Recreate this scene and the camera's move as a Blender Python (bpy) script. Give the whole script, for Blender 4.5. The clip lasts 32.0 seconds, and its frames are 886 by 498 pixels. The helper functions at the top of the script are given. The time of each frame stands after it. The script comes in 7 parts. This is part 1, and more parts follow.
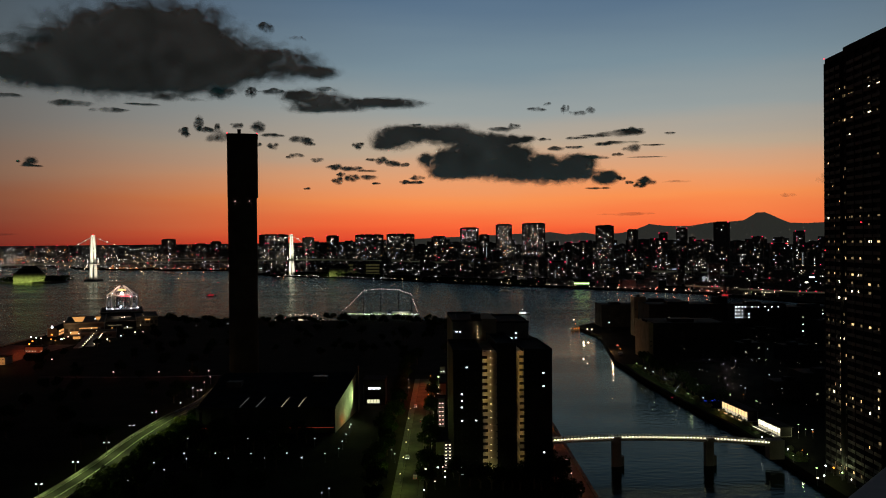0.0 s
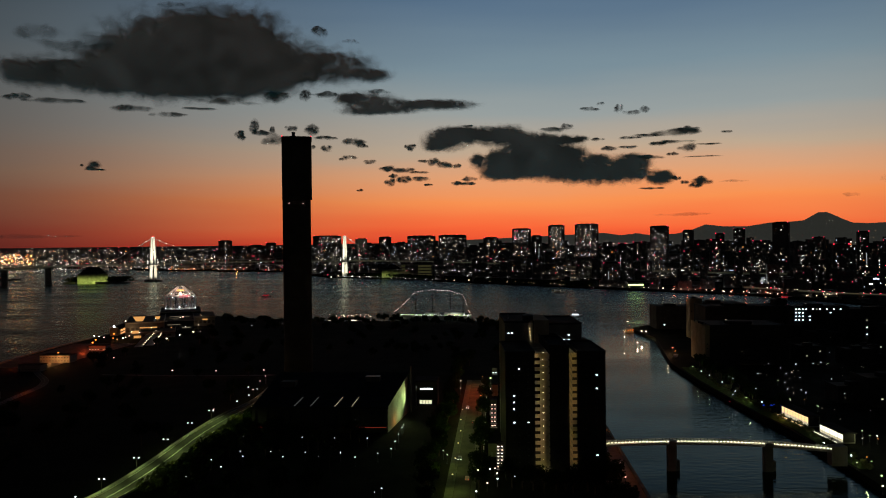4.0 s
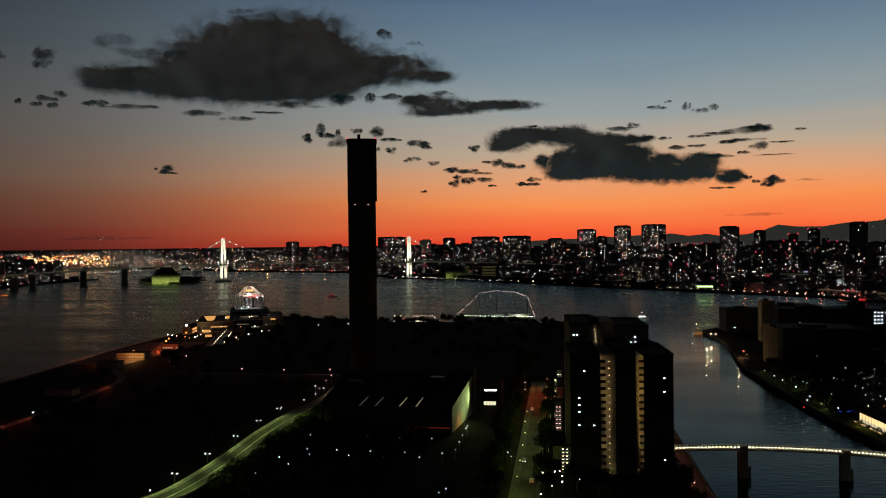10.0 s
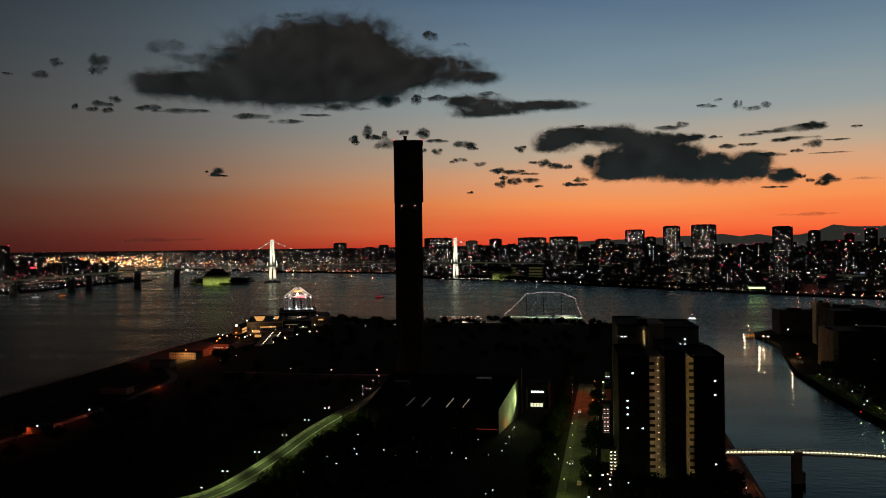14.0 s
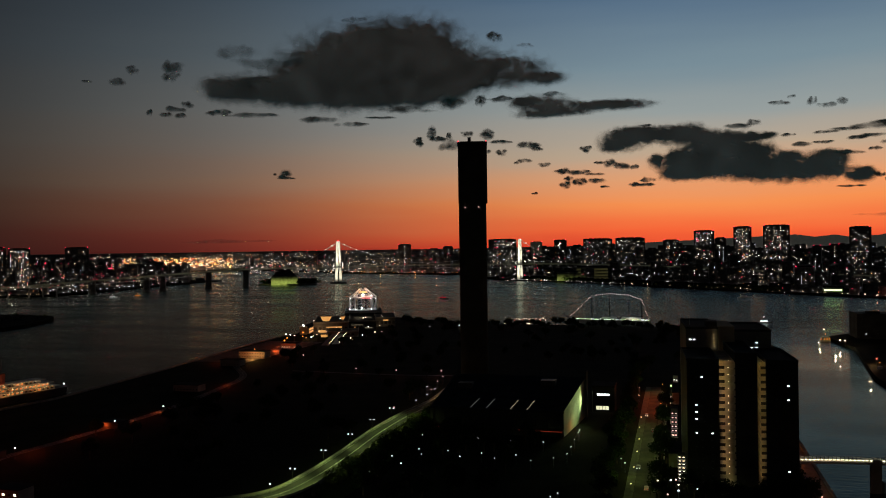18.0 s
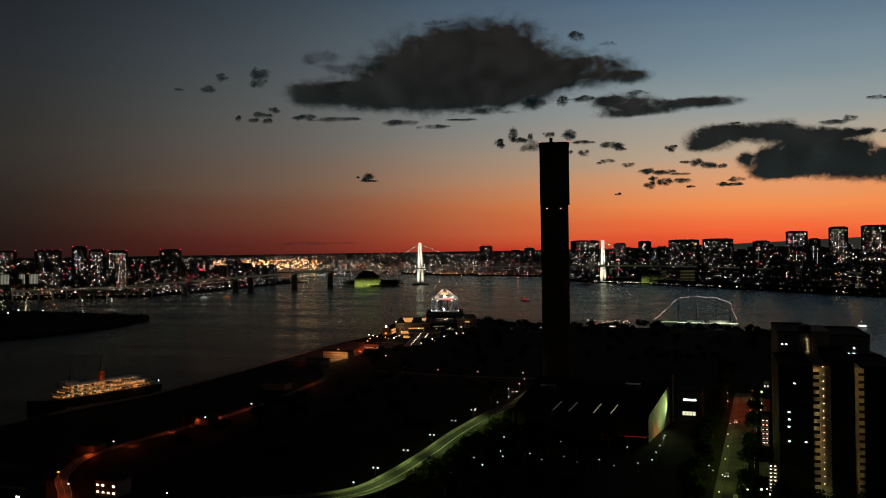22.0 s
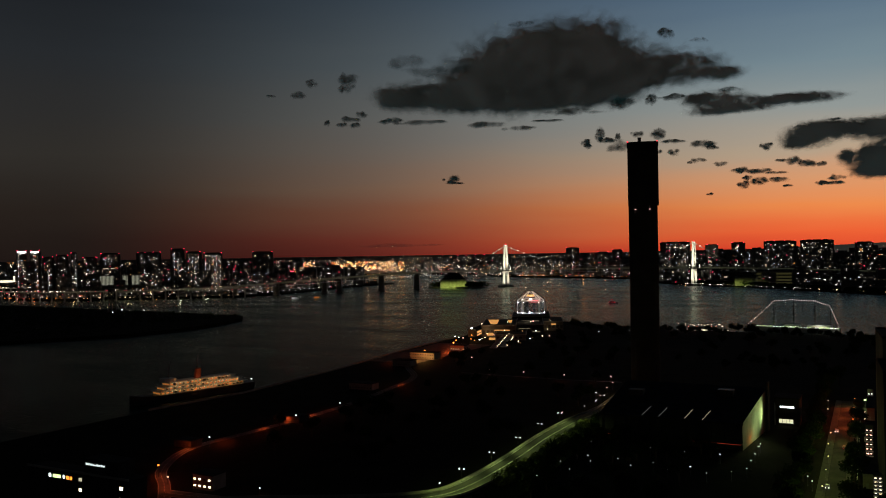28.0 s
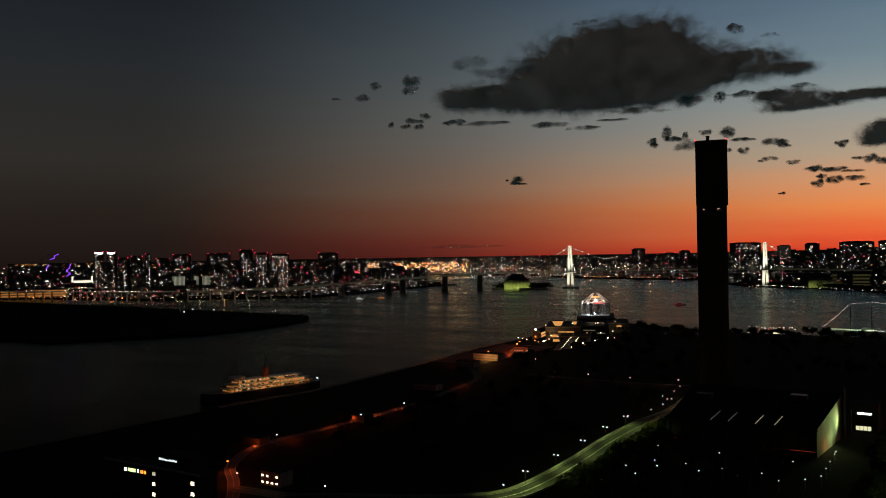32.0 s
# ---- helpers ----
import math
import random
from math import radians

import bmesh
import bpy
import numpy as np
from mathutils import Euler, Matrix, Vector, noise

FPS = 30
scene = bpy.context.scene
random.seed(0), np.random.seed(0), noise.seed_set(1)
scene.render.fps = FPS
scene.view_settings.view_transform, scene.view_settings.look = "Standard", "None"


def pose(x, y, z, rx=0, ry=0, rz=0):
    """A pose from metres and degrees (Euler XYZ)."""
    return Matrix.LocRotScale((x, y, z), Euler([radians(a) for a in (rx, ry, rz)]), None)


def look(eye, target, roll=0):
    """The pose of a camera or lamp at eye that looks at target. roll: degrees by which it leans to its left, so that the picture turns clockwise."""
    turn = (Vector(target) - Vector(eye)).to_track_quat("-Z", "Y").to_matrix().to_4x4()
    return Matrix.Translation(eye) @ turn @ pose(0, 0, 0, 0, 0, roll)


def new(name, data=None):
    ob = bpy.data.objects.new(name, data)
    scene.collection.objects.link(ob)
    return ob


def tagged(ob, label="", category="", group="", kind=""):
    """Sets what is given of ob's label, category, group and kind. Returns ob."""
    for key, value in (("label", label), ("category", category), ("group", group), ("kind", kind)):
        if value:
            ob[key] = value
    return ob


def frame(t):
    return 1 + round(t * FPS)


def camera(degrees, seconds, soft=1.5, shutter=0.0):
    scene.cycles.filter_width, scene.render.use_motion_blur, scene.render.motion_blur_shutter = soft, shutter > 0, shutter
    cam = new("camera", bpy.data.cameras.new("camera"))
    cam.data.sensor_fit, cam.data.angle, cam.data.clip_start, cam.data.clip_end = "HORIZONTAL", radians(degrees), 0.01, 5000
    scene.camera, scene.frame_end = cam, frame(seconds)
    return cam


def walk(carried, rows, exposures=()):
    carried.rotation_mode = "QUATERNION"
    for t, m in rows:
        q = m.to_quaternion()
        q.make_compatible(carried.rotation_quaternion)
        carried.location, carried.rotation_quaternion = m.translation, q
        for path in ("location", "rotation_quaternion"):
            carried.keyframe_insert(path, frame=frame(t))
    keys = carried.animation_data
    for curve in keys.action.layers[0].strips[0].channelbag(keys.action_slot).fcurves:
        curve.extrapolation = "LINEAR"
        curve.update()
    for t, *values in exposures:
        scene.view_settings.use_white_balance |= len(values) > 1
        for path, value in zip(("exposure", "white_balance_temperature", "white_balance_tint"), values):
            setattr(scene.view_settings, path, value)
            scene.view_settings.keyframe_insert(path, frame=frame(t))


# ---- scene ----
cam = camera(56.86, 32.0, soft=1.0)
EYE = 100.0
# seconds, yaw, pitch, roll of a camera that only turns on its tripod
ROWS = [
    (0.0, -0.00, -0.48, 0.52), (0.5, 0.38, -0.47, 0.55), (1.0, 0.97, -0.45, 0.53),
    (1.5, 1.53, -0.43, 0.56), (2.0, 2.07, -0.43, 0.56), (2.5, 2.35, -0.42, 0.55),
    (3.0, 2.73, -0.40, 0.61), (3.5, 3.26, -0.38, 0.61), (5.5, 4.17, -0.36, 0.63),
    (6.0, 4.46, -0.35, 0.65), (6.5, 4.92, -0.34, 0.65), (7.0, 5.30, -0.33, 0.63),
    (7.5, 5.76, -0.32, 0.63), (8.0, 6.30, -0.31, 0.64), (8.5, 6.68, -0.30, 0.64),
    (9.0, 7.20, -0.28, 0.60), (9.5, 7.65, -0.26, 0.66), (10.0, 8.12, -0.25, 0.65),
    (10.5, 8.46, -0.24, 0.68), (11.0, 9.23, -0.21, 0.68), (11.5, 9.60, -0.19, 0.69),
    (12.0, 9.87, -0.18, 0.69), (12.5, 10.22, -0.18, 0.70), (13.0, 10.75, -0.16, 0.74),
    (13.5, 11.09, -0.15, 0.73), (14.0, 11.36, -0.14, 0.75), (14.5, 11.79, -0.13, 0.74),
    (16.5, 14.01, -0.05, 0.80), (17.0, 14.57, -0.03, 0.79), (17.5, 15.37, -0.01, 0.80),
    (18.0, 15.85, -0.00, 0.79), (18.5, 16.38, 0.03, 0.79), (19.0, 16.96, 0.05, 0.81),
    (19.5, 17.23, 0.05, 0.79), (20.0, 17.86, 0.07, 0.80), (20.5, 18.71, 0.12, 0.84),
    (21.0, 19.51, 0.14, 0.85), (21.5, 20.41, 0.16, 0.83), (22.0, 21.54, 0.20, 0.84),
    (22.5, 22.08, 0.21, 0.84), (23.0, 22.60, 0.23, 0.87), (23.5, 23.26, 0.25, 0.88),
    (24.0, 23.99, 0.28, 0.86), (24.5, 24.60, 0.31, 0.84), (25.0, 24.91, 0.32, 0.88),
    (25.5, 25.28, 0.33, 0.87), (27.5, 27.00, 0.39, 0.88), (28.0, 27.53, 0.42, 0.90),
    (28.5, 27.99, 0.42, 0.89), (29.0, 28.41, 0.44, 0.87), (29.5, 28.92, 0.46, 0.89),
    (30.0, 29.29, 0.47, 0.88), (30.5, 29.75, 0.49, 0.90), (31.0, 30.45, 0.50, 0.90),
    (31.5, 31.31, 0.53, 0.92), (32.0, 31.97, 0.56, 0.90),
]
walk(cam, [(t, pose(0, 0, EYE, 90 + pitch, roll, yaw)) for t, yaw, pitch, roll in ROWS],
     [(0.0, 0.0, 6500, 8), (16.0, -0.02, 6500, 7.5), (32.0, -0.17, 6650, 7)])

# ---------------------------------------------------------------- world: dusk sky, the sun has set
def lin(r, g, b):
    """Linear colour from 0-255 display values."""
    f = lambda c: c / 12.92 if c <= 0.04045 else ((c + 0.055) / 1.055) ** 2.4
    return (f(r / 255), f(g / 255), f(b / 255), 1.0)


def bearing(az, d, z=0.0):
    a = radians(az)
    return Vector((d * math.sin(a), d * math.cos(a), z))


SUN_AZ = 9.0


def build_world():
    w = bpy.data.worlds.new("dusk_sky")
    scene.world = w
    w.use_nodes = True
    nt = w.node_tree
    nt.nodes.clear()
    N, L = nt.nodes.new, nt.links.new
    tc = N("ShaderNodeTexCoord")
    nrm = N("ShaderNodeVectorMath"); nrm.operation = "NORMALIZE"
    L(tc.outputs["Generated"], nrm.inputs[0])
    sep = N("ShaderNodeSeparateXYZ")
    L(nrm.outputs[0], sep.inputs[0])
    # faint haze unevenness
    nz = N("ShaderNodeTexNoise"); nz.inputs["Scale"].default_value = 3.0; nz.inputs["Detail"].default_value = 3.0
    sc = N("ShaderNodeVectorMath"); sc.operation = "MULTIPLY"; sc.inputs[1].default_value = (1, 1, 9)
    L(nrm.outputs[0], sc.inputs[0]); L(sc.outputs[0], nz.inputs["Vector"])
    hz = N("ShaderNodeMath"); hz.operation = "MULTIPLY_ADD"; hz.inputs[1].default_value = 0.03; hz.inputs[2].default_value = -0.015
    L(nz.outputs["Fac"], hz.inputs[0])
    zz = N("ShaderNodeMath"); zz.operation = "ADD"
    L(sep.outputs["Z"], zz.inputs[0]); L(hz.outputs[0], zz.inputs[1])
    fac = N("ShaderNodeMath"); fac.operation = "MULTIPLY"; fac.inputs[1].default_value = 2.0
    L(zz.outputs[0], fac.inputs[0])

    def ramp(stops):
        r = N("ShaderNodeValToRGB")
        el = r.color_ramp.elements
        while len(el) < len(stops):
            el.new(0.5)
        for e, (deg, c) in zip(el, stops):
            e.position = min(1.0, 2.0 * math.sin(radians(deg))); e.color = lin(*c)
        L(fac.outputs[0], r.inputs["Fac"])
        return r

    warm = ramp(WARM_SKY)
    cool = ramp(COOL_SKY)
    dark = ramp(DARK_SKY)
    # angle from the sunset
    flat = N("ShaderNodeVectorMath"); flat.operation = "MULTIPLY"; flat.inputs[1].default_value = (1, 1, 0)
    L(nrm.outputs[0], flat.inputs[0])
    fn = N("ShaderNodeVectorMath"); fn.operation = "NORMALIZE"; L(flat.outputs[0], fn.inputs[0])
    dot = N("ShaderNodeVectorMath"); dot.operation = "DOT_PRODUCT"; dot.inputs[1].default_value = bearing(SUN_AZ, 1.0)
    L(fn.outputs[0], dot.inputs[0])
    ac = N("ShaderNodeMath"); ac.operation = "ARCCOSINE"; L(dot.outputs["Value"], ac.inputs[0])

    def window(lo, hi):
        m = N("ShaderNodeMapRange"); m.interpolation_type = "SMOOTHSTEP"
        m.inputs["From Min"].default_value = radians(lo); m.inputs["From Max"].default_value = radians(hi)
        L(ac.outputs[0], m.inputs["Value"])
        return m

    m1 = N("ShaderNodeMix"); m1.data_type = "RGBA"
    L(window(8, 44).outputs[0], m1.inputs["Factor"]); L(warm.outputs[0], m1.inputs["A"]); L(cool.outputs[0], m1.inputs["B"])
    m2 = N("ShaderNodeMix"); m2.data_type = "RGBA"
    L(window(28, 62).outputs[0], m2.inputs["Factor"]); L(m1.outputs["Result"], m2.inputs["A"]); L(dark.outputs[0], m2.inputs["B"])
    bg = N("ShaderNodeBackground"); bg.inputs["Strength"].default_value = 1.0
    out = N("ShaderNodeOutputWorld")
    L(m2.outputs["Result"], bg.inputs["Color"]); L(bg.outputs[0], out.inputs["Surface"])


# elevation in degrees, display colour
WARM_SKY = [(0, (232, 70, 46)), (1.0, (250, 104, 58)), (3.0, (250, 146, 82)), (4.6, (228, 161, 116)), (6.5, (190, 168, 145)),
            (9.0, (152, 159, 159)), (12, (122, 142, 154)), (17, (82, 107, 134)), (27, (26, 33, 44))]
COOL_SKY = [(0, (112, 42, 35)), (1.2, (128, 56, 44)), (3.0, (136, 84, 64)), (4.8, (136, 106, 88)), (7.0, (120, 110, 103)),
            (9.5, (109, 110, 109)), (13, (89, 98, 104)), (18, (63, 76, 89)), (27, (18, 22, 27))]
DARK_SKY = [(0, (31, 22, 20)), (3.0, (41, 34, 30)), (7.0, (50, 47, 44)), (13, (40, 43, 47)), (20, (24, 28, 34)), (28, (7, 8, 10))]
build_world()


# ---------------------------------------------------------------- materials
def new_mat(name):
    m = bpy.data.materials.new(name)
    m.use_nodes = True
    return m, m.node_tree, m.node_tree.nodes["Principled BSDF"]


def surface(name, a, b, rough=0.8, scale=0.2, fine=3.0, bump=0.3, metal=0.0, dist=0.05, stretch=(1, 1, 1), spec=0.3):
    """A plain weathered surface: two colours mixed by stains and grain, with relief."""
    m, nt, p = new_mat(name)
    N, L = nt.nodes.new, nt.links.new
    tc = N("ShaderNodeTexCoord")
    mp = N("ShaderNodeMapping"); mp.inputs["Scale"].default_value = stretch
    L(tc.outputs["Object"], mp.inputs["Vector"])
    n1 = N("ShaderNodeTexNoise"); n1.inputs["Scale"].default_value = scale; n1.inputs["Detail"].default_value = 5
    n2 = N("ShaderNodeTexNoise"); n2.inputs["Scale"].default_value = fine; n2.inputs["Detail"].default_value = 4
    L(mp.outputs[0], n1.inputs["Vector"]); L(mp.outputs[0], n2.inputs["Vector"])
    ad = N("ShaderNodeMath"); ad.operation = "MULTIPLY_ADD"; ad.inputs[1].default_value = 0.4
    L(n2.outputs["Fac"], ad.inputs[0]); L(n1.outputs["Fac"], ad.inputs[2])
    mr = N("ShaderNodeMapRange"); mr.inputs["From Min"].default_value = 0.45; mr.inputs["From Max"].default_value = 0.95
    L(ad.outputs[0], mr.inputs["Value"])
    mx = N("ShaderNodeMix"); mx.data_type = "RGBA"
    mx.inputs["A"].default_value = (*a, 1); mx.inputs["B"].default_value = (*b, 1)
    L(mr.outputs[0], mx.inputs["Factor"]); L(mx.outputs["Result"], p.inputs["Base Color"])
    p.inputs["Roughness"].default_value = rough; p.inputs["Specular IOR Level"].default_value = spec; p.inputs["Metallic"].default_value = metal
    bp = N("ShaderNodeBump"); bp.inputs["Strength"].default_value = bump; bp.inputs["Distance"].default_value = dist
    L(n2.outputs["Fac"], bp.inputs["Height"]); L(bp.outputs[0], p.inputs["Normal"])
    return m


def glow(name, rgb, strength, vary=0.35):
    """A light source's own surface."""
    m, nt, p = new_mat(name)
    N, L = nt.nodes.new, nt.links.new
    p.inputs["Base Color"].default_value = (0.05, 0.05, 0.05, 1)
    p.inputs["Emission Color"].default_value = lin(*rgb)
    geo = N("ShaderNodeNewGeometry")
    mr = N("ShaderNodeMapRange"); mr.inputs["To Min"].default_value = strength * (1 - vary); mr.inputs["To Max"].default_value = strength * (1 + vary)
    L(geo.outputs["Random Per Island"], mr.inputs["Value"]); L(mr.outputs[0], p.inputs["Emission Strength"])
    m.cycles.emission_sampling = "NONE"
    return m


def sparkle(name, rgb, peak, power=3.0, base=.12):
    """Far lamps and windows: most of them dim, a few bright."""
    m, nt, p = new_mat(name)
    N, L = nt.nodes.new, nt.links.new
    p.inputs["Base Color"].default_value = (0.05, 0.05, 0.05, 1)
    p.inputs["Emission Color"].default_value = lin(*rgb)
    geo = N("ShaderNodeNewGeometry")
    pw = N("ShaderNodeMath"); pw.operation = "POWER"; pw.inputs[1].default_value = power
    ma = N("ShaderNodeMath"); ma.operation = "MULTIPLY_ADD"; ma.inputs[1].default_value = peak; ma.inputs[2].default_value = base
    L(geo.outputs["Random Per Island"], pw.inputs[0]); L(pw.outputs[0], ma.inputs[0]); L(ma.outputs[0], p.inputs["Emission Strength"])
    m.cycles.emission_sampling = "NONE"
    return m


def water_mat():
    m, nt, p = new_mat("bay_water")
    N, L = nt.nodes.new, nt.links.new
    p.inputs["Base Color"].default_value = (0.002, 0.009, 0.008, 1)
    p.inputs["Roughness"].default_value = 0.9
    p.inputs["Specular IOR Level"].default_value = 0.0
    tc = N("ShaderNodeTexCoord")
    mp = N("ShaderNodeMapping"); mp.inputs["Scale"].default_value = (0.35, 1.0, 1.0)
    L(tc.outputs["Object"], mp.inputs["Vector"])
    n1 = N("ShaderNodeTexNoise"); n1.inputs["Scale"].default_value = 0.35; n1.inputs["Detail"].default_value = 4
    n2 = N("ShaderNodeTexNoise"); n2.inputs["Scale"].default_value = 0.012; n2.inputs["Detail"].default_value = 3
    L(mp.outputs[0], n1.inputs["Vector"]); L(mp.outputs[0], n2.inputs["Vector"])
    gl = N("ShaderNodeBsdfGlossy"); gl.inputs["Color"].default_value = (0.86, 0.95, 0.86, 1)
    rr = N("ShaderNodeMapRange"); rr.inputs["From Min"].default_value = 0.3; rr.inputs["From Max"].default_value = 0.7
    rr.inputs["To Min"].default_value = 0.08; rr.inputs["To Max"].default_value = 0.24
    L(n2.outputs["Fac"], rr.inputs["Value"])
    # sheltered canal east of the peninsula: smaller waves
    sx = N("ShaderNodeSeparateXYZ"); L(tc.outputs["Object"], sx.inputs[0])
    cx = N("ShaderNodeMapRange"); cx.interpolation_type = "SMOOTHSTEP"; cy = N("ShaderNodeMapRange"); cy.interpolation_type = "SMOOTHSTEP"
    for node, axis, a, b in ((cx, "X", -120, 60), (cy, "Y", 1200, 750)):
        node.inputs["From Min"].default_value = a; node.inputs["From Max"].default_value = b
        L(sx.outputs[axis], node.inputs["Value"])
    cm = N("ShaderNodeMath"); cm.operation = "MULTIPLY"; L(cx.outputs[0], cm.inputs[0]); L(cy.outputs[0], cm.inputs[1])
    calm = N("ShaderNodeMapRange"); calm.inputs["To Min"].default_value = 1.0; calm.inputs["To Max"].default_value = 0.09
    L(cm.outputs[0], calm.inputs["Value"])
    smooth = N("ShaderNodeMapRange"); smooth.inputs["To Min"].default_value = 1.0; smooth.inputs["To Max"].default_value = 0.55
    L(cm.outputs[0], smooth.inputs["Value"])
    rough = N("ShaderNodeMath"); rough.operation = "MULTIPLY"; L(rr.outputs[0], rough.inputs[0]); L(smooth.outputs[0], rough.inputs[1])
    L(rough.outputs[0], gl.inputs["Roughness"])
    bp = N("ShaderNodeBump"); bp.inputs["Distance"].default_value = 2.6
    L(calm.outputs[0], bp.inputs["Strength"]); L(n1.outputs["Fac"], bp.inputs["Height"])
    L(bp.outputs[0], gl.inputs["Normal"]); L(bp.outputs[0], p.inputs["Normal"])
    fr = N("ShaderNodeFresnel"); fr.inputs["IOR"].default_value = 1.112
    wind = N("ShaderNodeMapRange"); wind.inputs["From Min"].default_value = 0.35; wind.inputs["From Max"].default_value = 0.65
    wind.inputs["To Min"].default_value = 1.12; wind.inputs["To Max"].default_value = 0.66
    L(n2.outputs["Fac"], wind.inputs["Value"])
    gloss = N("ShaderNodeMath"); gloss.operation = "MULTIPLY"; L(fr.outputs[0], gloss.inputs[0]); L(wind.outputs[0], gloss.inputs[1])
    still = N("ShaderNodeMapRange"); still.inputs["To Min"].default_value = 1.0; still.inputs["To Max"].default_value = 1.25
    L(cm.outputs[0], still.inputs["Value"])
    gl2 = N("ShaderNodeMath"); gl2.operation = "MULTIPLY"; gl2.use_clamp = True; L(gloss.outputs[0], gl2.inputs[0]); L(still.outputs[0], gl2.inputs[1])
    ms = N("ShaderNodeMixShader"); L(gl2.outputs[0], ms.inputs[0]); L(p.outputs[0], ms.inputs[1]); L(gl.outputs[0], ms.inputs[2])
    L(ms.outputs[0], nt.nodes["Material Output"].inputs["Surface"])
    return m


WATER = water_mat()
# weathered concrete with the dark of unlit, silhouetted walls put into its colour
CLADDING = surface("shade_dark_concrete", (0.03, 0.03, 0.032), (0.07, 0.068, 0.066), 0.85, 0.08, 1.5, spec=0.02)
CONCRETE = surface("weathered_concrete", (0.16, 0.155, 0.14), (0.30, 0.29, 0.27), 0.85, 0.15, 2.0)
DARK_WALL = surface("dark_facade_panel", (0.022, 0.022, 0.024), (0.05, 0.05, 0.05), 0.75, 0.1, 1.0, 0.1, spec=0.02)
PALE_WALL = surface("pale_balcony_concrete", (0.13, 0.13, 0.125), (0.22, 0.215, 0.2), 0.8, 0.15, 1.5, 0.1, spec=0.02)
GREY_WALL = surface("grey_facade_panel", (0.09, 0.09, 0.088), (0.17, 0.168, 0.16), 0.8, 0.12, 1.2, 0.1, spec=0.02)
TAN_WALL = surface("tan_rendered_wall", (0.26, 0.22, 0.15), (0.38, 0.33, 0.24), 0.85, 0.2, 2.5, spec=0.02)
ROOF = surface("dark_bitumen_roof", (0.018, 0.018, 0.02), (0.04, 0.04, 0.042), 0.9, 0.2, 2.0, spec=0.02)
ASPHALT = surface("asphalt", (0.035, 0.036, 0.036), (0.075, 0.075, 0.07), 0.85, 0.15, 4.0, 0.2, spec=0.02)
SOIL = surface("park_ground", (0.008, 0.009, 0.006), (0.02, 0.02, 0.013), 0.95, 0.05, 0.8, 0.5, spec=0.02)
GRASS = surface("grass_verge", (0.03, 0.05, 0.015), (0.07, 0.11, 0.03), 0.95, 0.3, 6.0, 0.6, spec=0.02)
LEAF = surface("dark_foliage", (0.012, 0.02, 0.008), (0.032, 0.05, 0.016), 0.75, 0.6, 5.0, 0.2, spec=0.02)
BARK = surface("tree_bark", (0.05, 0.035, 0.025), (0.11, 0.085, 0.06), 0.95, 1.0, 8.0, 0.6, spec=0.02)
STEEL = surface("painted_steel", (0.22, 0.23, 0.24), (0.32, 0.33, 0.34), 0.5, 0.3, 4.0, 0.1, 0.3)
WHITE_STEEL = surface("white_painted_steel", (0.62, 0.62, 0.58), (0.8, 0.8, 0.76), 0.5, 0.05, 0.8, 0.1)
DARK_STEEL = surface("dark_steel", (0.03, 0.03, 0.033), (0.07, 0.07, 0.07), 0.5, 0.3, 4.0, 0.1, 0.4)
HULL = surface("ship_hull_paint", (0.5, 0.5, 0.48), (0.68, 0.68, 0.66), 0.45, 0.1, 1.0, 0.1)
# base colour paled to stand in for haze over the far slopes
HAZE_ROCK = surface("haze_pale_mountain_slope", (0.7, 0.6, 0.56), (0.8, 0.7, 0.64), 1.0, 0.004, 0.03, 0.6, 0, 8.0, spec=0.02)
FAR_WALL = surface("distant_city_facade", (0.07, 0.07, 0.072), (0.2, 0.195, 0.185), 0.8, 0.02, 0.3, 0.1, spec=0.02)
# dusk haze before the far range, put into the slopes as a faint glow
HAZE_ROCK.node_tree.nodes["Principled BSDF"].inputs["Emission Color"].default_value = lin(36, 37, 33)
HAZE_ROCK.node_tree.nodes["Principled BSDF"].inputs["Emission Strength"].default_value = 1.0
STONE = surface("seawall_stone", (0.12, 0.115, 0.10), (0.25, 0.24, 0.22), 0.9, 0.25, 2.0, 0.5)

G_WHITE = glow("cool_white_light", (235, 240, 245), 4.5)
G_WARM = glow("warm_white_light", (255, 228, 190), 3.6)
G_AMBER = glow("sodium_orange_light", (255, 140, 50), 2.6)
G_RED = glow("red_beacon_light", (255, 40, 60), 2.6)
G_GREEN = glow("mercury_green_light", (200, 240, 150), 2.5)
G_PINK = glow("pink_festoon_light", (255, 190, 180), 3.0)
G_DIM = glow("dim_window_light", (215, 205, 170), 0.85, 0.85)
G_PURPLE = glow("violet_light", (140, 60, 240), 2.0)
G_STAIR = glow("stair_lamp_light", (255, 212, 145), 95.0, .1)


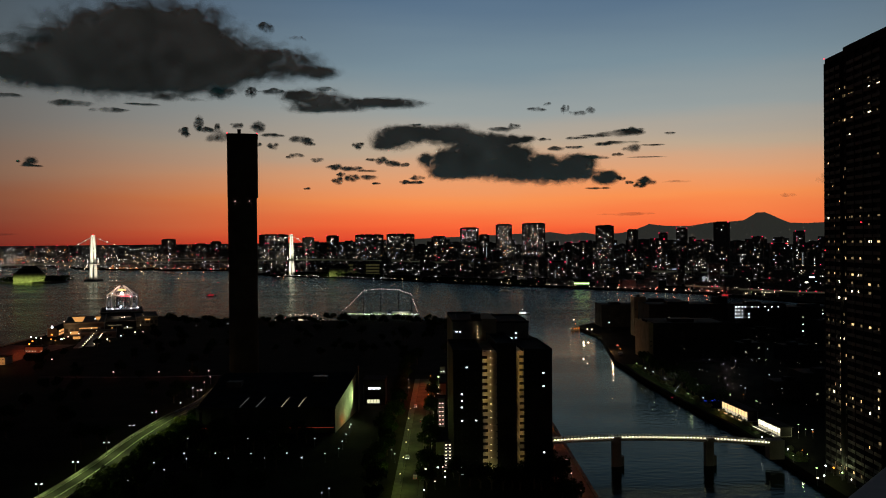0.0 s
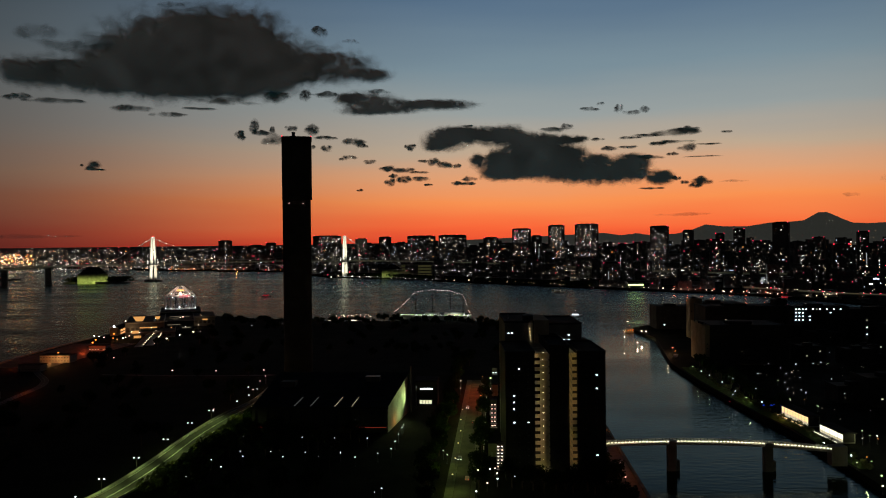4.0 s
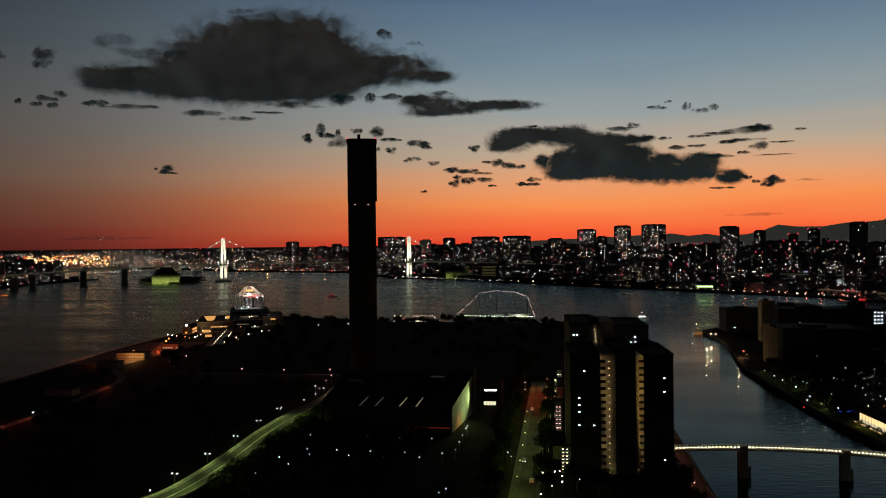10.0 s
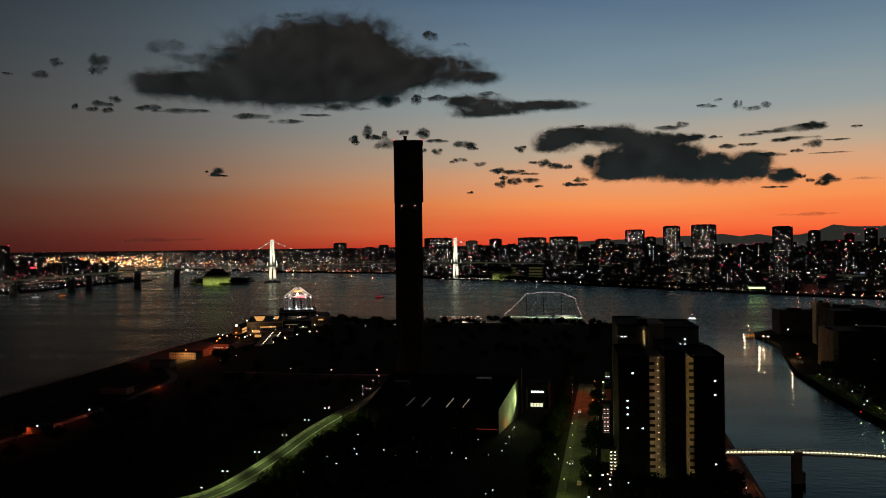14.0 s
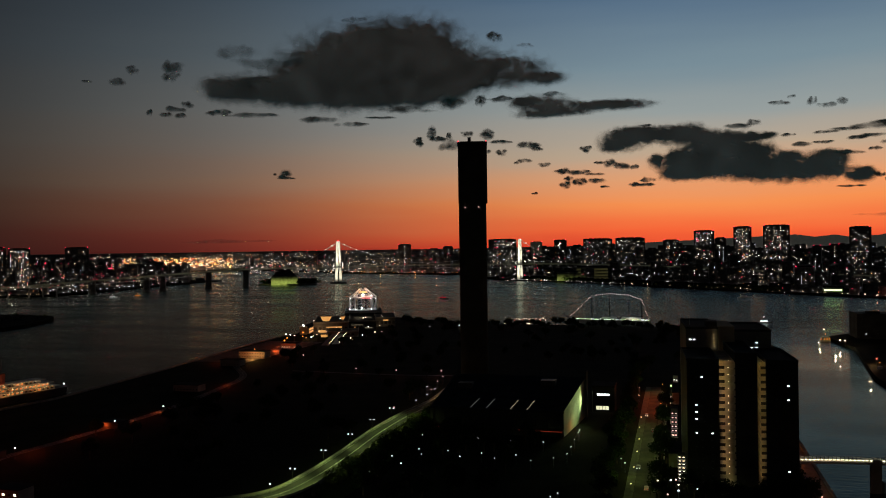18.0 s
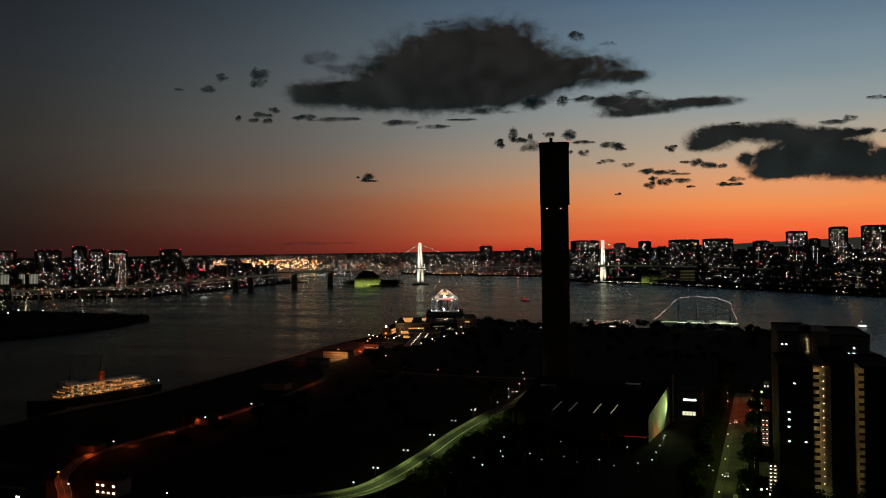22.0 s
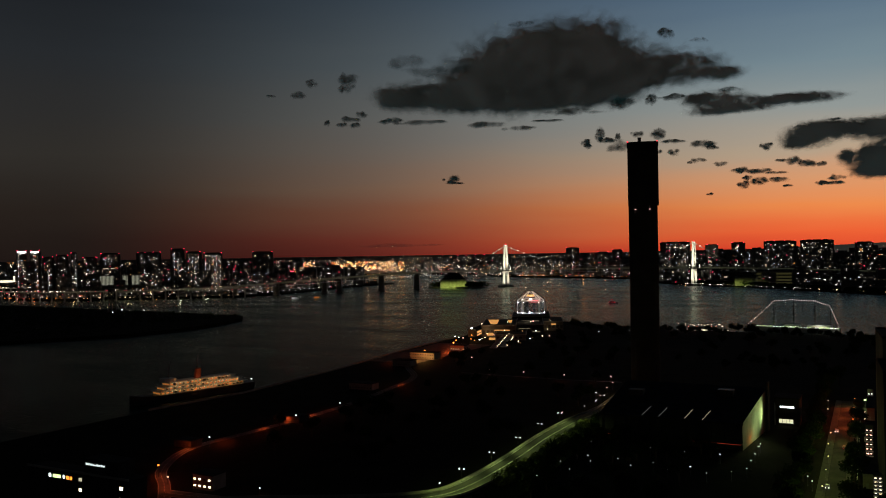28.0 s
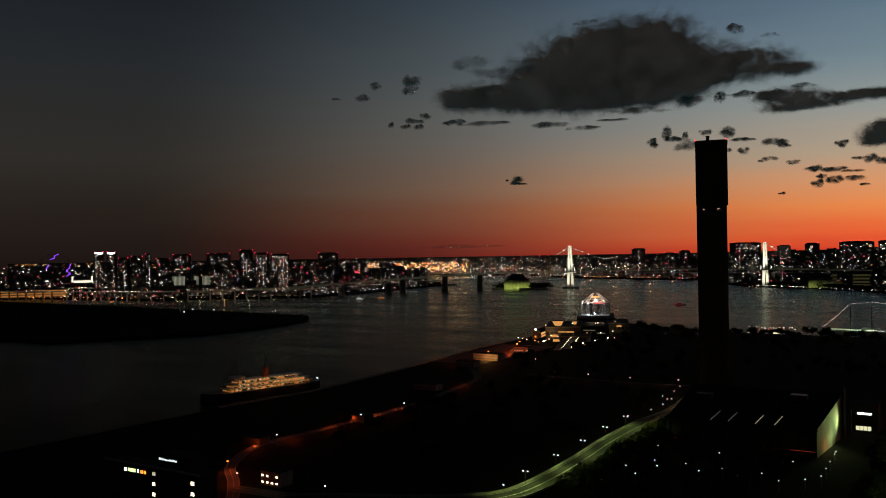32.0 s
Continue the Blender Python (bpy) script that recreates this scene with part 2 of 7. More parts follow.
# ---------------------------------------------------------------- mesh tools
class Shape:
    """Collects faces for one mesh."""
    def __init__(self):
        self.v, self.f, self.m = [], [], []

    def quad(self, a, b, c, d, m=0):
        n = len(self.v)
        self.v += [tuple(a), tuple(b), tuple(c), tuple(d)]
        self.f.append((n, n + 1, n + 2, n + 3)); self.m.append(m)
        return self

    def box(self, x0, x1, y0, y1, z0, z1, m=0):
        n = len(self.v)
        self.v += [(x, y, z) for z in (z0, z1) for x, y in ((x0, y0), (x1, y0), (x1, y1), (x0, y1))]
        for q in ((3, 2, 1, 0), (4, 5, 6, 7), (0, 1, 5, 4), (1, 2, 6, 5), (2, 3, 7, 6), (3, 0, 4, 7)):
            self.f.append(tuple(n + i for i in q)); self.m.append(m)
        return self

    def prism(self, outline, z0, z1, m=0, top=None):
        """Upright prism over an outline (counter-clockwise); top: its outline above, for a batter."""
        n, k = len(self.v), len(outline)
        top = top or outline
        self.v += [(x, y, z0) for x, y in outline] + [(x, y, z1) for x, y in top]
        self.f.append(tuple(n + i for i in reversed(range(k)))); self.m.append(m)
        self.f.append(tuple(n + k + i for i in range(k))); self.m.append(m)
        for i in range(k):
            j = (i + 1) % k
            self.f.append((n + i, n + j, n + k + j, n + k + i)); self.m.append(m)
        return self

    def tube(self, a, b, r0, r1=None, sides=8, m=0, caps=True):
        a, b = Vector(a), Vector(b)
        r1 = r0 if r1 is None else r1
        w = (b - a).normalized()
        u = w.orthogonal().normalized(); t = w.cross(u)
        n = len(self.v)
        for p, r in ((a, r0), (b, r1)):
            for i in range(sides):
                q = 2 * math.pi * i / sides
                self.v.append(tuple(p + r * (math.cos(q) * u + math.sin(q) * t)))
        for i in range(sides):
            j = (i + 1) % sides
            self.f.append((n + i, n + j, n + sides + j, n + sides + i)); self.m.append(m)
        if caps:
            self.f.append(tuple(n + i for i in reversed(range(sides)))); self.m.append(m)
            self.f.append(tuple(n + sides + i for i in range(sides))); self.m.append(m)
        return self

    def ball(self, c, r, m=0, sz=1.0, rings=4, sides=8):
        n = len(self.v)
        cx, cy, cz = c
        self.v.append((cx, cy, cz - r * sz))
        for i in range(1, rings):
            q = math.pi * i / rings
            for j in range(sides):
                p = 2 * math.pi * j / sides
                self.v.append((cx + r * math.sin(q) * math.cos(p), cy + r * math.sin(q) * math.sin(p), cz - r * sz * math.cos(q)))
        self.v.append((cx, cy, cz + r * sz))
        last = len(self.v) - 1
        for j in range(sides):
            k = (j + 1) % sides
            self.f.append((n, n + 1 + k, n + 1 + j)); self.m.append(m)
            for i in range(rings - 2):
                a = n + 1 + i * sides
                self.f.append((a + j, a + k, a + sides + k, a + sides + j)); self.m.append(m)
            a = n + 1 + (rings - 2) * sides
            self.f.append((a + j, a + k, last)); self.m.append(m)
        return self

    def mesh(self, name, mats, smooth=False):
        me = bpy.data.meshes.new(name)
        me.from_pydata(self.v, [], self.f)
        for mt in (mats if isinstance(mats, (list, tuple)) else [mats]):
            me.materials.append(mt)
        if any(self.m):
            me.polygons.foreach_set("material_index", self.m)
        if smooth:
            me.polygons.foreach_set("use_smooth", [True] * len(me.polygons))
        me.update()
        return me


def part(name, shape, mats, parent, label="", at=None, smooth=False, kind=""):
    me = shape if isinstance(shape, bpy.types.Mesh) else shape.mesh(name, mats, smooth)
    ob = new(name, me)
    ob.parent = parent
    if at is not None:
        ob.location = at
    return tagged(ob, label=label, kind=kind)


def thing(name, label, category, at=(0, 0, 0), turn=0.0, group="", kind=""):
    ob = new(name)
    ob.empty_display_size = 1.0
    ob.location = at
    ob.rotation_euler = (0, 0, radians(turn))
    return tagged(ob, label, category, group, kind)


def single(name, shape, mats, label, category, group="", kind="", at=(0, 0, 0), turn=0.0, smooth=False):
    ob = new(name, shape.mesh(name, mats, smooth))
    ob.location = at
    ob.rotation_euler = (0, 0, radians(turn))
    return tagged(ob, label, category, group, kind)


def lamp(name, at, power, rgb, radius=0.4, spot=None, target=None):
    d = bpy.data.lights.new(name, "SPOT" if spot else "POINT")
    d.energy, d.color, d.shadow_soft_size = power, lin(*rgb)[:3], radius
    ob = new(name, d)
    if spot:
        d.spot_size, d.spot_blend = radians(spot), 0.6
        ob.matrix_world = look(at, target)
    else:
        ob.location = at
    return ob

# far towers: bearing, distance, width, depth, roof elevation, share of lit windows, seed, lit crown
SKY_A = [
    (-11.69, 2950, 98, 30, 0.61, 0.3, 1, 0),
    (-9.34, 2900, 38, 30, 0.39, 0.25, 2, 0),
    (-7.68, 2850, 41, 30, 0.5, 0.15, 3, 0),
    (-5.14, 2700, 91, 30, 0.55, 0.22, 4, 0),
    (-2.97, 2720, 92, 30, 0.58, 0.22, 5, 0),
    (-0.29, 2750, 48, 30, 0.39, 0.15, 6, 0),
    (1.85, 2600, 58, 30, 0.97, 0.25, 7, 0),
    (2.89, 2650, 31, 30, 0.48, 0.2, 8, 0),
    (4.26, 2450, 48, 30, 1.18, 0.3, 9, 0),
    (6.32, 2400, 67, 30, 1.23, 0.28, 10, 0),
    (8.72, 2500, 19, 20, -0.12, 0.15, 11, 0),
]
SKY_B = [
    (9.72, 2500, 25, 27, -0.05, 0.15, 12, 0),
    (11.18, 2300, 48, 30, 1.02, 0.22, 13, 0),
    (13.05, 2350, 27, 29, 0.72, 0.2, 14, 0),
    (14.75, 2300, 28, 30, 0.05, 0.2, 15, 0),
    (16.27, 2400, 30, 30, 0.76, 0.2, 16, 0),
    (15.06, 2700, 27, 30, 0.47, 0.15, 17, 0),
    (18.81, 2100, 36, 30, 1.14, 0.06, 18, 0),
    (17.34, 2200, 21, 22, -0.05, 0.15, 19, 0),
    (20, 2300, 29, 30, -0.15, 0.18, 20, 0),
    (21.04, 2300, 28, 30, 0.14, 0.15, 21, 0),
    (23.52, 2200, 24, 26, 0.48, 0.15, 22, 0),
]
SKY_C = [
    (22.27, 2000, 33, 30, -0.31, 0.15, 23, 0),
    (7.95, 1850, 37, 30, -1.46, 0.1, 24, 0),
    (-18.53, 3400, 53, 30, 0.35, 0.12, 25, 0),
    (-16.5, 3600, 47, 30, 0.03, 0.12, 26, 0),
    (-15.51, 3500, 42, 30, 0.17, 0.1, 27, 0),
    (-24.92, 3700, 43, 30, -0.03, 0.2, 28, 0),
    (-26.21, 3700, 42, 30, -0.09, 0.2, 29, 0),
    (-54.78, 2100, 21, 22, 0.66, 0.3, 30, 1),
    (-53.99, 2110, 20, 22, 0.65, 0.3, 31, 1),
    (-53.27, 2150, 23, 25, 0.24, 0.2, 32, 0),
    (-52.49, 2150, 27, 29, 0.34, 0.25, 33, 0),
]
SKY_D = [
    (-51.8, 2050, 13, 14, 0.48, 0.5, 34, 0),
    (-50.88, 2150, 33, 30, 0.17, 0.2, 35, 0),
    (-49.65, 2080, 43, 30, 0.41, 0.2, 36, 0),
    (-47.31, 2050, 55, 30, 0.45, 0.2, 37, 0),
    (-45.5, 2100, 32, 30, 0.66, 0.22, 38, 0),
    (-44.45, 2150, 35, 30, 0.45, 0.5, 39, 0),
    (-43.23, 2200, 47, 30, 0.36, 0.6, 40, 0),
    (-39.95, 2300, 56, 30, 0.39, 0.14, 41, 0),
]
# cloud puffs: bearing, elevation and their half-widths in degrees; lamp places in metres
BIG_CLOUD = [
    (-18.82, 12.72, 5.81, 2.98), (-22.67, 12.27, 4.18, 2.77), (-16.86, 13.49, 2.94, 2.31), (-19.96, 14.00, 2.70, 1.66), (-11.75, 12.18, 3.79, 1.36), (-8.60, 11.63, 1.66, 0.49),
    (-24.94, 11.64, 2.99, 1.92), (-28.62, 10.94, 3.42, 1.16), (-30.93, 10.90, 1.33, 0.90), (-17.68, 10.67, 3.12, 0.99), (-23.07, 10.54, 4.92, 0.90), (-14.92, 11.63, 2.36, 1.51),
]
BASE_WISPS = [
    (-15.14, 9.95, 1.02, 0.42), (-11.92, 14.39, 0.59, 0.37), (-29.01, 9.17, 1.87, 0.20), (-30.85, 9.32, 0.77, 0.22), (-24.23, 8.94, 1.35, 0.24), (-22.15, 8.64, 1.14, 0.19),
    (-20.03, 9.09, 1.16, 0.11), (-18.47, 9.63, 1.95, 0.31), (-12.97, 10.17, 0.47, 0.42), (-11.58, 10.23, 1.03, 0.23), (-8.22, 10.48, 0.87, 0.19),
]
VEIL_WISPS = [
    (-29.49, 13.27, 1.64, 0.53), (-27.88, 12.57, 2.03, 0.43), (-26.04, 12.59, 1.48, 0.33), (-21.86, 15.58, 0.99, 0.22), (-9.95, 13.76, 0.63, 0.19),
]
TRAIL_CLOUD = [
    (-8.82, 9.73, 2.13, 0.73), (-10.00, 9.98, 1.03, 0.34), (-5.48, 9.57, 2.74, 0.34), (-3.34, 9.57, 2.17, 0.36), (-7.45, 9.20, 2.36, 0.27), (-9.03, 9.08, 1.34, 0.23),
]
RIGHT_CLOUD = [
    (1.97, 6.32, 1.7, 0.6), (0.64, 5.53, 1.3, 0.5),
    (-3.37, 7.08, 1.55, 0.77), (-2.39, 7.55, 1.77, 0.54), (-0.48, 7.37, 1.91, 0.65), (1.04, 7.43, 1.21, 0.65), (2.91, 7.04, 2.30, 0.53), (4.75, 6.96, 1.17, 0.30),
    (-4.15, 6.76, 0.78, 0.39), (6.02, 7.04, 0.50, 0.22), (3.64, 6.18, 2.29, 0.68), (5.18, 6.04, 1.16, 0.52), (2.14, 5.25, 3.06, 0.57), (4.73, 4.93, 3.36, 0.87),
    (7.25, 4.72, 2.56, 0.86), (9.35, 4.81, 1.38, 0.77), (9.54, 5.53, 1.04, 0.44), (-1.19, 5.78, 0.57, 0.42), (0.08, 5.94, 0.61, 0.46), (0.06, 4.78, 0.99, 0.46),
    (1.01, 4.75, 1.58, 0.46), (11.23, 4.18, 0.94, 0.44), (7.08, 5.65, 0.71, 0.33), (11.57, 4.42, 0.54, 0.36),
]
RIGHT_BITS = [
    (10.57, 5.66, 0.88, 0.18), (12.33, 4.20, 0.36, 0.18), (12.89, 3.92, 0.30, 0.14), (13.90, 3.95, 0.78, 0.30), (13.54, 3.68, 0.49, 0.21), (10.71, 3.58, 0.82, 0.09),
]
HIGH_WISPS = [
    (12.10, 7.26, 1.73, 0.29), (13.16, 7.40, 0.98, 0.21), (10.41, 7.12, 1.43, 0.14), (9.21, 7.01, 0.90, 0.11), (12.26, 6.64, 1.39, 0.14), (13.08, 6.20, 0.66, 0.32),
    (10.95, 6.55, 0.81, 0.14), (12.08, 5.83, 0.43, 0.13), (7.97, 6.35, 0.74, 0.17), (9.23, 6.39, 0.69, 0.13), (7.10, 6.99, 0.46, 0.13), (4.21, 7.73, 1.17, 0.19),
    (4.95, 7.92, 0.47, 0.20), (14.05, 5.61, 1.36, 0.05), (15.53, 7.15, 0.41, 0.10), (14.32, 6.40, 0.90, 0.07), (-1.81, 8.11, 0.54, 0.08),
]
TOP_WISPS = [
    (8.53, 8.99, 0.31, 0.36), (9.40, 8.71, 0.59, 0.22), (10.26, 8.86, 0.48, 0.25), (6.59, 9.04, 0.61, 0.16), (7.34, 9.39, 0.28, 0.13),
]
MIDDLE_WISPS = [
    (-16.54, 7.99, 0.35, 0.54), (-16.04, 7.60, 0.71, 0.23), (-15.29, 7.80, 0.24, 0.31), (-17.45, 7.53, 0.39, 0.23), (-17.33, 7.26, 0.35, 0.23), (-15.18, 7.10, 0.98, 0.39),
    (-12.76, 7.78, 0.71, 0.37), (-14.10, 7.91, 0.43, 0.23), (-11.62, 7.34, 0.83, 0.16), (-9.72, 7.08, 0.79, 0.33), (-9.21, 6.80, 0.43, 0.16), (-11.63, 6.56, 0.40, 0.29),
    (-12.77, 6.69, 0.40, 0.16), (-10.13, 5.99, 0.55, 0.18), (-10.65, 5.88, 0.24, 0.12), (-8.64, 5.69, 0.51, 0.18),
]
LOW_WISPS = [
    (-7.42, 5.20, 0.63, 0.22), (-6.40, 5.10, 0.79, 0.20), (-5.30, 4.96, 0.86, 0.10), (-7.07, 4.69, 0.35, 0.20), (-7.24, 4.22, 0.43, 0.27), (-6.25, 4.43, 0.59, 0.29),
    (-5.11, 4.49, 0.74, 0.18), (-4.65, 4.09, 0.35, 0.09), (-4.16, 5.60, 0.62, 0.29), (-3.51, 5.42, 0.74, 0.23), (-2.58, 5.36, 0.35, 0.19), (-4.83, 5.73, 0.55, 0.12),
    (-5.87, 6.69, 0.47, 0.25), (-2.59, 4.16, 0.42, 0.17), (-1.66, 4.48, 0.61, 0.21), (-1.82, 4.14, 0.77, 0.14), (-9.37, 3.74, 0.28, 0.09),
]
LONE_CLOUD = [
    (-26.66, 5.28, 0.39, 0.26), (-26.77, 4.97, 0.51, 0.08), (-27.39, 5.23, 0.12, 0.09), (-26.26, 4.96, 0.30, 0.06), (-26.95, 5.08, 0.22, 0.11),
]
LEFT_WISPS = [
    (-36.49, 11.77, 0.45, 0.34), (-33.84, 12.04, 0.98, 0.45), (-34.05, 11.50, 0.61, 0.39), (-37.53, 10.97, 0.73, 0.29), (-33.88, 9.43, 0.78, 0.21), (-32.99, 9.72, 0.51, 0.25),
    (-33.55, 8.98, 0.51, 0.20), (-34.39, 9.04, 0.44, 0.20), (-35.45, 9.16, 0.23, 0.25), (-31.31, 9.23, 0.63, 0.18), (-39.28, 10.89, 0.43, 0.10),
]
STREAKS = [
    (12.7, 1.77, 1.88, 0.15), (22.9, 2.81, 0.6, 0.15), (16.06, 3.91, 1.1, 0.11), (-30.73, 0.7, 2.96, 0.16), (24.88, 3.75, 0.39, 0.39),
]
PARK_LAMPS = [
    (-123, 391), (-112, 390), (-94, 390), (-78, 389), (-62, 389), (-116, 363), (-102, 363), (-86, 362), (-70, 362), (-53, 361), (-48, 369), (-48, 383),
    (-48, 397), (-48, 412), (-48, 418), (-112, 354), (-94, 354), (-78, 354), (-62, 354), (-116, 337), (-27, 326), (-44, 309), (-46, 304), (-24, 366),
    (-22, 359), (-130, 393), (-128, 431), (-72, 428),
]
JUNCTION_LAMPS = [
    (-159, 451), (-153, 474), (-152, 494), (-155, 513), (-153, 515), (-161, 523), (-160, 545), (-143, 529), (-144, 500), (-162, 566),
]
WEST_LAMPS = [
    (-273, 602), (-242, 598), (-208, 596), (-186, 599), (-173, 600), (-320, 667), (-284, 938), (-265, 940), (-253, 958), (-136, 344), (-132, 341),
    (-130, 343), (-127, 333), (-125, 322), (-123, 315), (-118, 322), (-124, 348), (-116, 337), (-139, 311), (-131, 303), (-135, 377), (-137, 403),
    (-318, 634),
]
ROAD_LAMPS = [
    (-24, 553), (-23, 524), (-23, 500), (-19, 457), (-19, 431), (-18, 405), (-18, 380), (-18, 353), (-18, 328), (-13, 568), (-13, 533), (-13, 516),
    (-13, 498), (-19, 484),
]
YARD_LAMPS = [
    (-4, 568), (-1, 545), (-1, 530), (-2, 487), (-1, 469), (-2, 438), (-2, 431), (-2, 421), (-1, 406), (-3, 340), (-1, 341), (0, 334), (0, 326),
    (-4, 320), (-8, 338), (-8, 309), (-4, 528), (-4, 507),
]
QUAY_LAMPS = [
    (146, 619), (147, 597), (148, 579), (160, 594), (149, 551), (148, 518), (148, 496), (153, 483), (143, 506), (172, 492), (250, 698), (277, 735),
    (249, 632), (224, 563), (189, 513), (180, 472), (150, 386), (153, 364), (187, 557), (189, 550), (225, 631), (380, 868), (416, 925), (180, 400),
    (178, 411),
]
CANAL_LAMPS = [
    (52, 350), (51, 330), (51, 307), (50, 338),
]


# ---------------------------------------------------------------- ground, water and shores
single("water", Shape().quad((-6000, -3000, 0), (6000, -3000, 0), (6000, 6000, 0), (-6000, 6000, 0)), WATER,
       "dark rippled bay water at dusk", "water", kind="structure")


def land(name, outline, z, label, mat=None):
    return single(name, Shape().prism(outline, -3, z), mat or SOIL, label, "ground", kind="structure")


HARUMI = [(-428, 40), (57, 40), (57, 640), (70, 700), (95, 800), (80, 900), (40, 985), (-20, 1020), (-200, 1030), (-330, 1080), (-400, 1120), (-470, 1120),
          (-478, 1045), (-434, 924), (-430, 868), (-425, 753), (-406, 572), (-399, 454), (-411, 378)]
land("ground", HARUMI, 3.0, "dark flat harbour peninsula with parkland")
TOYOMI = [(150, 40), (900, 40), (900, 700), (620, 1020), (300, 1010), (175, 965), (150, 930), (160, 835), (139, 662), (140, 587), (143, 511), (146, 466), (150, 430), (151, 355)]
land("ground_east", TOYOMI, 3.0, "dark built-up harbour island across the canal")
MOLE = [(-2300, 560), (-950, 600), (-857, 747), (-847, 836), (-862, 930), (-892, 1012), (-925, 1052), (-948, 1065), (-1044, 1075), (-1168, 1094), (-1569, 1141), (-2300, 1190)]
land("ground_mole", MOLE, 4.0, "low dark breakwater spit with scrub")
CITY = [(-6000, 1250), (-2300, 1304), (-2016, 1372), (-1761, 1368), (-1592, 1493), (-1420, 1623), (-1425, 1845), (-1490, 2230), (-1500, 2500), (-1700, 2560), (-2300, 3050), (-2600, 3560), (-2480, 3830), (-2100, 3740), (-1640, 3600), (-1483, 3346),
        (-807, 3041), (-640, 2700), (-504, 2478), (-300, 2356), (-125, 2149), (21, 1976), (215, 1771), (354, 1626), (473, 1503), (567, 1250), (1500, 900), (6000, 900), (6000, 6000), (-6000, 6000)]
land("ground_city", CITY, 3.0, "far city shore fading into the dark")


# ---------------------------------------------------------------- mountains
def mountains():
    prof = [(-60, 0.0), (-30, 0.0), (-14, 0.02), (-6, 0.1), (-2, 0.25), (2, 0.4), (7.52, 0.63), (8.58, 0.46), (9.77, 0.58), (10.55, 0.44), (12.24, 0.51), (13.14, 0.7), (14.16, 1.11), (15.29, 0.96), (16.79, 0.94), (18.13, 1.15), (19.34, 1.19), (20.17, 1.26), (21.02, 1.76), (21.52, 1.76), (22.27, 1.38), (22.95, 1.06), (23.97, 1.01), (24.86, 1.05), (30, 1), (60, 0.6)]
    az = [p[0] for p in prof]; el = [p[1] for p in prof]
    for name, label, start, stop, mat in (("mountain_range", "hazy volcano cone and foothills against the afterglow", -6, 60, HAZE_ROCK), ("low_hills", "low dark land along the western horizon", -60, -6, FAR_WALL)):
        s = Shape()
        pts = []
        a = float(start)
        while a <= stop + .01:
            e = float(np.interp(a, az, el)) + 0.016 * noise.noise((a * 6, 3, 0)) + .01 * noise.noise((a * 21, 1, 0))
            pts.append((a, e)); a += 0.1
        for (a0, e0), (a1, e1) in zip(pts, pts[1:]):
            d = 4820
            h = lambda e: 100 + math.tan(radians(e)) * d
            p0, p1 = bearing(a0, d), bearing(a1, d)
            q0, q1 = bearing(a0, d - 250), bearing(a1, d - 250)
            s.quad((q0.x, q0.y, 0), (q1.x, q1.y, 0), (p1.x, p1.y, h(e1)), (p0.x, p0.y, h(e0)))
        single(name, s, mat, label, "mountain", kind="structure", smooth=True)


mountains()


# ---------------------------------------------------------------- far towers
CITY_LIGHT = [sparkle("far_window_white", (255, 246, 236), 4.5, 3.5, .07), sparkle("far_window_warm", (255, 222, 180), 4.0, 3.5, .07), sparkle("far_window_cool", (214, 228, 255), 4.5, 3.5, .07),
              sparkle("far_red_light", (255, 50, 84), 5.0, 1.5, .4), sparkle("far_amber_light", (255, 150, 70), 5.0)]
LIGHT_MIX = (46, 32, 12, 6, 4)
G_COLUMN = sparkle("stairwell_strip_light", (225, 235, 235), .9, 1.5, .25)
G_BEACON = sparkle("rooftop_beacon_light", (255, 36, 74), 5.0, 1.2, 1.2)


def window_grid(s, w, dep, h, rng, lit, d, z0=6.0, mix=LIGHT_MIX, sides=True):
    """Lit windows on the storeys of a block's front (-y) and sides; d: how far off it stands."""
    px = d / 1450
    pitch, floor = max(3.4, 2.1 * px), max(3.2, 1.9 * px)
    hw, hh = min(.36 * pitch, .62 * px), .5 * px
    face = rng.uniform(0, 50)

    def run(width, place, share):
        n = max(1, int(width / pitch))
        tall = [rng.random() < .1 for _ in range(n)]
        for k in range(int((h - z0 - 1) / floor)):
            full = rng.random() < .05
            for i in range(n):
                p = lit * share * max(.1, 1 + 1.5 * noise.noise((i * .3 + face, k * .16, face)))
                if rng.random() < (p * 2.5 + .1 if tall[i] or full else p):
                    place(-width / 2 + (i + .5) * width / n, z0 + k * floor, rng.choices(range(5), mix)[0], hw * rng.uniform(.6, 1.15))
    run(w, lambda x, z, m, q: s.quad((x - q, -dep / 2 - .3, z - hh), (x + q, -dep / 2 - .3, z - hh), (x + q, -dep / 2 - .3, z + hh), (x - q, -dep / 2 - .3, z + hh), m), 1.0)
    if sides:
        for g in (-1, 1):
            X = g * (w / 2 + .3)
            run(dep, lambda y, z, m, q: s.quad((X, y - q, z - hh), (X, y + q, z - hh), (X, y + q, z + hh), (X, y - q, z + hh), m), .8)


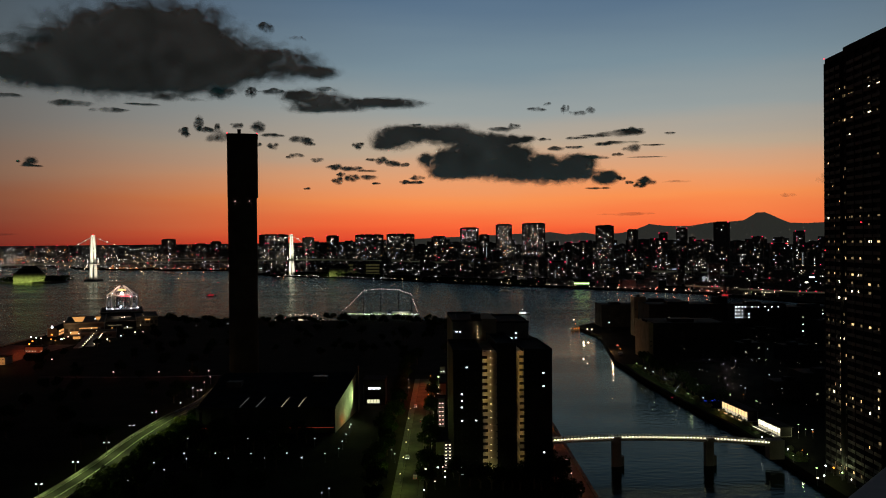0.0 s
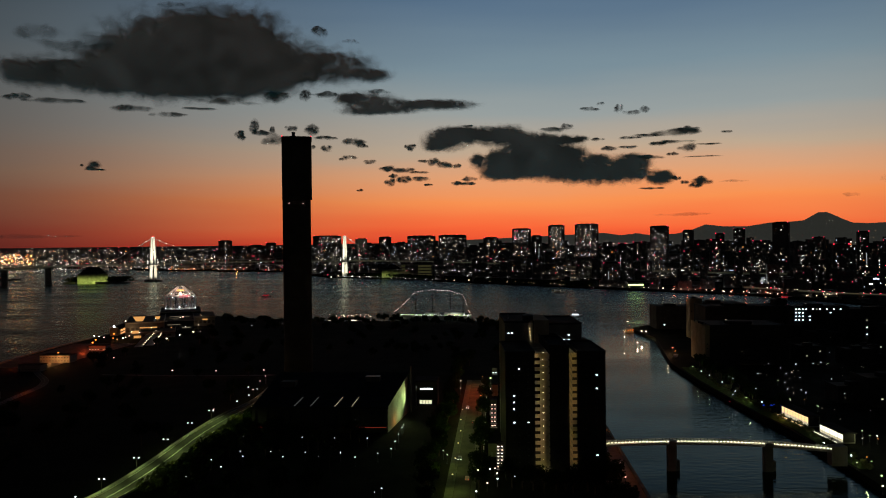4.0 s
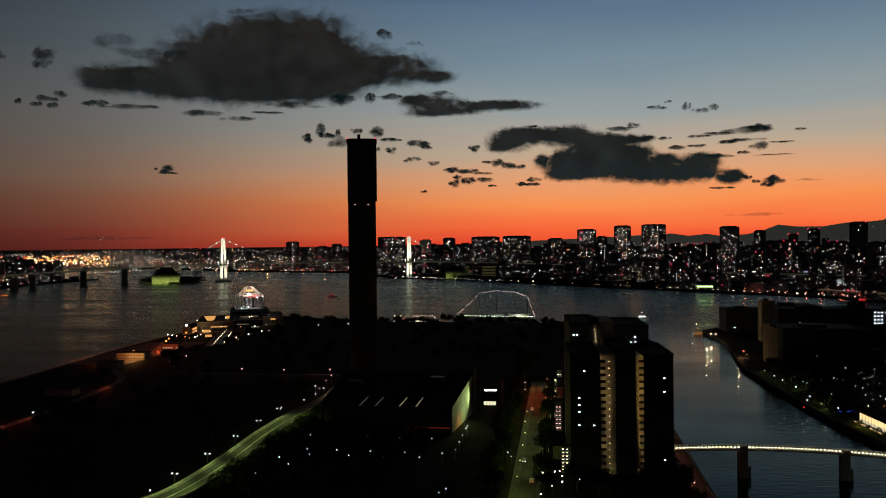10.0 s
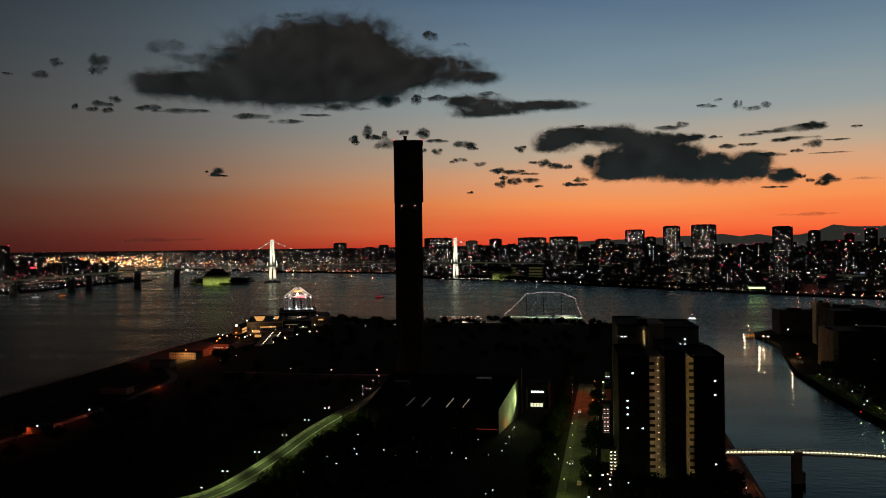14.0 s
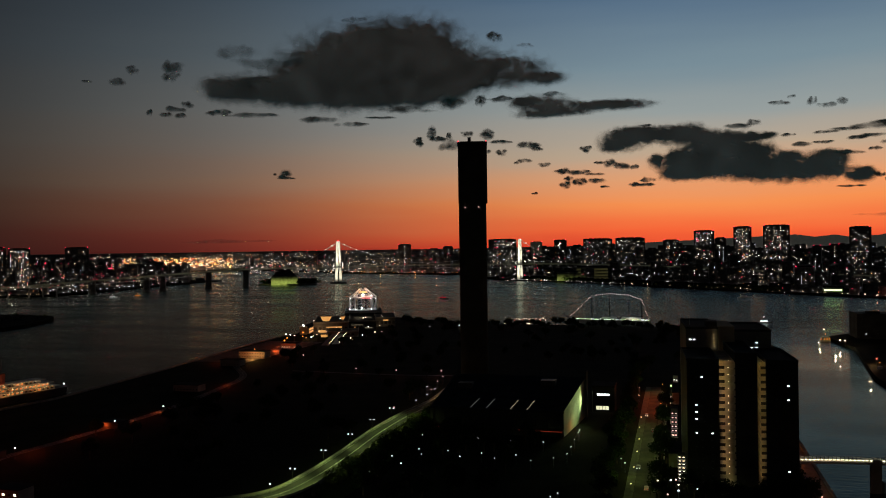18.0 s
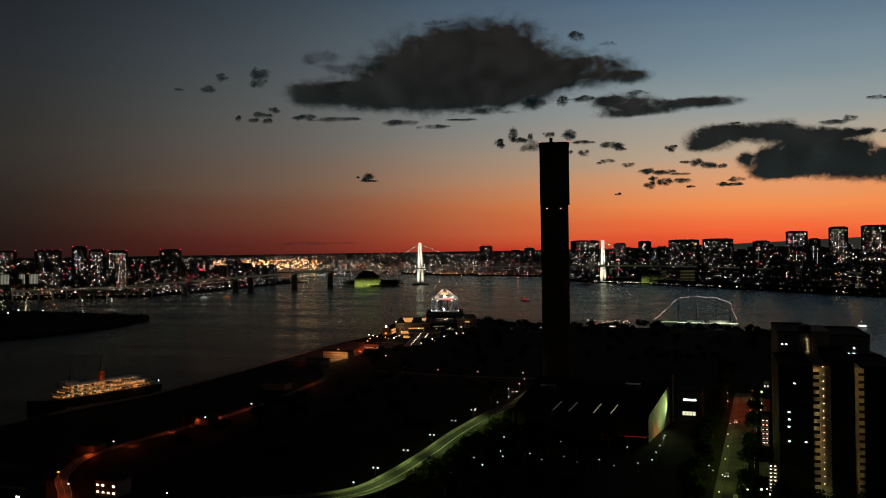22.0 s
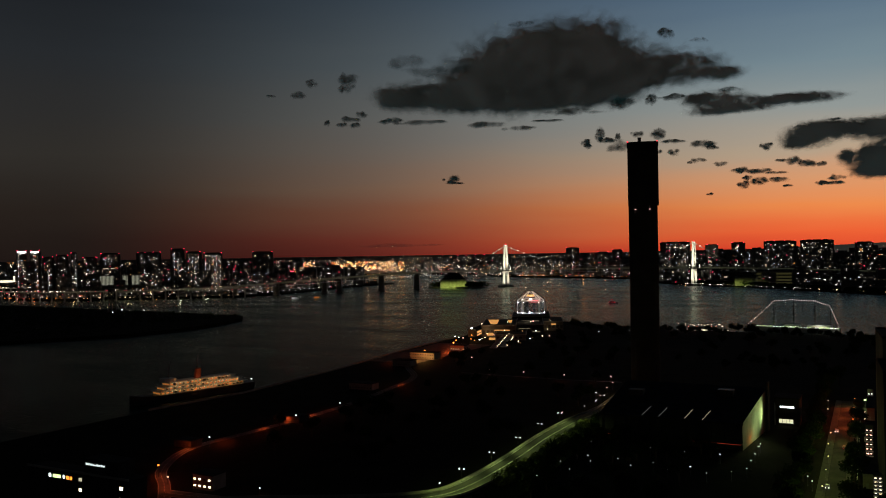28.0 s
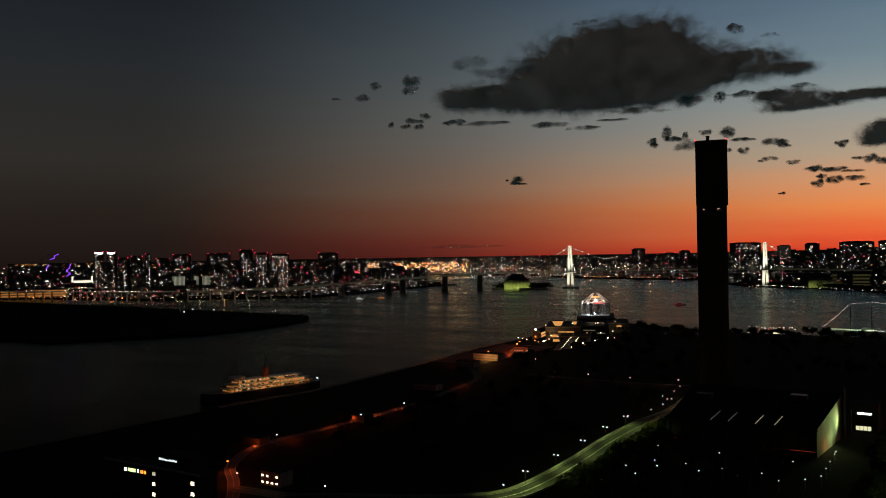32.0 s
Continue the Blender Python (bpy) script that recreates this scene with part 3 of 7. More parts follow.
def far_tower(az, d, w, dep, top, lit=0.16, seed=0, crown=0, label="dark high-rise with scattered lit windows and red roof beacons", turn=None):
    """A distant high-rise; top: elevation of its roof in degrees seen from the lookout."""
    rng = random.Random(seed)
    if az < -36 and d < 2450:
        w, dep, d = w * 2450 / d, dep * 2450 / d, 2450
    h = 100 + math.tan(radians(top)) * d - 3
    p = bearing(az, d, 3)
    t = thing("high_rise", label, "high-rise", p, -az + (rng.uniform(-10, 10) if turn is None else turn), "far skyline")
    c = min(w, dep) * .12
    b = Shape().prism([(-w / 2 + c, -dep / 2), (w / 2 - c, -dep / 2), (w / 2 - c, -dep / 2 + c), (w / 2, -dep / 2 + c), (w / 2, dep / 2), (-w / 2, dep / 2), (-w / 2, -dep / 2 + c), (-w / 2 + c, -dep / 2 + c)], 0, h)
    part("tower_body", b, FAR_WALL, t)
    part("roof_plant", Shape().box(-w * .3, w * .34, -dep * .3, dep * .3, h, h + 2.2), DARK_WALL, t)
    part("lift_housing", Shape().box(-w * .42, -w * .32, -dep * .2, dep * .2, h, h + 1.4), DARK_WALL, t)
    part("roof_parapet", Shape().box(-w / 2 + c, w / 2 - c, -dep / 2, -dep / 2 + .6, h, h + 1.2), DARK_WALL, t)
    s = Shape()
    window_grid(s, w - 2 * c, dep, h, rng, lit * .9, d, 26.0 if az < -36 else 6.0, sides=False)
    if s.f:
        part("lit_window", s, CITY_LIGHT, t, kind="stuff")
    if rng.random() < .3:
        x = rng.uniform(-.3, .3) * w
        part("stair_light", Shape().box(x - .5, x + .5, -dep / 2 - .5, -dep / 2 - .3, h * rng.uniform(.1, .3), h * rng.uniform(.45, .8)), G_COLUMN, t, "vertical strip of stairwell light")
    if crown:
        for i in range(5):
            x = -w * .36 + i * w * .18
            part("lit_crown", Shape().box(x - w * .05, x + w * .05, -dep / 2 - .4, -dep / 2 - .1, h - 7 + abs(i - 2) * 1.2, h - 1), G_WHITE, t)
    for gx in ((-.45, .45) if w < 60 else (-.45, -.15, .15, .45)):
        if rng.random() < .85:
            part("beacon", Shape().box(-1.0, 1.0, -.9, .9, 0, 1.7), G_BEACON, t, at=(gx * w, -dep * .45, h + .4))
    return t


for row in SKY_A + SKY_B + SKY_C + SKY_D:
    far_tower(*row)


# ---------------------------------------------------------------- clouds
def cloud_mat():
    m, nt, p = new_mat("evening_cloud")
    N, L = nt.nodes.new, nt.links.new
    at_ = N("ShaderNodeAttribute"); at_.attribute_name = "thickness"
    tc = N("ShaderNodeTexCoord")
    n1 = N("ShaderNodeTexNoise"); n1.inputs["Scale"].default_value = 0.016; n1.inputs["Detail"].default_value = 5; n1.inputs["Roughness"].default_value = 0.55
    L(tc.outputs["Object"], n1.inputs["Vector"])
    ad = N("ShaderNodeMath"); ad.operation = "MULTIPLY_ADD"; ad.inputs[1].default_value = 0.55
    L(n1.outputs["Fac"], ad.inputs[0]); L(at_.outputs["Fac"], ad.inputs[2])
    mr = N("ShaderNodeMapRange"); mr.interpolation_type = "SMOOTHSTEP"
    mr.inputs["From Min"].default_value = 0.42; mr.inputs["From Max"].default_value = 1.42
    L(ad.outputs[0], mr.inputs["Value"])
    mx = N("ShaderNodeMix"); mx.data_type = "RGBA"
    mx.inputs["A"].default_value = (0.50, 0.70, 0.66, 1); mx.inputs["B"].default_value = (0.38, 0.56, 0.53, 1)
    L(n1.outputs["Fac"], mx.inputs["Factor"]); L(mx.outputs["Result"], p.inputs["Base Color"])
    p.inputs["Roughness"].default_value = 1.0
    p.inputs["Specular IOR Level"].default_value = 0.0
    tr = N("ShaderNodeBsdfTransparent"); ms = N("ShaderNodeMixShader")
    L(mr.outputs[0], ms.inputs[0]); L(tr.outputs[0], ms.inputs[1])
    tl = N("ShaderNodeBsdfTranslucent"); tl.inputs["Color"].default_value = (0.18, 0.66, 0.72, 1)
    m2 = N("ShaderNodeMixShader")
    thin = N("ShaderNodeMapRange")
    for k, v in (("From Min", 0.32), ("From Max", 0.68), ("To Min", 0.2), ("To Max", 0.8)):
        thin.inputs[k].default_value = v
    body = N("ShaderNodeTexNoise"); body.inputs["Scale"].default_value = 0.0055; body.inputs["Detail"].default_value = 6; body.inputs["Roughness"].default_value = 0.6
    L(tc.outputs["Object"], body.inputs["Vector"])
    L(body.outputs["Fac"], thin.inputs["Value"]); L(thin.outputs[0], m2.inputs[0])
    L(p.outputs[0], m2.inputs[1]); L(tl.outputs[0], m2.inputs[2]); L(m2.outputs[0], ms.inputs[2])
    L(ms.outputs[0], nt.nodes["Material Output"].inputs["Surface"])
    return m


CLOUD = cloud_mat()


def cloud(puffs, label, seed, ragged=1.0, step=0.05, far=4600, grain=0.8, dense=1.0):
    """A bank of cloud: lumpy relief built on a fine grid of bearings and elevations, denser in its middle, torn at its edge."""
    a0 = min(p[0] - 1.8 * p[2] for p in puffs); a1 = max(p[0] + 1.8 * p[2] for p in puffs)
    e0 = min(p[1] - 1.8 * p[3] for p in puffs); e1 = max(p[1] + 1.8 * p[3] for p in puffs)
    na, ne = int((a1 - a0) / step) + 2, int((e1 - e0) / (step * .8)) + 2
    A, E = np.meshgrid(a0 + np.arange(na) * step, e0 + np.arange(ne) * step * .8, indexing="ij")
    f = np.zeros_like(A)
    for pa, pe, ra, re in puffs:
        dz = (E - pe) / re
        r2 = ((A - pa) / ra) ** 2 + (dz * np.where(dz < 0, 1.12, .95)) ** 2
        f += np.exp(-1.5 * r2)
    f = 1.45 * (1 - np.exp(-1.5 * f))
    dens = np.zeros_like(A)
    for i, j in zip(*np.nonzero(f > .06)):
        w = Vector((A[i, j] * grain + seed * 3.1, E[i, j] * grain * 1.5, seed))
        swirl = Vector((noise.noise(w * .9), noise.noise(w * .9 + Vector((7, 3, 1))), 0)) * .45
        n = noise.fractal((w + swirl) * 1.3, 1.15, 2.0, 4)
        billow = .4 - abs(noise.noise((w + swirl) * 2.2)) * 1.4
        hold = min(1.0, f[i, j] * 1.9)
        dens[i, j] = (f[i, j] + ragged * hold * (.55 * n + .22 * billow)) * dense
    idx, s, val = {}, Shape(), []

    def vert(i, j):
        if (i, j) not in idx:
            v = bearing(A[i, j], far - 40 * max(0, min(1.2, dens[i, j])))
            idx[i, j] = len(s.v)
            s.v.append((v.x, v.y, 100 + math.tan(radians(E[i, j])) * far))
            val.append(float(dens[i, j]))
        return idx[i, j]

    for i in range(na - 1):
        for j in range(ne - 1):
            if dens[i:i + 2, j:j + 2].max() > .1:
                s.f.append((vert(i, j), vert(i + 1, j), vert(i + 1, j + 1), vert(i, j + 1))); s.m.append(0)
    ob = single("cloud", s, CLOUD, label, "cloud", "evening clouds", smooth=True)
    ob.data.attributes.new("thickness", "FLOAT", "POINT").data.foreach_set("value", val)
    return ob


cloud([(a, e - .12, ra * .94, re * .88) for a, e, ra, re in BIG_CLOUD], "large dark grey cloud bank with a flat base", 3, .5, .06, grain=.8, dense=1.08)
cloud(TRAIL_CLOUD, "long flat dark cloud trailing from the bank", 8, .5, grain=1.4, dense=1.0)
cloud(RIGHT_CLOUD, "broad dark cloud lit from behind by afterglow", 33, .45, .045, grain=1.6, dense=1.1)
for k, (group, label, ragged, dense) in enumerate((
        (BASE_WISPS, "torn grey shred below the cloud bank", .9, .9), (VEIL_WISPS, "thin grey veil beside the cloud bank", .9, .62), (RIGHT_BITS, "small dark cloud at the bank's tip", .8, 1.05),
        (HIGH_WISPS, "thin dark cloud streak beside the bank", .8, .95), (TOP_WISPS, "faint broken cloud shred high above", .9, .8), (MIDDLE_WISPS, "small ragged dark cloud", .8, .95),
        (LOW_WISPS, "small ragged dark cloud above the glow", .8, 1.0), (LEFT_WISPS, "small broken grey cloud puff", .8, .85), (STREAKS, "thin dark cloud streak low over the hills", .6, .5))):
    for i, (pa, pe, ra, re) in enumerate(group):
        rng = random.Random(k * 31 + i)
        bits = [(pa, pe, ra * .75, re * .8)]
        for _ in range(6):
            u = rng.uniform(-.8, .8)
            bits.append((pa + u * ra, pe + rng.uniform(-.3, .5) * re, ra * rng.uniform(.22, .45), re * rng.uniform(.45, .85) * (1.15 - abs(u) * .5)))
        cloud(bits, label, 14 + 7 * k + 1.7 * i, ragged * 1.05, .032, grain=min(3.0, 1.4 / max(.3, ra)), dense=dense * .72)
cloud(LONE_CLOUD, "single small dark cloud puff", 61, .3, .03, grain=3.0, dense=1.1)


# ---------------------------------------------------------------- incineration plant and its chimney
def rounded(w, d, r, n=5):
    pts = []
    for cx, cy, q0 in ((w / 2 - r, d / 2 - r, 0), (-w / 2 + r, d / 2 - r, 90), (-w / 2 + r, -d / 2 + r, 180), (w / 2 - r, -d / 2 + r, 270)):
        for i in range(n + 1):
            q = radians(q0 + 90 * i / n)
            pts.append((cx + r * math.cos(q), cy + r * math.sin(q)))
    return pts


def chimney():
    t = thing("chimney", "tall dark slab-sided incinerator chimney with red beacons", "chimney", (-129.5, 529.5, 3), 13.7)
    part("shaft", Shape().prism(rounded(18.2, 15, 4), 0, 127), CLADDING, t)
    part("upper_shaft", Shape().prism([(x + .35, y) for x, y in rounded(19.2, 16, 4)], 127, 166.6), CLADDING, t)
    part("rim", Shape().prism([(x + .35, y) for x, y in rounded(19.7, 16.5, 4)], 165.2, 167.4), CLADDING, t)
    part("flue", Shape().tube((-1.6, 0, 167.4), (-1.6, 0, 170.6), 1.15, 1.1, 12), DARK_STEEL, t)
    part("flue_cap", Shape().tube((-1.6, 0, 170.6), (-1.6, 0, 171), 1.35, 1.35, 12), DARK_STEEL, t)
    for k in range(1, 8):
        part("joint_band", Shape().prism(rounded(18.3, 15.1, 4), k * 15.8 - .12, k * 15.8 + .12), DARK_WALL, t)
    for x in (-4.6, 4.2):
        part("beacon", Shape().box(-.5, .5, -.4, .1, -.05, .1), G_PINK, t, "red warning light", at=(x, -7.9, 124.2))
    for x in (-9.0, 9.4):
        part("beacon", Shape().box(-.35, .35, -.35, .35, 0, .7), G_RED, t, "red warning light", at=(x, -6, 167.4))


chimney()


G_LOBBY = glow("lobby_light", (235, 232, 190), 1.0)
G_SLIT = glow("skylight_glow", (235, 215, 180), .6, .7)
G_SLIT_DIM = glow("dim_skylight_glow", (205, 205, 200), .12, .3)


def plant():
    t = thing("incineration_plant", "low dark plant hall with a rising roof and slit skylights", "industrial hall", (-91.5, 418, 3))
    w = 35.5
    s = Shape()
    n = len(s.v)
    prof = [(0, 0), (0, 13), (55, 22.5), (55, 0)]
    s.v += [(-w, y, z) for y, z in prof] + [(w + y * .1, y, z) for y, z in prof]
    s.f += [(0, 3, 2, 1), (4, 5, 6, 7), (0, 1, 5, 4), (1, 2, 6, 5), (2, 3, 7, 6)]
    # only the floodlit east face keeps pale concrete; unlit faces are darkened by colour
    s.m += [2, 0, 2, 1, 2]
    part("hall_wall", s, [CONCRETE, ROOF, CLADDING], t, "concrete wall washed in greenish light")
    part("eaves_band", Shape().box(-w - .4, w + .4, -.5, 0, 12.3, 13.3), DARK_WALL, t)
    part("base_canopy", Shape().box(-w, w, -3.2, -.05, 3.2, 3.7), DARK_WALL, t)
    roof = lambda y: 13 + y * 9.5 / 55
    for n, x in enumerate((-13.7, -5.2, 7.7, 16.4)):
        at = lambda y, o, up: (x + o + 1.7 * (y - 1) / 13, y, roof(y) + up)
        sk = None
        for k in range(13 if n > 1 else 1):
            y0, y1 = (1 + k, 1.55 + k) if n > 1 else (1, 14)
            m = Shape().quad(at(y0, 0, .25), at(y0, .5, .25), at(y1, .5, .25), at(y1, 0, .25))
            if sk is None:
                sk = part("skylight", m, G_SLIT if n > 1 else G_SLIT_DIM, t, "glazed slit skylight faintly lit")
            else:
                part("skylight_pane", m, G_SLIT, sk)
        f = Shape()
        for o in (-.3, .65):
            f.quad(at(1, o, .5), at(1, o + .15, .5), at(14, o + .15, .5), at(14, o, .5))
        part("skylight_frame", f, DARK_STEEL, sk)
    for i in range(12):
        x = -w + 1.5 + i * 6.1
        part("wall_rib", Shape().box(x, x + .4, -.35, 0, 0, 11.2), DARK_WALL, t)
    red = glow("dull_red_strip", (235, 84, 62), .22)
    for a, b in ((12.6, w - .4), (-w + .6, -18.8)):
        part("red_light_strip", Shape().box(a, b, -3.35, -3.2, 3.3, 3.5), red, t, "dull red strip light under the canopy edge")
    part("end_fin", Shape().box(w + 5.9, w + 6.5, 50, 58, 0, 26), DARK_WALL, t, "tall dark fin wall")
    part("roof_vent", Shape().box(-28, -20, 30, 36, roof(30), roof(36) + 2), DARK_STEEL, t)
    part("roof_vent", Shape().box(18, 26, 38, 44, roof(38), roof(44) + 2), DARK_STEEL, t)
    # office block behind the fin
    o = thing("office_block", "small office block with brightly lit window bands", "office building", (-42.5, 488, 3))
    part("office_wall", Shape().box(-6, 7, 0, 16, 0, 14.5), CLADDING, o)
    part("office_roof", Shape().box(-6.4, 7.4, -.4, 16.4, 14.5, 15.2), ROOF, o)
    for z, a, b, m in ((1.2, -3.6, 3.8, G_LOBBY), (9.6, -3, 4.2, G_WHITE)):
        for k in range(4):
            x = a + (b - a) * k / 4
            part("window_pane", Shape().box(x + .08, x + (b - a) / 4 - .08, -.12, -.04, z, z + (2.2 if z < 5 else 1.0)), m, o)
    part("stair_pipe", Shape().tube((-5.6, -.4, 0), (-5.6, -.4, 12), .25), STEEL, o)
    lamp("plant_floodlight", (-47.2, 462, 13), 13000, (200, 228, 145), .8, 125, (-53, 452, 16))
    lamp("plant_floodlight", (-47.6, 446, 7), 3200, (200, 228, 145), .8, 130, (-55, 440, 9))
    lamp("plant_gate_lamp", (-52.2, 434, 6.4), 420, (255, 120, 40), .3)


plant()


# ---------------------------------------------------------------- apartment slab beside the canal
G_STAIR.cycles.emission_sampling = "FRONT"


G_LAND = glow("landing_lamp_light", (255, 225, 170), 10.0, .2)
G_LAND.cycles.emission_sampling = "FRONT"


def apartment():
    t = thing("apartment_block", "dark stepped apartment slab with lit open stairwells", "apartment block", (0.03, 333.74, 3), 3.0)
    H1, FL = 52.0, 2.73
    blocks = (("west_wing", 3.6, 15.6, 0, 37, H1), ("core_wing", 21.6, 29.6, 0, 42, H1 + 2.6), ("east_wing", 32.9, 44.4, 0, 37, H1),
              ("stair_back_wall", 15.6, 21.6, 3.4, 37, H1 - .3), ("stair_back_wall", 29.6, 32.9, 3.0, 37, H1 - .8),
              ("rear_wing", 6.2, 19.6, 42, 86, 60.4), ("rear_wing", 26.4, 41.4, 42, 80, 59.4), ("lift_shaft", 19.6, 26.4, 41.5, 70, 61.6), ("lift_head", 15.0, 19.4, 44, 52, 63.5))
    for n, x0, x1, y0, y1, h in blocks:
        part(n, Shape().box(x0, x1, y0, y1, 0, h), TAN_WALL if n in ("stair_back_wall", "lift_shaft") else GREY_WALL if n == "rear_wing" else DARK_WALL, t,
             "tan rendered wall" if n in ("stair_back_wall", "lift_shaft") else "")
        if n.endswith("wing"):
            part("parapet", Shape().box(x0 - .15, x1 + .15, y0 - .15, y0 + .25, h, h + .9).box(x0 - .15, x0 + .25, y0 + .25, y1, h, h + .9)
                 .box(x1 - .25, x1 + .15, y0 + .25, y1, h, h + .9).box(x0 + .25, x1 - .25, y1 - .25, y1 + .15, h, h + .9), DARK_WALL, t)
            part("roof_deck", Shape().box(x0 + .3, x1 - .3, y0 + .3, y1 - .3, h, h + .15), ROOF, t)
    left = Shape().box(0, 6, 1.7, 1.9, 0, 1.1).box(0, 6, 1.9, 3.3, 0, .18)
    left_me = left.mesh("landing", TAN_WALL)
    side_me = Shape().box(0, 1.9, 1.3, 1.5, -.3, 1.75).mesh("balcony_panel", TAN_WALL)
    fl_me = Shape().prism([(0, 0), (.25, 0), (.25, 2.6), (0, 2.6)], 0, 1).mesh("x", TAN_WALL)
    fs = Shape()
    fs.v += [(0, .6, 2.3), (1.1, .6, 0), (1.1, .6, .8), (0, .6, 3.1), (0, .8, 2.3), (1.1, .8, 0), (1.1, .8, .8), (0, .8, 3.1)]
    fs.f += [(0, 1, 2, 3), (7, 6, 5, 4), (3, 2, 6, 7), (1, 0, 4, 5), (0, 3, 7, 4), (2, 1, 5, 6)]; fs.m += [0] * 6
    fl_me = fs.mesh("stair_flight", CONCRETE)
    land_me = Shape().box(1.1, 3.2, 1.2, 1.4, -.3, 1.7).box(1.1, 3.2, 1.4, 2.9, 0, .18).mesh("landing", TAN_WALL)
    lamp_me = Shape().box(-.3, .3, -.12, -.04, -.1, .2, 1).box(-.3, .3, -.04, .06, .14, .2, 1).quad((-.2, 0, -.04), (-.2, 0, .1), (.2, 0, .1), (.2, 0, -.04)).mesh("stair_lamp", [G_STAIR, DARK_STEEL])
    dot_me = Shape().ball((0, 0, 0), .13, rings=3, sides=6).mesh("landing_lamp", G_LAND)
    sp1_me = Shape().box(0, 2.1, -.05, .1, -1.1, .1).mesh("spandrel", DARK_WALL)
    sp2_me = Shape().box(0, 3.9, -.05, .1, -.55, 1.55).mesh("balustrade", TAN_WALL)
    sp3_me = Shape().box(0, 2.05, -.05, .1, -1.0, .1).mesh("spandrel", DARK_WALL)
    for k in range(19):
        z = 1.0 + k * FL
        part("landing", left_me, None, t, at=(15.6, 0, z))
        part("balcony_panel", side_me, None, t, at=(15.7, 0, z))
        part("spandrel", sp1_me, None, t, at=(15.6, 0, z))
        part("balustrade", sp2_me, None, t, at=(17.7, 0, z))
        part("spandrel", sp3_me, None, t, at=(30.85, 0, z))
        part("stair_lamp", lamp_me, None, t, at=(16.4, .1, z + 1.9))
        part("stair_lamp", lamp_me, None, t, at=(17.1, .1, z + 1.9))
        part("landing_lamp", dot_me, None, t, at=(19.0, -.3, z + 2.2))
        part("stair_flight", fl_me, None, t, at=(29.65, 0, z))
        part("landing", land_me, None, t, at=(29.65, 0, z))
        part("stair_lamp", lamp_me, None, t, at=(31.2, .1, z + 1.9))
        for x0, x1 in ((3.6, 15.6), (32.9, 44.4)):
            if k % 1 == 0:
                part("floor_edge", Shape().box(x0 + .2, x1 - .2, -.14, 0, z - .1, z + .12), DARK_WALL, t)
    pane = Shape().box(-.36, .36, -.1, -.03, 0, .42)
    lit_me, dark_me = pane.mesh("window_pane", G_WHITE), pane.mesh("window_pane", DARK_STEEL)
    lit = {(0, 12), (0, 11), (0, 10), (0, 8), (2, 8), (0, 0), (0, 1), (1, 16), (3, 15), (3, 13), (3, 1), (3, 3)}
    for k in range(18):
        for c, x in enumerate((7.1, 9.2, 12.9, 40.8, 36.5)):
            part("window_pane", lit_me if (c, k) in lit else dark_me, None, t, at=(x, 0, 1.8 + k * FL))
    for x, z in ((8.0, 55.5), (9.6, 55.5), (27.5, 54.4), (29.4, 54.4), (35.5, 54.4), (33.4, 52.2), (35.5, 52.2)):
        part("window_pane", lit_me, None, t, "lit window", at=(x, 42, z))
    for z in (58, 56.3, 54.6, 52.9):
        part("landing_lamp", dot_me, None, t, at=(17.5 + (58 - z) * .1, 41.4, z))
    part("roof_mast", Shape().tube((9, 60, 58), (9, 60, 63), .08), STEEL, t)
    lamp("entrance_lamp", (19, 333, 7), 120, (230, 230, 160), .3)


apartment()


# ---------------------------------------------------------------- high-rise across the canal
G_CABIN_DIM = glow("curtained_window_light", (240, 200, 140), 1.1, .8)


G_CURTAIN = glow("dim_curtain_light", (205, 175, 125), .3, .8)


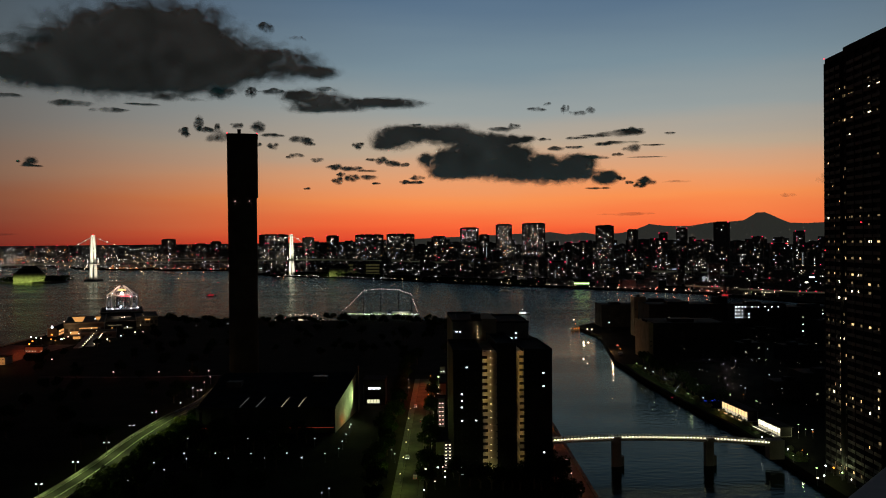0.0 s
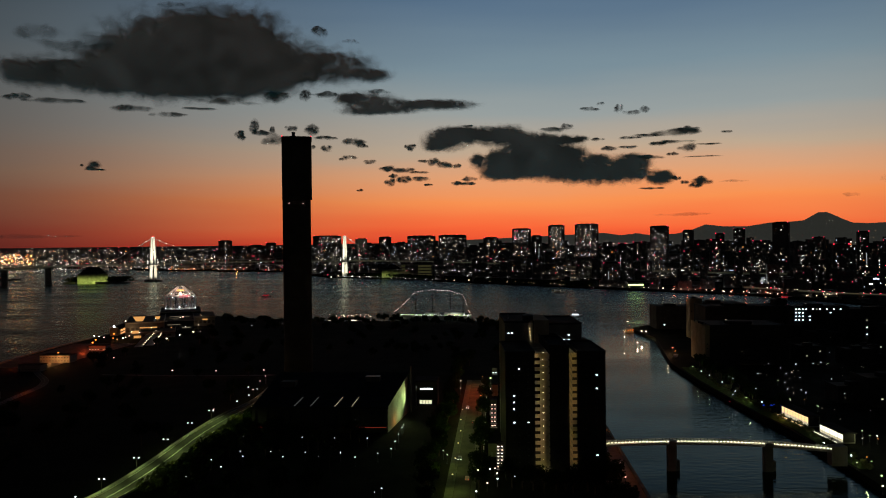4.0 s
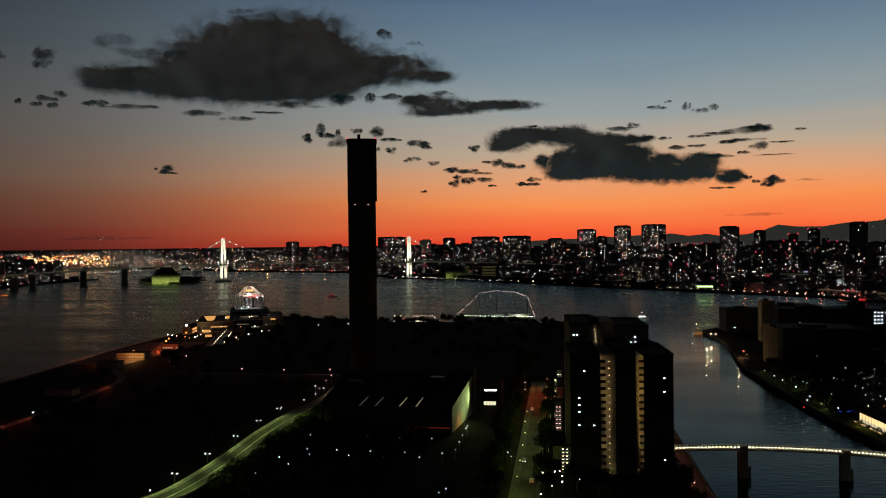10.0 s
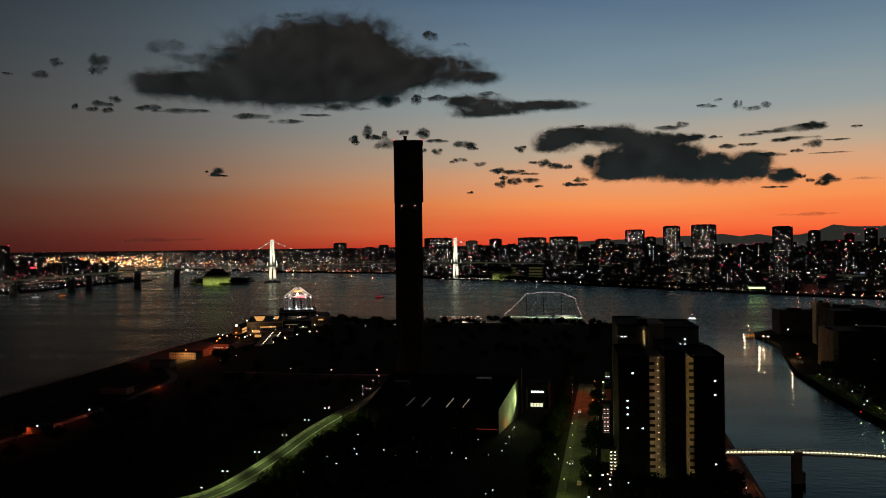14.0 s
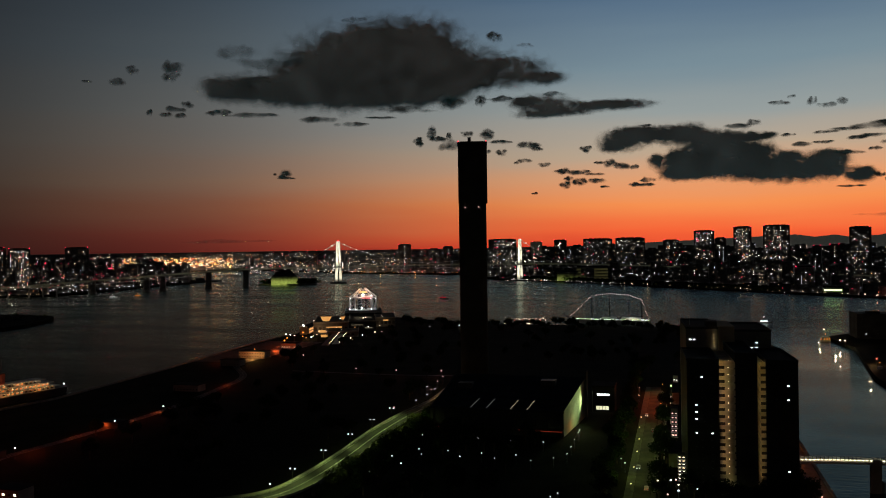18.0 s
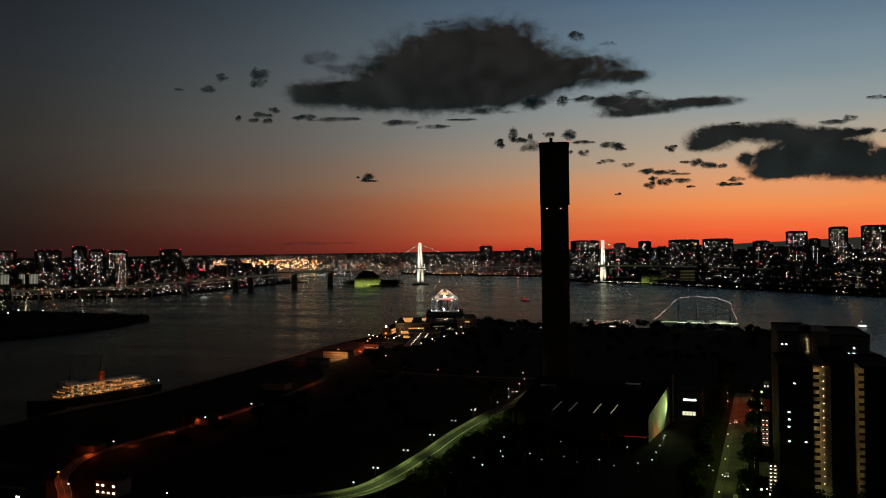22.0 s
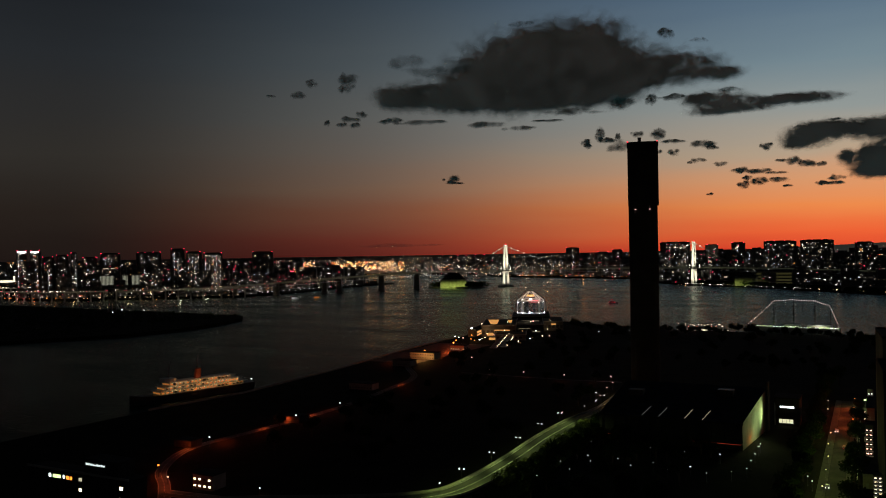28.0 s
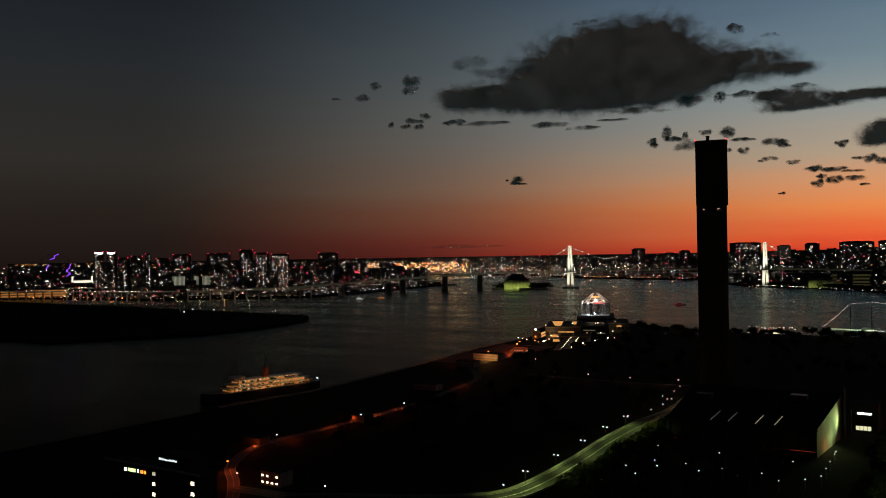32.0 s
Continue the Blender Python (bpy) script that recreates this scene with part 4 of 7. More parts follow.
def big_tower():
    t = thing("residential_tower", "very tall dark residential tower with scattered lit windows", "high-rise", (160, 343, 3))
    rng = random.Random(5)
    H, FL, n = 172.0, 3.25, 52
    part("tower_body", Shape().box(1.2, 46, -62, 0, 0, H - 2), DARK_WALL, t)
    part("roof_slab", Shape().box(.4, 46, -62, 0, H - 2, H), ROOF, t)
    part("roof_screen", Shape().box(5, 40, -58, -6, H, H + 3.5), DARK_WALL, t)
    bal = Shape().box(0, 1.2, -13.5, -.2, -.15, .15).box(0, .12, -13.5, -.2, .15, 1.15).mesh("balcony", PALE_WALL)
    bal2 = Shape().box(0, 1.2, -44, -18.5, -.15, .15).box(0, .12, -44, -18.5, .15, 1.15).mesh("balcony", PALE_WALL)
    for k in range(1, n):
        part("balcony", bal, None, t, at=(0, 0, k * FL))
        part("balcony", bal2, None, t, at=(0, 0, k * FL))
    for y in (-.1, -4.6, -9.2, -13.6, -18.4, -25, -31.5, -38, -44):
        part("column", Shape().box(-.15, 1.0, y - .35, y + .05, 0, H - 2), DARK_WALL, t)
    panes = {}
    for mat, label in ((G_CABIN_DIM, "curtained"), (G_WARM, "bright"), (G_CURTAIN, "dim"), (DARK_STEEL, "unlit")):
        for wide in (.5, .9, 1.5):
            panes[label, wide] = Shape().box(1.0, 1.16, -wide, 0, 0, 1.0 if label != "unlit" else 1.8).mesh("window_pane", mat)
    for k in range(n - 1):
        busy = rng.random() < .22
        for y in (-.5, -3, -6.0, -8, -10.6, -12.3, -15.0, -17, -20.2, -23, -26.6, -29.5, -33, -36, -39.5):
            p = (.4 if busy else .09) + (.3 if y == -10.6 and k < 20 else 0)
            r, wide = rng.random(), rng.choice((.5, .9, 1.5))
            label = "bright" if r < p * .3 else "curtained" if r < p * .65 else "dim" if r < p * 1.5 else "unlit" if r < .6 else ""
            if label:
                part("window_pane", panes[label, wide], None, t, at=(0, y - rng.uniform(0, .6), k * FL + .9))
                if label == "bright" and rng.random() < .4:
                    part("window_pane", panes[label, .5], None, t, at=(0, y - 2.1, k * FL + .9))
    for y, z in ((-.3, H), (-.6, 92), (-30, 103)):
        part("beacon", Shape().box(-.25, .15, -.25, .15, 0, .35), G_RED, t, "red warning light", at=(0, y, z))


big_tower()

# parapet of the lookout itself
PALE_PARAPET = surface("pale_painted_concrete", (0.5, 0.55, 0.56), (0.62, 0.66, 0.66), 0.8, 1.5, 20.0, 0.2)
single("parapet", Shape().prism([(1.05, 2.3), (1.9, 1.6), (3.0, 3.0), (2.2, 3.6)], 97.0, 99.2), PALE_PARAPET, "pale grey parapet corner of the lookout roof", "parapet", kind="structure")


# ---------------------------------------------------------------- suspension bridge
DECK_Z = 51.0
TL, TR = Vector((-975.5, 2281, 0)), Vector((-457, 2468, 0))
G_BRIDGE = glow("bridge_cable_lamp", (245, 245, 225), 3.0)


DECK_LAMP = sparkle("deck_lamp_light", (240, 245, 225), 3.0, 1.5, .5)


def suspension_bridge():
    t = thing("suspension_bridge", "white floodlit suspension bridge across the bay mouth", "bridge")
    ax = (TR - TL).normalized(); cr = Vector((-ax.y, ax.x, 0))
    for c in (TL, TR):
        tw = part("bridge_tower", Shape().prism([(-22, -13), (22, -13), (22, 13), (-22, 13)], -2, 5), CONCRETE, t, "white steel portal tower lit from below")
        tw.location = c; tw.rotation_euler = (0, 0, math.atan2(ax.y, ax.x) - radians(42))
        for g in (-1, 1):
            leg = Shape()
            for z0, z1, y0, y1, w in ((5, 51, 9.6, 6.8, 3.1), (51, 128, 6.8, 3.6, 2.5)):
                n = len(leg.v)
                for z, y in ((z0, y0), (z1, y1)):
                    leg.v += [(-w, g * y - w * .7, z), (w, g * y - w * .7, z), (w, g * y + w * .7, z), (-w, g * y + w * .7, z)]
                for q in ((0, 1, 5, 4), (1, 2, 6, 5), (2, 3, 7, 6), (3, 0, 4, 7), (4, 5, 6, 7)):
                    leg.f.append(tuple(n + i for i in q)); leg.m.append(0)
            part("tower_leg", leg, WHITE_STEEL, tw)
        for z, h in ((46, 4), (84, 3.5), (122, 4.5)):
            part("cross_beam", Shape().box(-2.2, 2.2, -(7.6 - .032 * z), 7.6 - .032 * z, z, z + h), WHITE_STEEL, tw)
        part("beacon", Shape().box(-1.2, 1.2, -1.2, 1.2, 128, 130), G_RED, tw)
    # main cables with lamps, hangers
    top = 125.0
    AL, AR = TL - ax * 115, TR + ax * 115

    def cable_z(u):
        if 0 <= u <= 1:
            return DECK_Z + 8 + (top - DECK_Z - 8) * (2 * u - 1) ** 2
        return top - (abs(u - .5) - .5) * 550 / 115 * (top - DECK_Z - 4)

    def along(u):
        return TL + (TR - TL) * u
    us = [(-.2 + 1.4 * i / 84) for i in range(85)]
    for g in (-1, 1):
        s, lights = Shape(), Shape()
        for u0, u1 in zip(us, us[1:]):
            p, q = along(u0) + cr * g * 10, along(u1) + cr * g * 10
            p.z, q.z = cable_z(u0), cable_z(u1)
            s.tube(p, q, .4, sides=5, caps=False)
        for u in us[::2]:
            if -.08 <= u <= .14 or .9 <= u <= 1.05:
                p = along(u) + cr * g * 10
                lights.ball((p.x, p.y, cable_z(u) + .6), 1.0, rings=3, sides=5)
        part("main_cable", s, STEEL, t)
        part("cable_lamp", lights, G_BRIDGE, t, kind="stuff")
        hg = Shape()
        for u in us[1:-1]:
            p = along(u) + cr * g * 10
            hg.tube((p.x, p.y, DECK_Z), (p.x, p.y, cable_z(u)), .22, sides=4, caps=False)
        part("hanger", hg, DARK_STEEL, t, kind="stuff")
    # deck and approach viaducts, one ribbon
    path = [(-1690, 1420, 20), (-1600, 1505, 22), (-1500, 1610, 25), (-1400, 1722, 33), (-1310, 1850, 41), (-1245, 1985, 46), (-1196, 2110, 49), (-1119, 2213, 50.5)]
    path += [tuple((along(u)) + Vector((0, 0, DECK_Z + 3 * (1 - (2 * u - 1) ** 2)))) for u in (0, .25, .5, .75, 1)]
    path += [(-345, 2508, 50), (-200, 2500, 46), (-100, 2478, 43), (0, 2436, 40), (95, 2388, 37), (180, 2325, 33), (260, 2250, 30), (330, 2175, 27), (450, 2085, 24), (700, 1900, 22)]
    deck, truss, dl = Shape(), Shape(), Shape()
    for (x0, y0, z0), (x1, y1, z1) in zip(path, path[1:]):
        a, b = Vector((x0, y0, z0)), Vector((x1, y1, z1))
        n = Vector((-(b - a).y, (b - a).x, 0)).normalized() * 11
        deck.quad(a - n, b - n, b + n, a + n).quad(a - n - Vector((0, 0, 3)), a + n - Vector((0, 0, 3)), b + n - Vector((0, 0, 3)), b - n - Vector((0, 0, 3)))
        for g in (-1, 1):
            deck.quad(a + n * g - Vector((0, 0, 3)), b + n * g - Vector((0, 0, 3)), b + n * g + Vector((0, 0, 1.1)), a + n * g + Vector((0, 0, 1.1)))
        truss.quad(a - n * .8 - Vector((0, 0, 10)), b - n * .8 - Vector((0, 0, 10)), b + n * .8 - Vector((0, 0, 10)), a + n * .8 - Vector((0, 0, 10)))
        m = int((b - a).length / 26) + 1
        for i in range(m):
            p = a.lerp(b, i / m)
            for g in (-1, 1):
                truss.tube(p + n * g * .9 - Vector((0, 0, 3)), p + n * g * .9 - Vector((0, 0, 10)), .5, sides=4, caps=False)
            q = p - n * .9
            truss.tube(q, q + Vector((0, 0, 7)), .2, sides=4, caps=False)
            dl.ball((q.x, q.y, q.z + 7), .75, i % 3 == 2, rings=3, sides=5)
            if i % 2 == 0:
                dl.ball((p.x, p.y, p.z - 6), .55, 0, rings=3, sides=5)
    part("deck", deck, CONCRETE, t)
    # added glowing strip in place of road-lamp light on the deck side
    strip = Shape()
    for (x0, y0, z0), (x1, y1, z1) in zip(path, path[1:]):
        a, b = Vector((x0, y0, z0)), Vector((x1, y1, z1))
        n = Vector(((b - a).y, -(b - a).x, 0)).normalized() * 11.3
        strip.quad(a + n, b + n, b + n + Vector((0, 0, 1.0)), a + n + Vector((0, 0, 1.0)))
    part("edge_glow", strip, glow("deck_side_glow", (215, 220, 170), .085), t, "pale glowing strip standing for the lamp-lit deck side")
    part("truss", truss, STEEL, t, kind="stuff")
    part("road_lamp", dl, [DECK_LAMP, DECK_LAMP], t, kind="stuff")
    for x, y, z in ((-1196, 2122, 46), (-1243, 2000, 43), (-1300, 1872, 38), (-1325, 1838, 37), (-1400, 1725, 30), (-1470, 1645, 24), (-200, 2497, 42), (-100, 2475, 39), (0, 2433, 36), (95, 2385, 33), (180, 2322, 29), (260, 2247, 26), (330, 2172, 23)):
        pr = Shape().box(-8, 8, -2.5, 2.5, 4, z).prism(rounded(22, 10, 4), -2, 4.5)
        part("pier", pr, CONCRETE, t, at=(x, y, 0))
    # anchorages; darker concrete shows the top that floodlight doesn't reach
    for c, w, z, lab in (((-1119, 2212), 78, 46, "concrete anchorage with greenish floodlit base"), ((-303, 2398), 60, 40, "concrete anchorage with floodlit base")):
        s = Shape().prism([(-w / 2, -18), (w / 2, -18), (w / 2, 30), (-w / 2, 30)], -1, 27)
        s.prism([(-w / 2 + 4, -16), (w / 2 - 4, -16), (w / 2 - 4, 28), (-w / 2 + 4, 28)], 27, z, 1, top=[(-w / 2 + 24, -10), (w / 2 - 24, -10), (w / 2 - 24, 20), (-w / 2 + 24, 20)])
        an = part("anchorage", s, [CONCRETE, CLADDING], t, lab, at=(*c, 0))
        an.rotation_euler = (0, 0, radians(26 if c[0] < -1000 else 7))
    for c in (TL, TR):
        for o in (-14, 14):
            p = c + ax * o - cr * 11
            fl = Shape()
            for k in range(5):
                fl.box(-1.2 + (k % 2) * 1.4, .2 + (k % 2) * 1.4, -.4, .4, 1.0 + k * 2.1, 2.2 + k * 2.1)
            part("tower_lamp_rack", fl, G_BRIDGE, t, "stack of bright floodlamps at the tower foot", at=(p.x, p.y, DECK_Z))
    for c in (TL, TR):
        d = Vector((c.x, c.y, 0)).normalized(); sd = Vector((-d.y, d.x, 0))
        f = c - d * 95
        for z, p in ((30, 26000), (100, 60000)):
            lamp("tower_floodlight", (f.x, f.y, 8), p * 36, (250, 242, 215), 2.0, 26 if z < 50 else 34, (c.x, c.y, z))
    for c, p in (((-1119, 2212), 1), ((-303, 2398), .5)):
        d = Vector((*c, 0)).normalized()
        for o in (-34, -17, 0, 17, 34):
            f = Vector((*c, 0)) - d * 33 + Vector((d.y, -d.x, 0)) * o
            lamp("anchorage_floodlight", (f.x, f.y, 4.6), 15000 * p, (205, 225, 110), 1.2, 110, (f.x + d.x * 20, f.y + d.y * 20, 4.6))


suspension_bridge()
single("islet", Shape().prism([(-1195, 2190), (-1060, 2190), (-1035, 2260), (-1100, 2300), (-1190, 2270)], -2, 4), STONE, "small dark fort islet under the bridge", "islet", kind="structure")


# ---------------------------------------------------------------- city fill behind the shore
def inside(poly, x, y):
    hit = False
    for (x0, y0), (x1, y1) in zip(poly, poly[1:] + poly[:1]):
        if (y0 > y) != (y1 > y) and x < x0 + (y - y0) * (x1 - x0) / (y1 - y0):
            hit = not hit
    return hit


def city_block(p, az, d, w, dep, h, rng, lit, store=None, mix=LIGHT_MIX):
    """One ordinary building; near ones are things, the rest join the given shapes."""
    q = radians(-az + rng.uniform(-14, 14))
    body, lights = Shape(), Shape()
    body.box(-w / 2, w / 2, -dep / 2, dep / 2, 0, h)
    if rng.random() < .6:
        x = rng.uniform(-.3, .2) * w
        body.box(x, x + w * .22, -dep * .2, dep * .2, h, h + rng.uniform(1.2, 3))
    window_grid(lights, w, dep, h, rng, lit, d, 2.5, mix, False)
    if rng.random() < .08 and h > 22:
        lights.box(-.8, .8, -.8, .8, h + .2, h + 1.8, 3)
    if rng.random() < .07:
        x, z = rng.uniform(-.4, .1) * w, h * rng.uniform(.5, .9)
        lights.quad((x, -dep / 2 - .5, z), (x + w * .3, -dep / 2 - .5, z), (x + w * .3, -dep / 2 - .5, z + 2.2), (x, -dep / 2 - .5, z + 2.2), rng.choice((0, 0, 2, 3)))
    if store is None:
        t = thing("city_building", "ordinary dark city building with a few lit windows", "building", p, math.degrees(q), "city buildings")
        part("building_wall", body, FAR_WALL, t)
        if lights.f:
            part("lit_window", lights, CITY_LIGHT, t, kind="stuff")
        return
    c, s_ = math.cos(q), math.sin(q)
    for shape, into in ((body, store[0]), (lights, store[1])):
        n = len(into.v)
        into.v += [(p.x + x * c - y * s_, p.y + x * s_ + y * c, p.z + z) for x, y, z in shape.v]
        into.f += [tuple(n + k for k in f) for f in shape.f]
        into.m += shape.m


def city_fill():
    rng = random.Random(77)
    store = (Shape(), Shape())
    near = 0
    # from the shore backwards: distance range, count, widest, heights, elevation of the highest roofs west and east
    for d0, d1, count, wide, heights, west, east, lit in (
            (1500, 2250, 620, 34, (8, 12, 16, 24, 34, 46), -1.0, -.75, .05), (2250, 2900, 620, 40, (14, 22, 32, 46, 60), -.5, -.25, .06),
            (2900, 3700, 900, 46, (14, 24, 40, 60, 76), -.25, -.05, .085), (3700, 4550, 1200, 52, (20, 40, 60, 80, 96), -.02, .2, .09)):
        for k in range(count):
            az, d = rng.uniform(-63, 33), rng.uniform(d0, d1)
            p = bearing(az, d, 3)
            if not inside(CITY, p.x, p.y) or not inside(CITY, p.x * .982, p.y * .982):
                continue
            if -57.2 < az < -54.3 and d < 4000 or -37.5 < az < -30.2 and d > 3600:
                continue
            cap = 97 + d * math.tan(radians((east if az > -9 else west) - .5 * rng.random() ** 1.5))
            h = max(6, min(cap, rng.choice(heights) * rng.uniform(.7, 1.3)))
            if az < -33 and d < 2300:
                h = min(h, 7)
            if az < -16:
                h = min(h, 97 + d * math.tan(radians(-.06 - .5 * rng.random())))
            thing_of_its_own = az > -12 and d < 2300 and near < 280
            near += thing_of_its_own
            city_block(p, az, d, rng.uniform(.45, 1) * wide, rng.uniform(14, 30), h, rng, lit * (1.0 if az > -9 else 1.3), None if thing_of_its_own else store)
    single("city_blocks", store[0], FAR_WALL, "dense dark low city blocks behind the shoreline", "city", kind="stuff")
    single("city_lights", store[1], CITY_LIGHT, "scattered lit windows and signs of the far city", "city lights", kind="stuff")


city_fill()


LAMP_CACHE = {}


def street_lamp(x, y, h, mat, r, label, group, z=3.0, arms=0):
    r *= .85
    key = (h, mat.name, r, arms)
    if key not in LAMP_CACHE:
        pole = Shape().tube((0, 0, 0), (0, 0, h), .11, .07, 6).tube((0, 0, 0), (0, 0, .5), .2, .16, 8)
        for g in ((-1, 1) if arms else ()):
            pole.tube((0, 0, h - .1), (g * arms, 0, h + .25), .06, sides=5)
        heads = Shape()
        for g in ((-arms, arms) if arms else (0,)):
            heads.ball((g, 0, h + r * .55), r, 0, .75, 5, 8)
        LAMP_CACHE[key] = (pole.mesh("pole", DARK_STEEL), heads.mesh("lamp_head", mat, True))
    t = thing("street_lamp", label, "street lamp", (x, y, z), group=group)
    part("pole", LAMP_CACHE[key][0], None, t)
    part("lamp_head", LAMP_CACHE[key][1], None, t)
    return t


def dots(name, label, centre, spread, n, mats, weights, seed, size=1.0, z=(4, 16), group="far shore lights"):
    """Street and quay lights strung over a stretch: centre bearing and distance, spread in both."""
    rng = random.Random(seed)
    s = Shape()
    for i in range(n):
        az = centre[0] + rng.uniform(-1, 1) * spread[0]
        d = centre[1] + rng.uniform(-1, 1) * spread[1]
        p = bearing(az, d, rng.uniform(*z))
        r = size * rng.uniform(.5, 1.25)
        s.ball(p, r, rng.choices(range(len(mats)), weights)[0], .6, 3, 5)
    return single(name, s, mats, label, "lights", group, "stuff")


LM = [sparkle("street_light_white", (255, 244, 232), 9.0, 2.0, .4), sparkle("street_light_warm", (255, 216, 165), 8.0, 2.0, .4), sparkle("street_light_amber", (255, 140, 62), 7.0, 2.0, .4), CITY_LIGHT[3]]
PM = [sparkle("port_white_flood", (255, 238, 205), 10.0, 1.0, 2.0), sparkle("port_warm_flood", (255, 190, 105), 9.0, 1.0, 1.5), sparkle("port_sodium_flood", (255, 112, 44), 7.0, 1.0, 1.0), G_RED]
dots("port_lights", "dense orange floodlights over a container port", (-34.2, 4560), (3.9, 90), 330, PM, (3, 7, 7, .6), 1, 3.0, (18, 70))
dots("port_lights", "bright white floodlights over a container port", (-33.6, 4540), (2.6, 60), 46, PM, (6, 6, 2, 0), 2, 4.2, (30, 66))
dots("port_lights", "orange lights of the harbour sheds behind the island", (-38.6, 3900), (2.4, 250), 60, PM, (1, 3, 7, 2), 9, 1.5, (40, 62))
dots("shore_lights", "white street lights along the island shore", (-48, 2330), (9, 130), 380, LM, (5, 4, 1.4, 2.4), 3, .95, (8, 24))
dots("shore_lights", "red and white lights of island streets", (-39.5, 2750), (5, 380), 420, LM, (5, 3, 1, 4), 10, 1.3, (8, 34))
dots("shore_lights", "warm street lights along the far waterfront", (-25, 3500), (7, 250), 520, LM, (5, 5, 1.6, 1.2), 4, 1.5, (6, 60))
dots("shore_lights", "street lights along the wooded far waterfront", (-3.5, 2420), (8, 60), 120, LM, (4, 5, 1.6, 1), 5, .8, (4, 9))
dots("shore_lights", "lights of the road belt below the towers", (4, 2550), (7, 110), 220, LM, (5, 5, .8, .6), 13, .8, (12, 30))
dots("shore_lights", "street lights and signs of the business quarter", (14, 2000), (11, 280), 300, LM, (7, 4, .8, .6), 6, .75, (5, 46))
dots("shore_lights", "bright lights of a waterfront yard", (20.6, 1620), (1.5, 55), 60, [*LM, G_GREEN], (4, 4, 1, .3, 3), 14, .8, (4, 12))
dots("shore_lights", "white and orange airport lights beyond the island", (-57.5, 2900), (3.5, 300), 150, LM, (4, 4, 4, 1), 7, 1.1, (5, 40))
dots("yard_floodlights", "row of white floodlights behind the island", (-57, 3800), (2.2, 40), 9, [G_WHITE], (1,), 15, 2.6, (62, 68))
dots("yard_floodlights", "row of amber floodlights on the airport shore", (-57, 4400), (2.6, 40), 34, [G_AMBER, G_WARM], (2, 1), 16, 2.0, (90, 96))
single("port_apron", Shape().prism([(-2890, 3800), (-2480, 3850), (-2330, 3990), (-2730, 3990)], 3, 3.4), CONCRETE, "floodlit concrete apron of the container port", "apron", kind="structure")


G_CORAL = glow("coral_quay_light", (255, 105, 80), 3.0)


def shore_row(a, b, n, mat, r, z=7.0, label="row of quay lamps at the water's edge", jitter=4, seed=0):
    rng = random.Random(seed)
    s = Shape()
    for i in range(n):
        p = Vector((*a, z)).lerp(Vector((*b, z)), (i + .5) / n) + Vector((rng.uniform(-jitter, jitter), rng.uniform(-jitter, jitter), rng.uniform(-1, 1)))
        s.ball(p, r * rng.uniform(.6, 1.2), 0, 1, 4, 6)
        s.tube((p.x, p.y, 3), p, .12, sides=4, m=1)
    return single("quay_lamps", s, [mat, DARK_STEEL], label, "lamps", "far shore lights", "stuff")


dots("horizon_lights", "countless tiny lights of the western far city", (-32, 4420), (30, 140), 1700, LM, (5, 5, 1.6, 1.2), 22, 1.6, (20, 88))
dots("horizon_lights", "countless tiny lights of the far city", (-5, 4450), (36, 140), 1800, LM, (6, 5, 1, 1.4), 21, 1.25, (18, 98))
CORAL = [(365, 1700), (381, 1655), (401, 1631), (416, 1589), (438, 1548), (458, 1527), (480, 1489), (501, 1469)]
for k, (x, y) in enumerate(CORAL):
    street_lamp(x, y, 4.5, G_CORAL, 1.25 if k > 1 else .9, "coral red lamp on the far quay", "far quay lamps")
    lamp("far_quay_glow", (x - 2.5, y - 5.5, 7), 1500, (255, 110, 85), 1.0)
shore_row((300, 1700), (560, 1390), 26, G_WARM, .8, 6, jitter=9, seed=2)
shore_row((-125, 2155), (300, 1700), 44, LM[1], .8, 6, jitter=14, seed=3)
shore_row((-480, 2474), (-125, 2160), 34, LM[0], .8, 5, jitter=12, seed=4)
shore_row((-1480, 3350), (-807, 3050), 30, LM[2], 1.3, 8, jitter=14, seed=5)
shore_row((-1760, 1376), (-1425, 1632), 40, LM[1], .9, 6, jitter=9, seed=6)
shore_row((-2300, 1312), (-1765, 1376), 26, LM[2], 1.3, 6, seed=7)
shore_row((-212, 1030), (-150, 1027), 18, G_WARM, .42, 10, "lamps on the quay before the patrol boats", 3, 11)
shore_row((-205, 1028), (-160, 1026), 7, G_CORAL, .45, 8, "red lamps on the quay before the patrol boats", 3, 12)
shore_row((-1425, 1640), (-1490, 2225), 22, G_WHITE, .8, 8, seed=8)
# shore lamps strong enough to streak across the water
for x, y, rgb in ((-2040, 1362, (255, 120, 60)), (-1960, 1366, (255, 170, 110)), (-1880, 1364, (255, 120, 70)), (-1800, 1362, (255, 200, 140)), (-1745, 1372, (255, 210, 150)), (-1680, 1420, (240, 235, 170)), (-1640, 1450, (250, 230, 180)),
                  (-1590, 1488, (255, 170, 100)), (-1540, 1526, (240, 240, 200)), (-1490, 1566, (240, 235, 210)), (-1300, 3255, (255, 190, 130)), (-1180, 3200, (255, 170, 100)), (-1000, 3118, (255, 150, 80)), (-900, 3075, (255, 130, 90))):
    lamp("shore_lamp_glow", (x, y - 3, 8), 2200 if y < 2000 else 5000, rgb, 1.2)


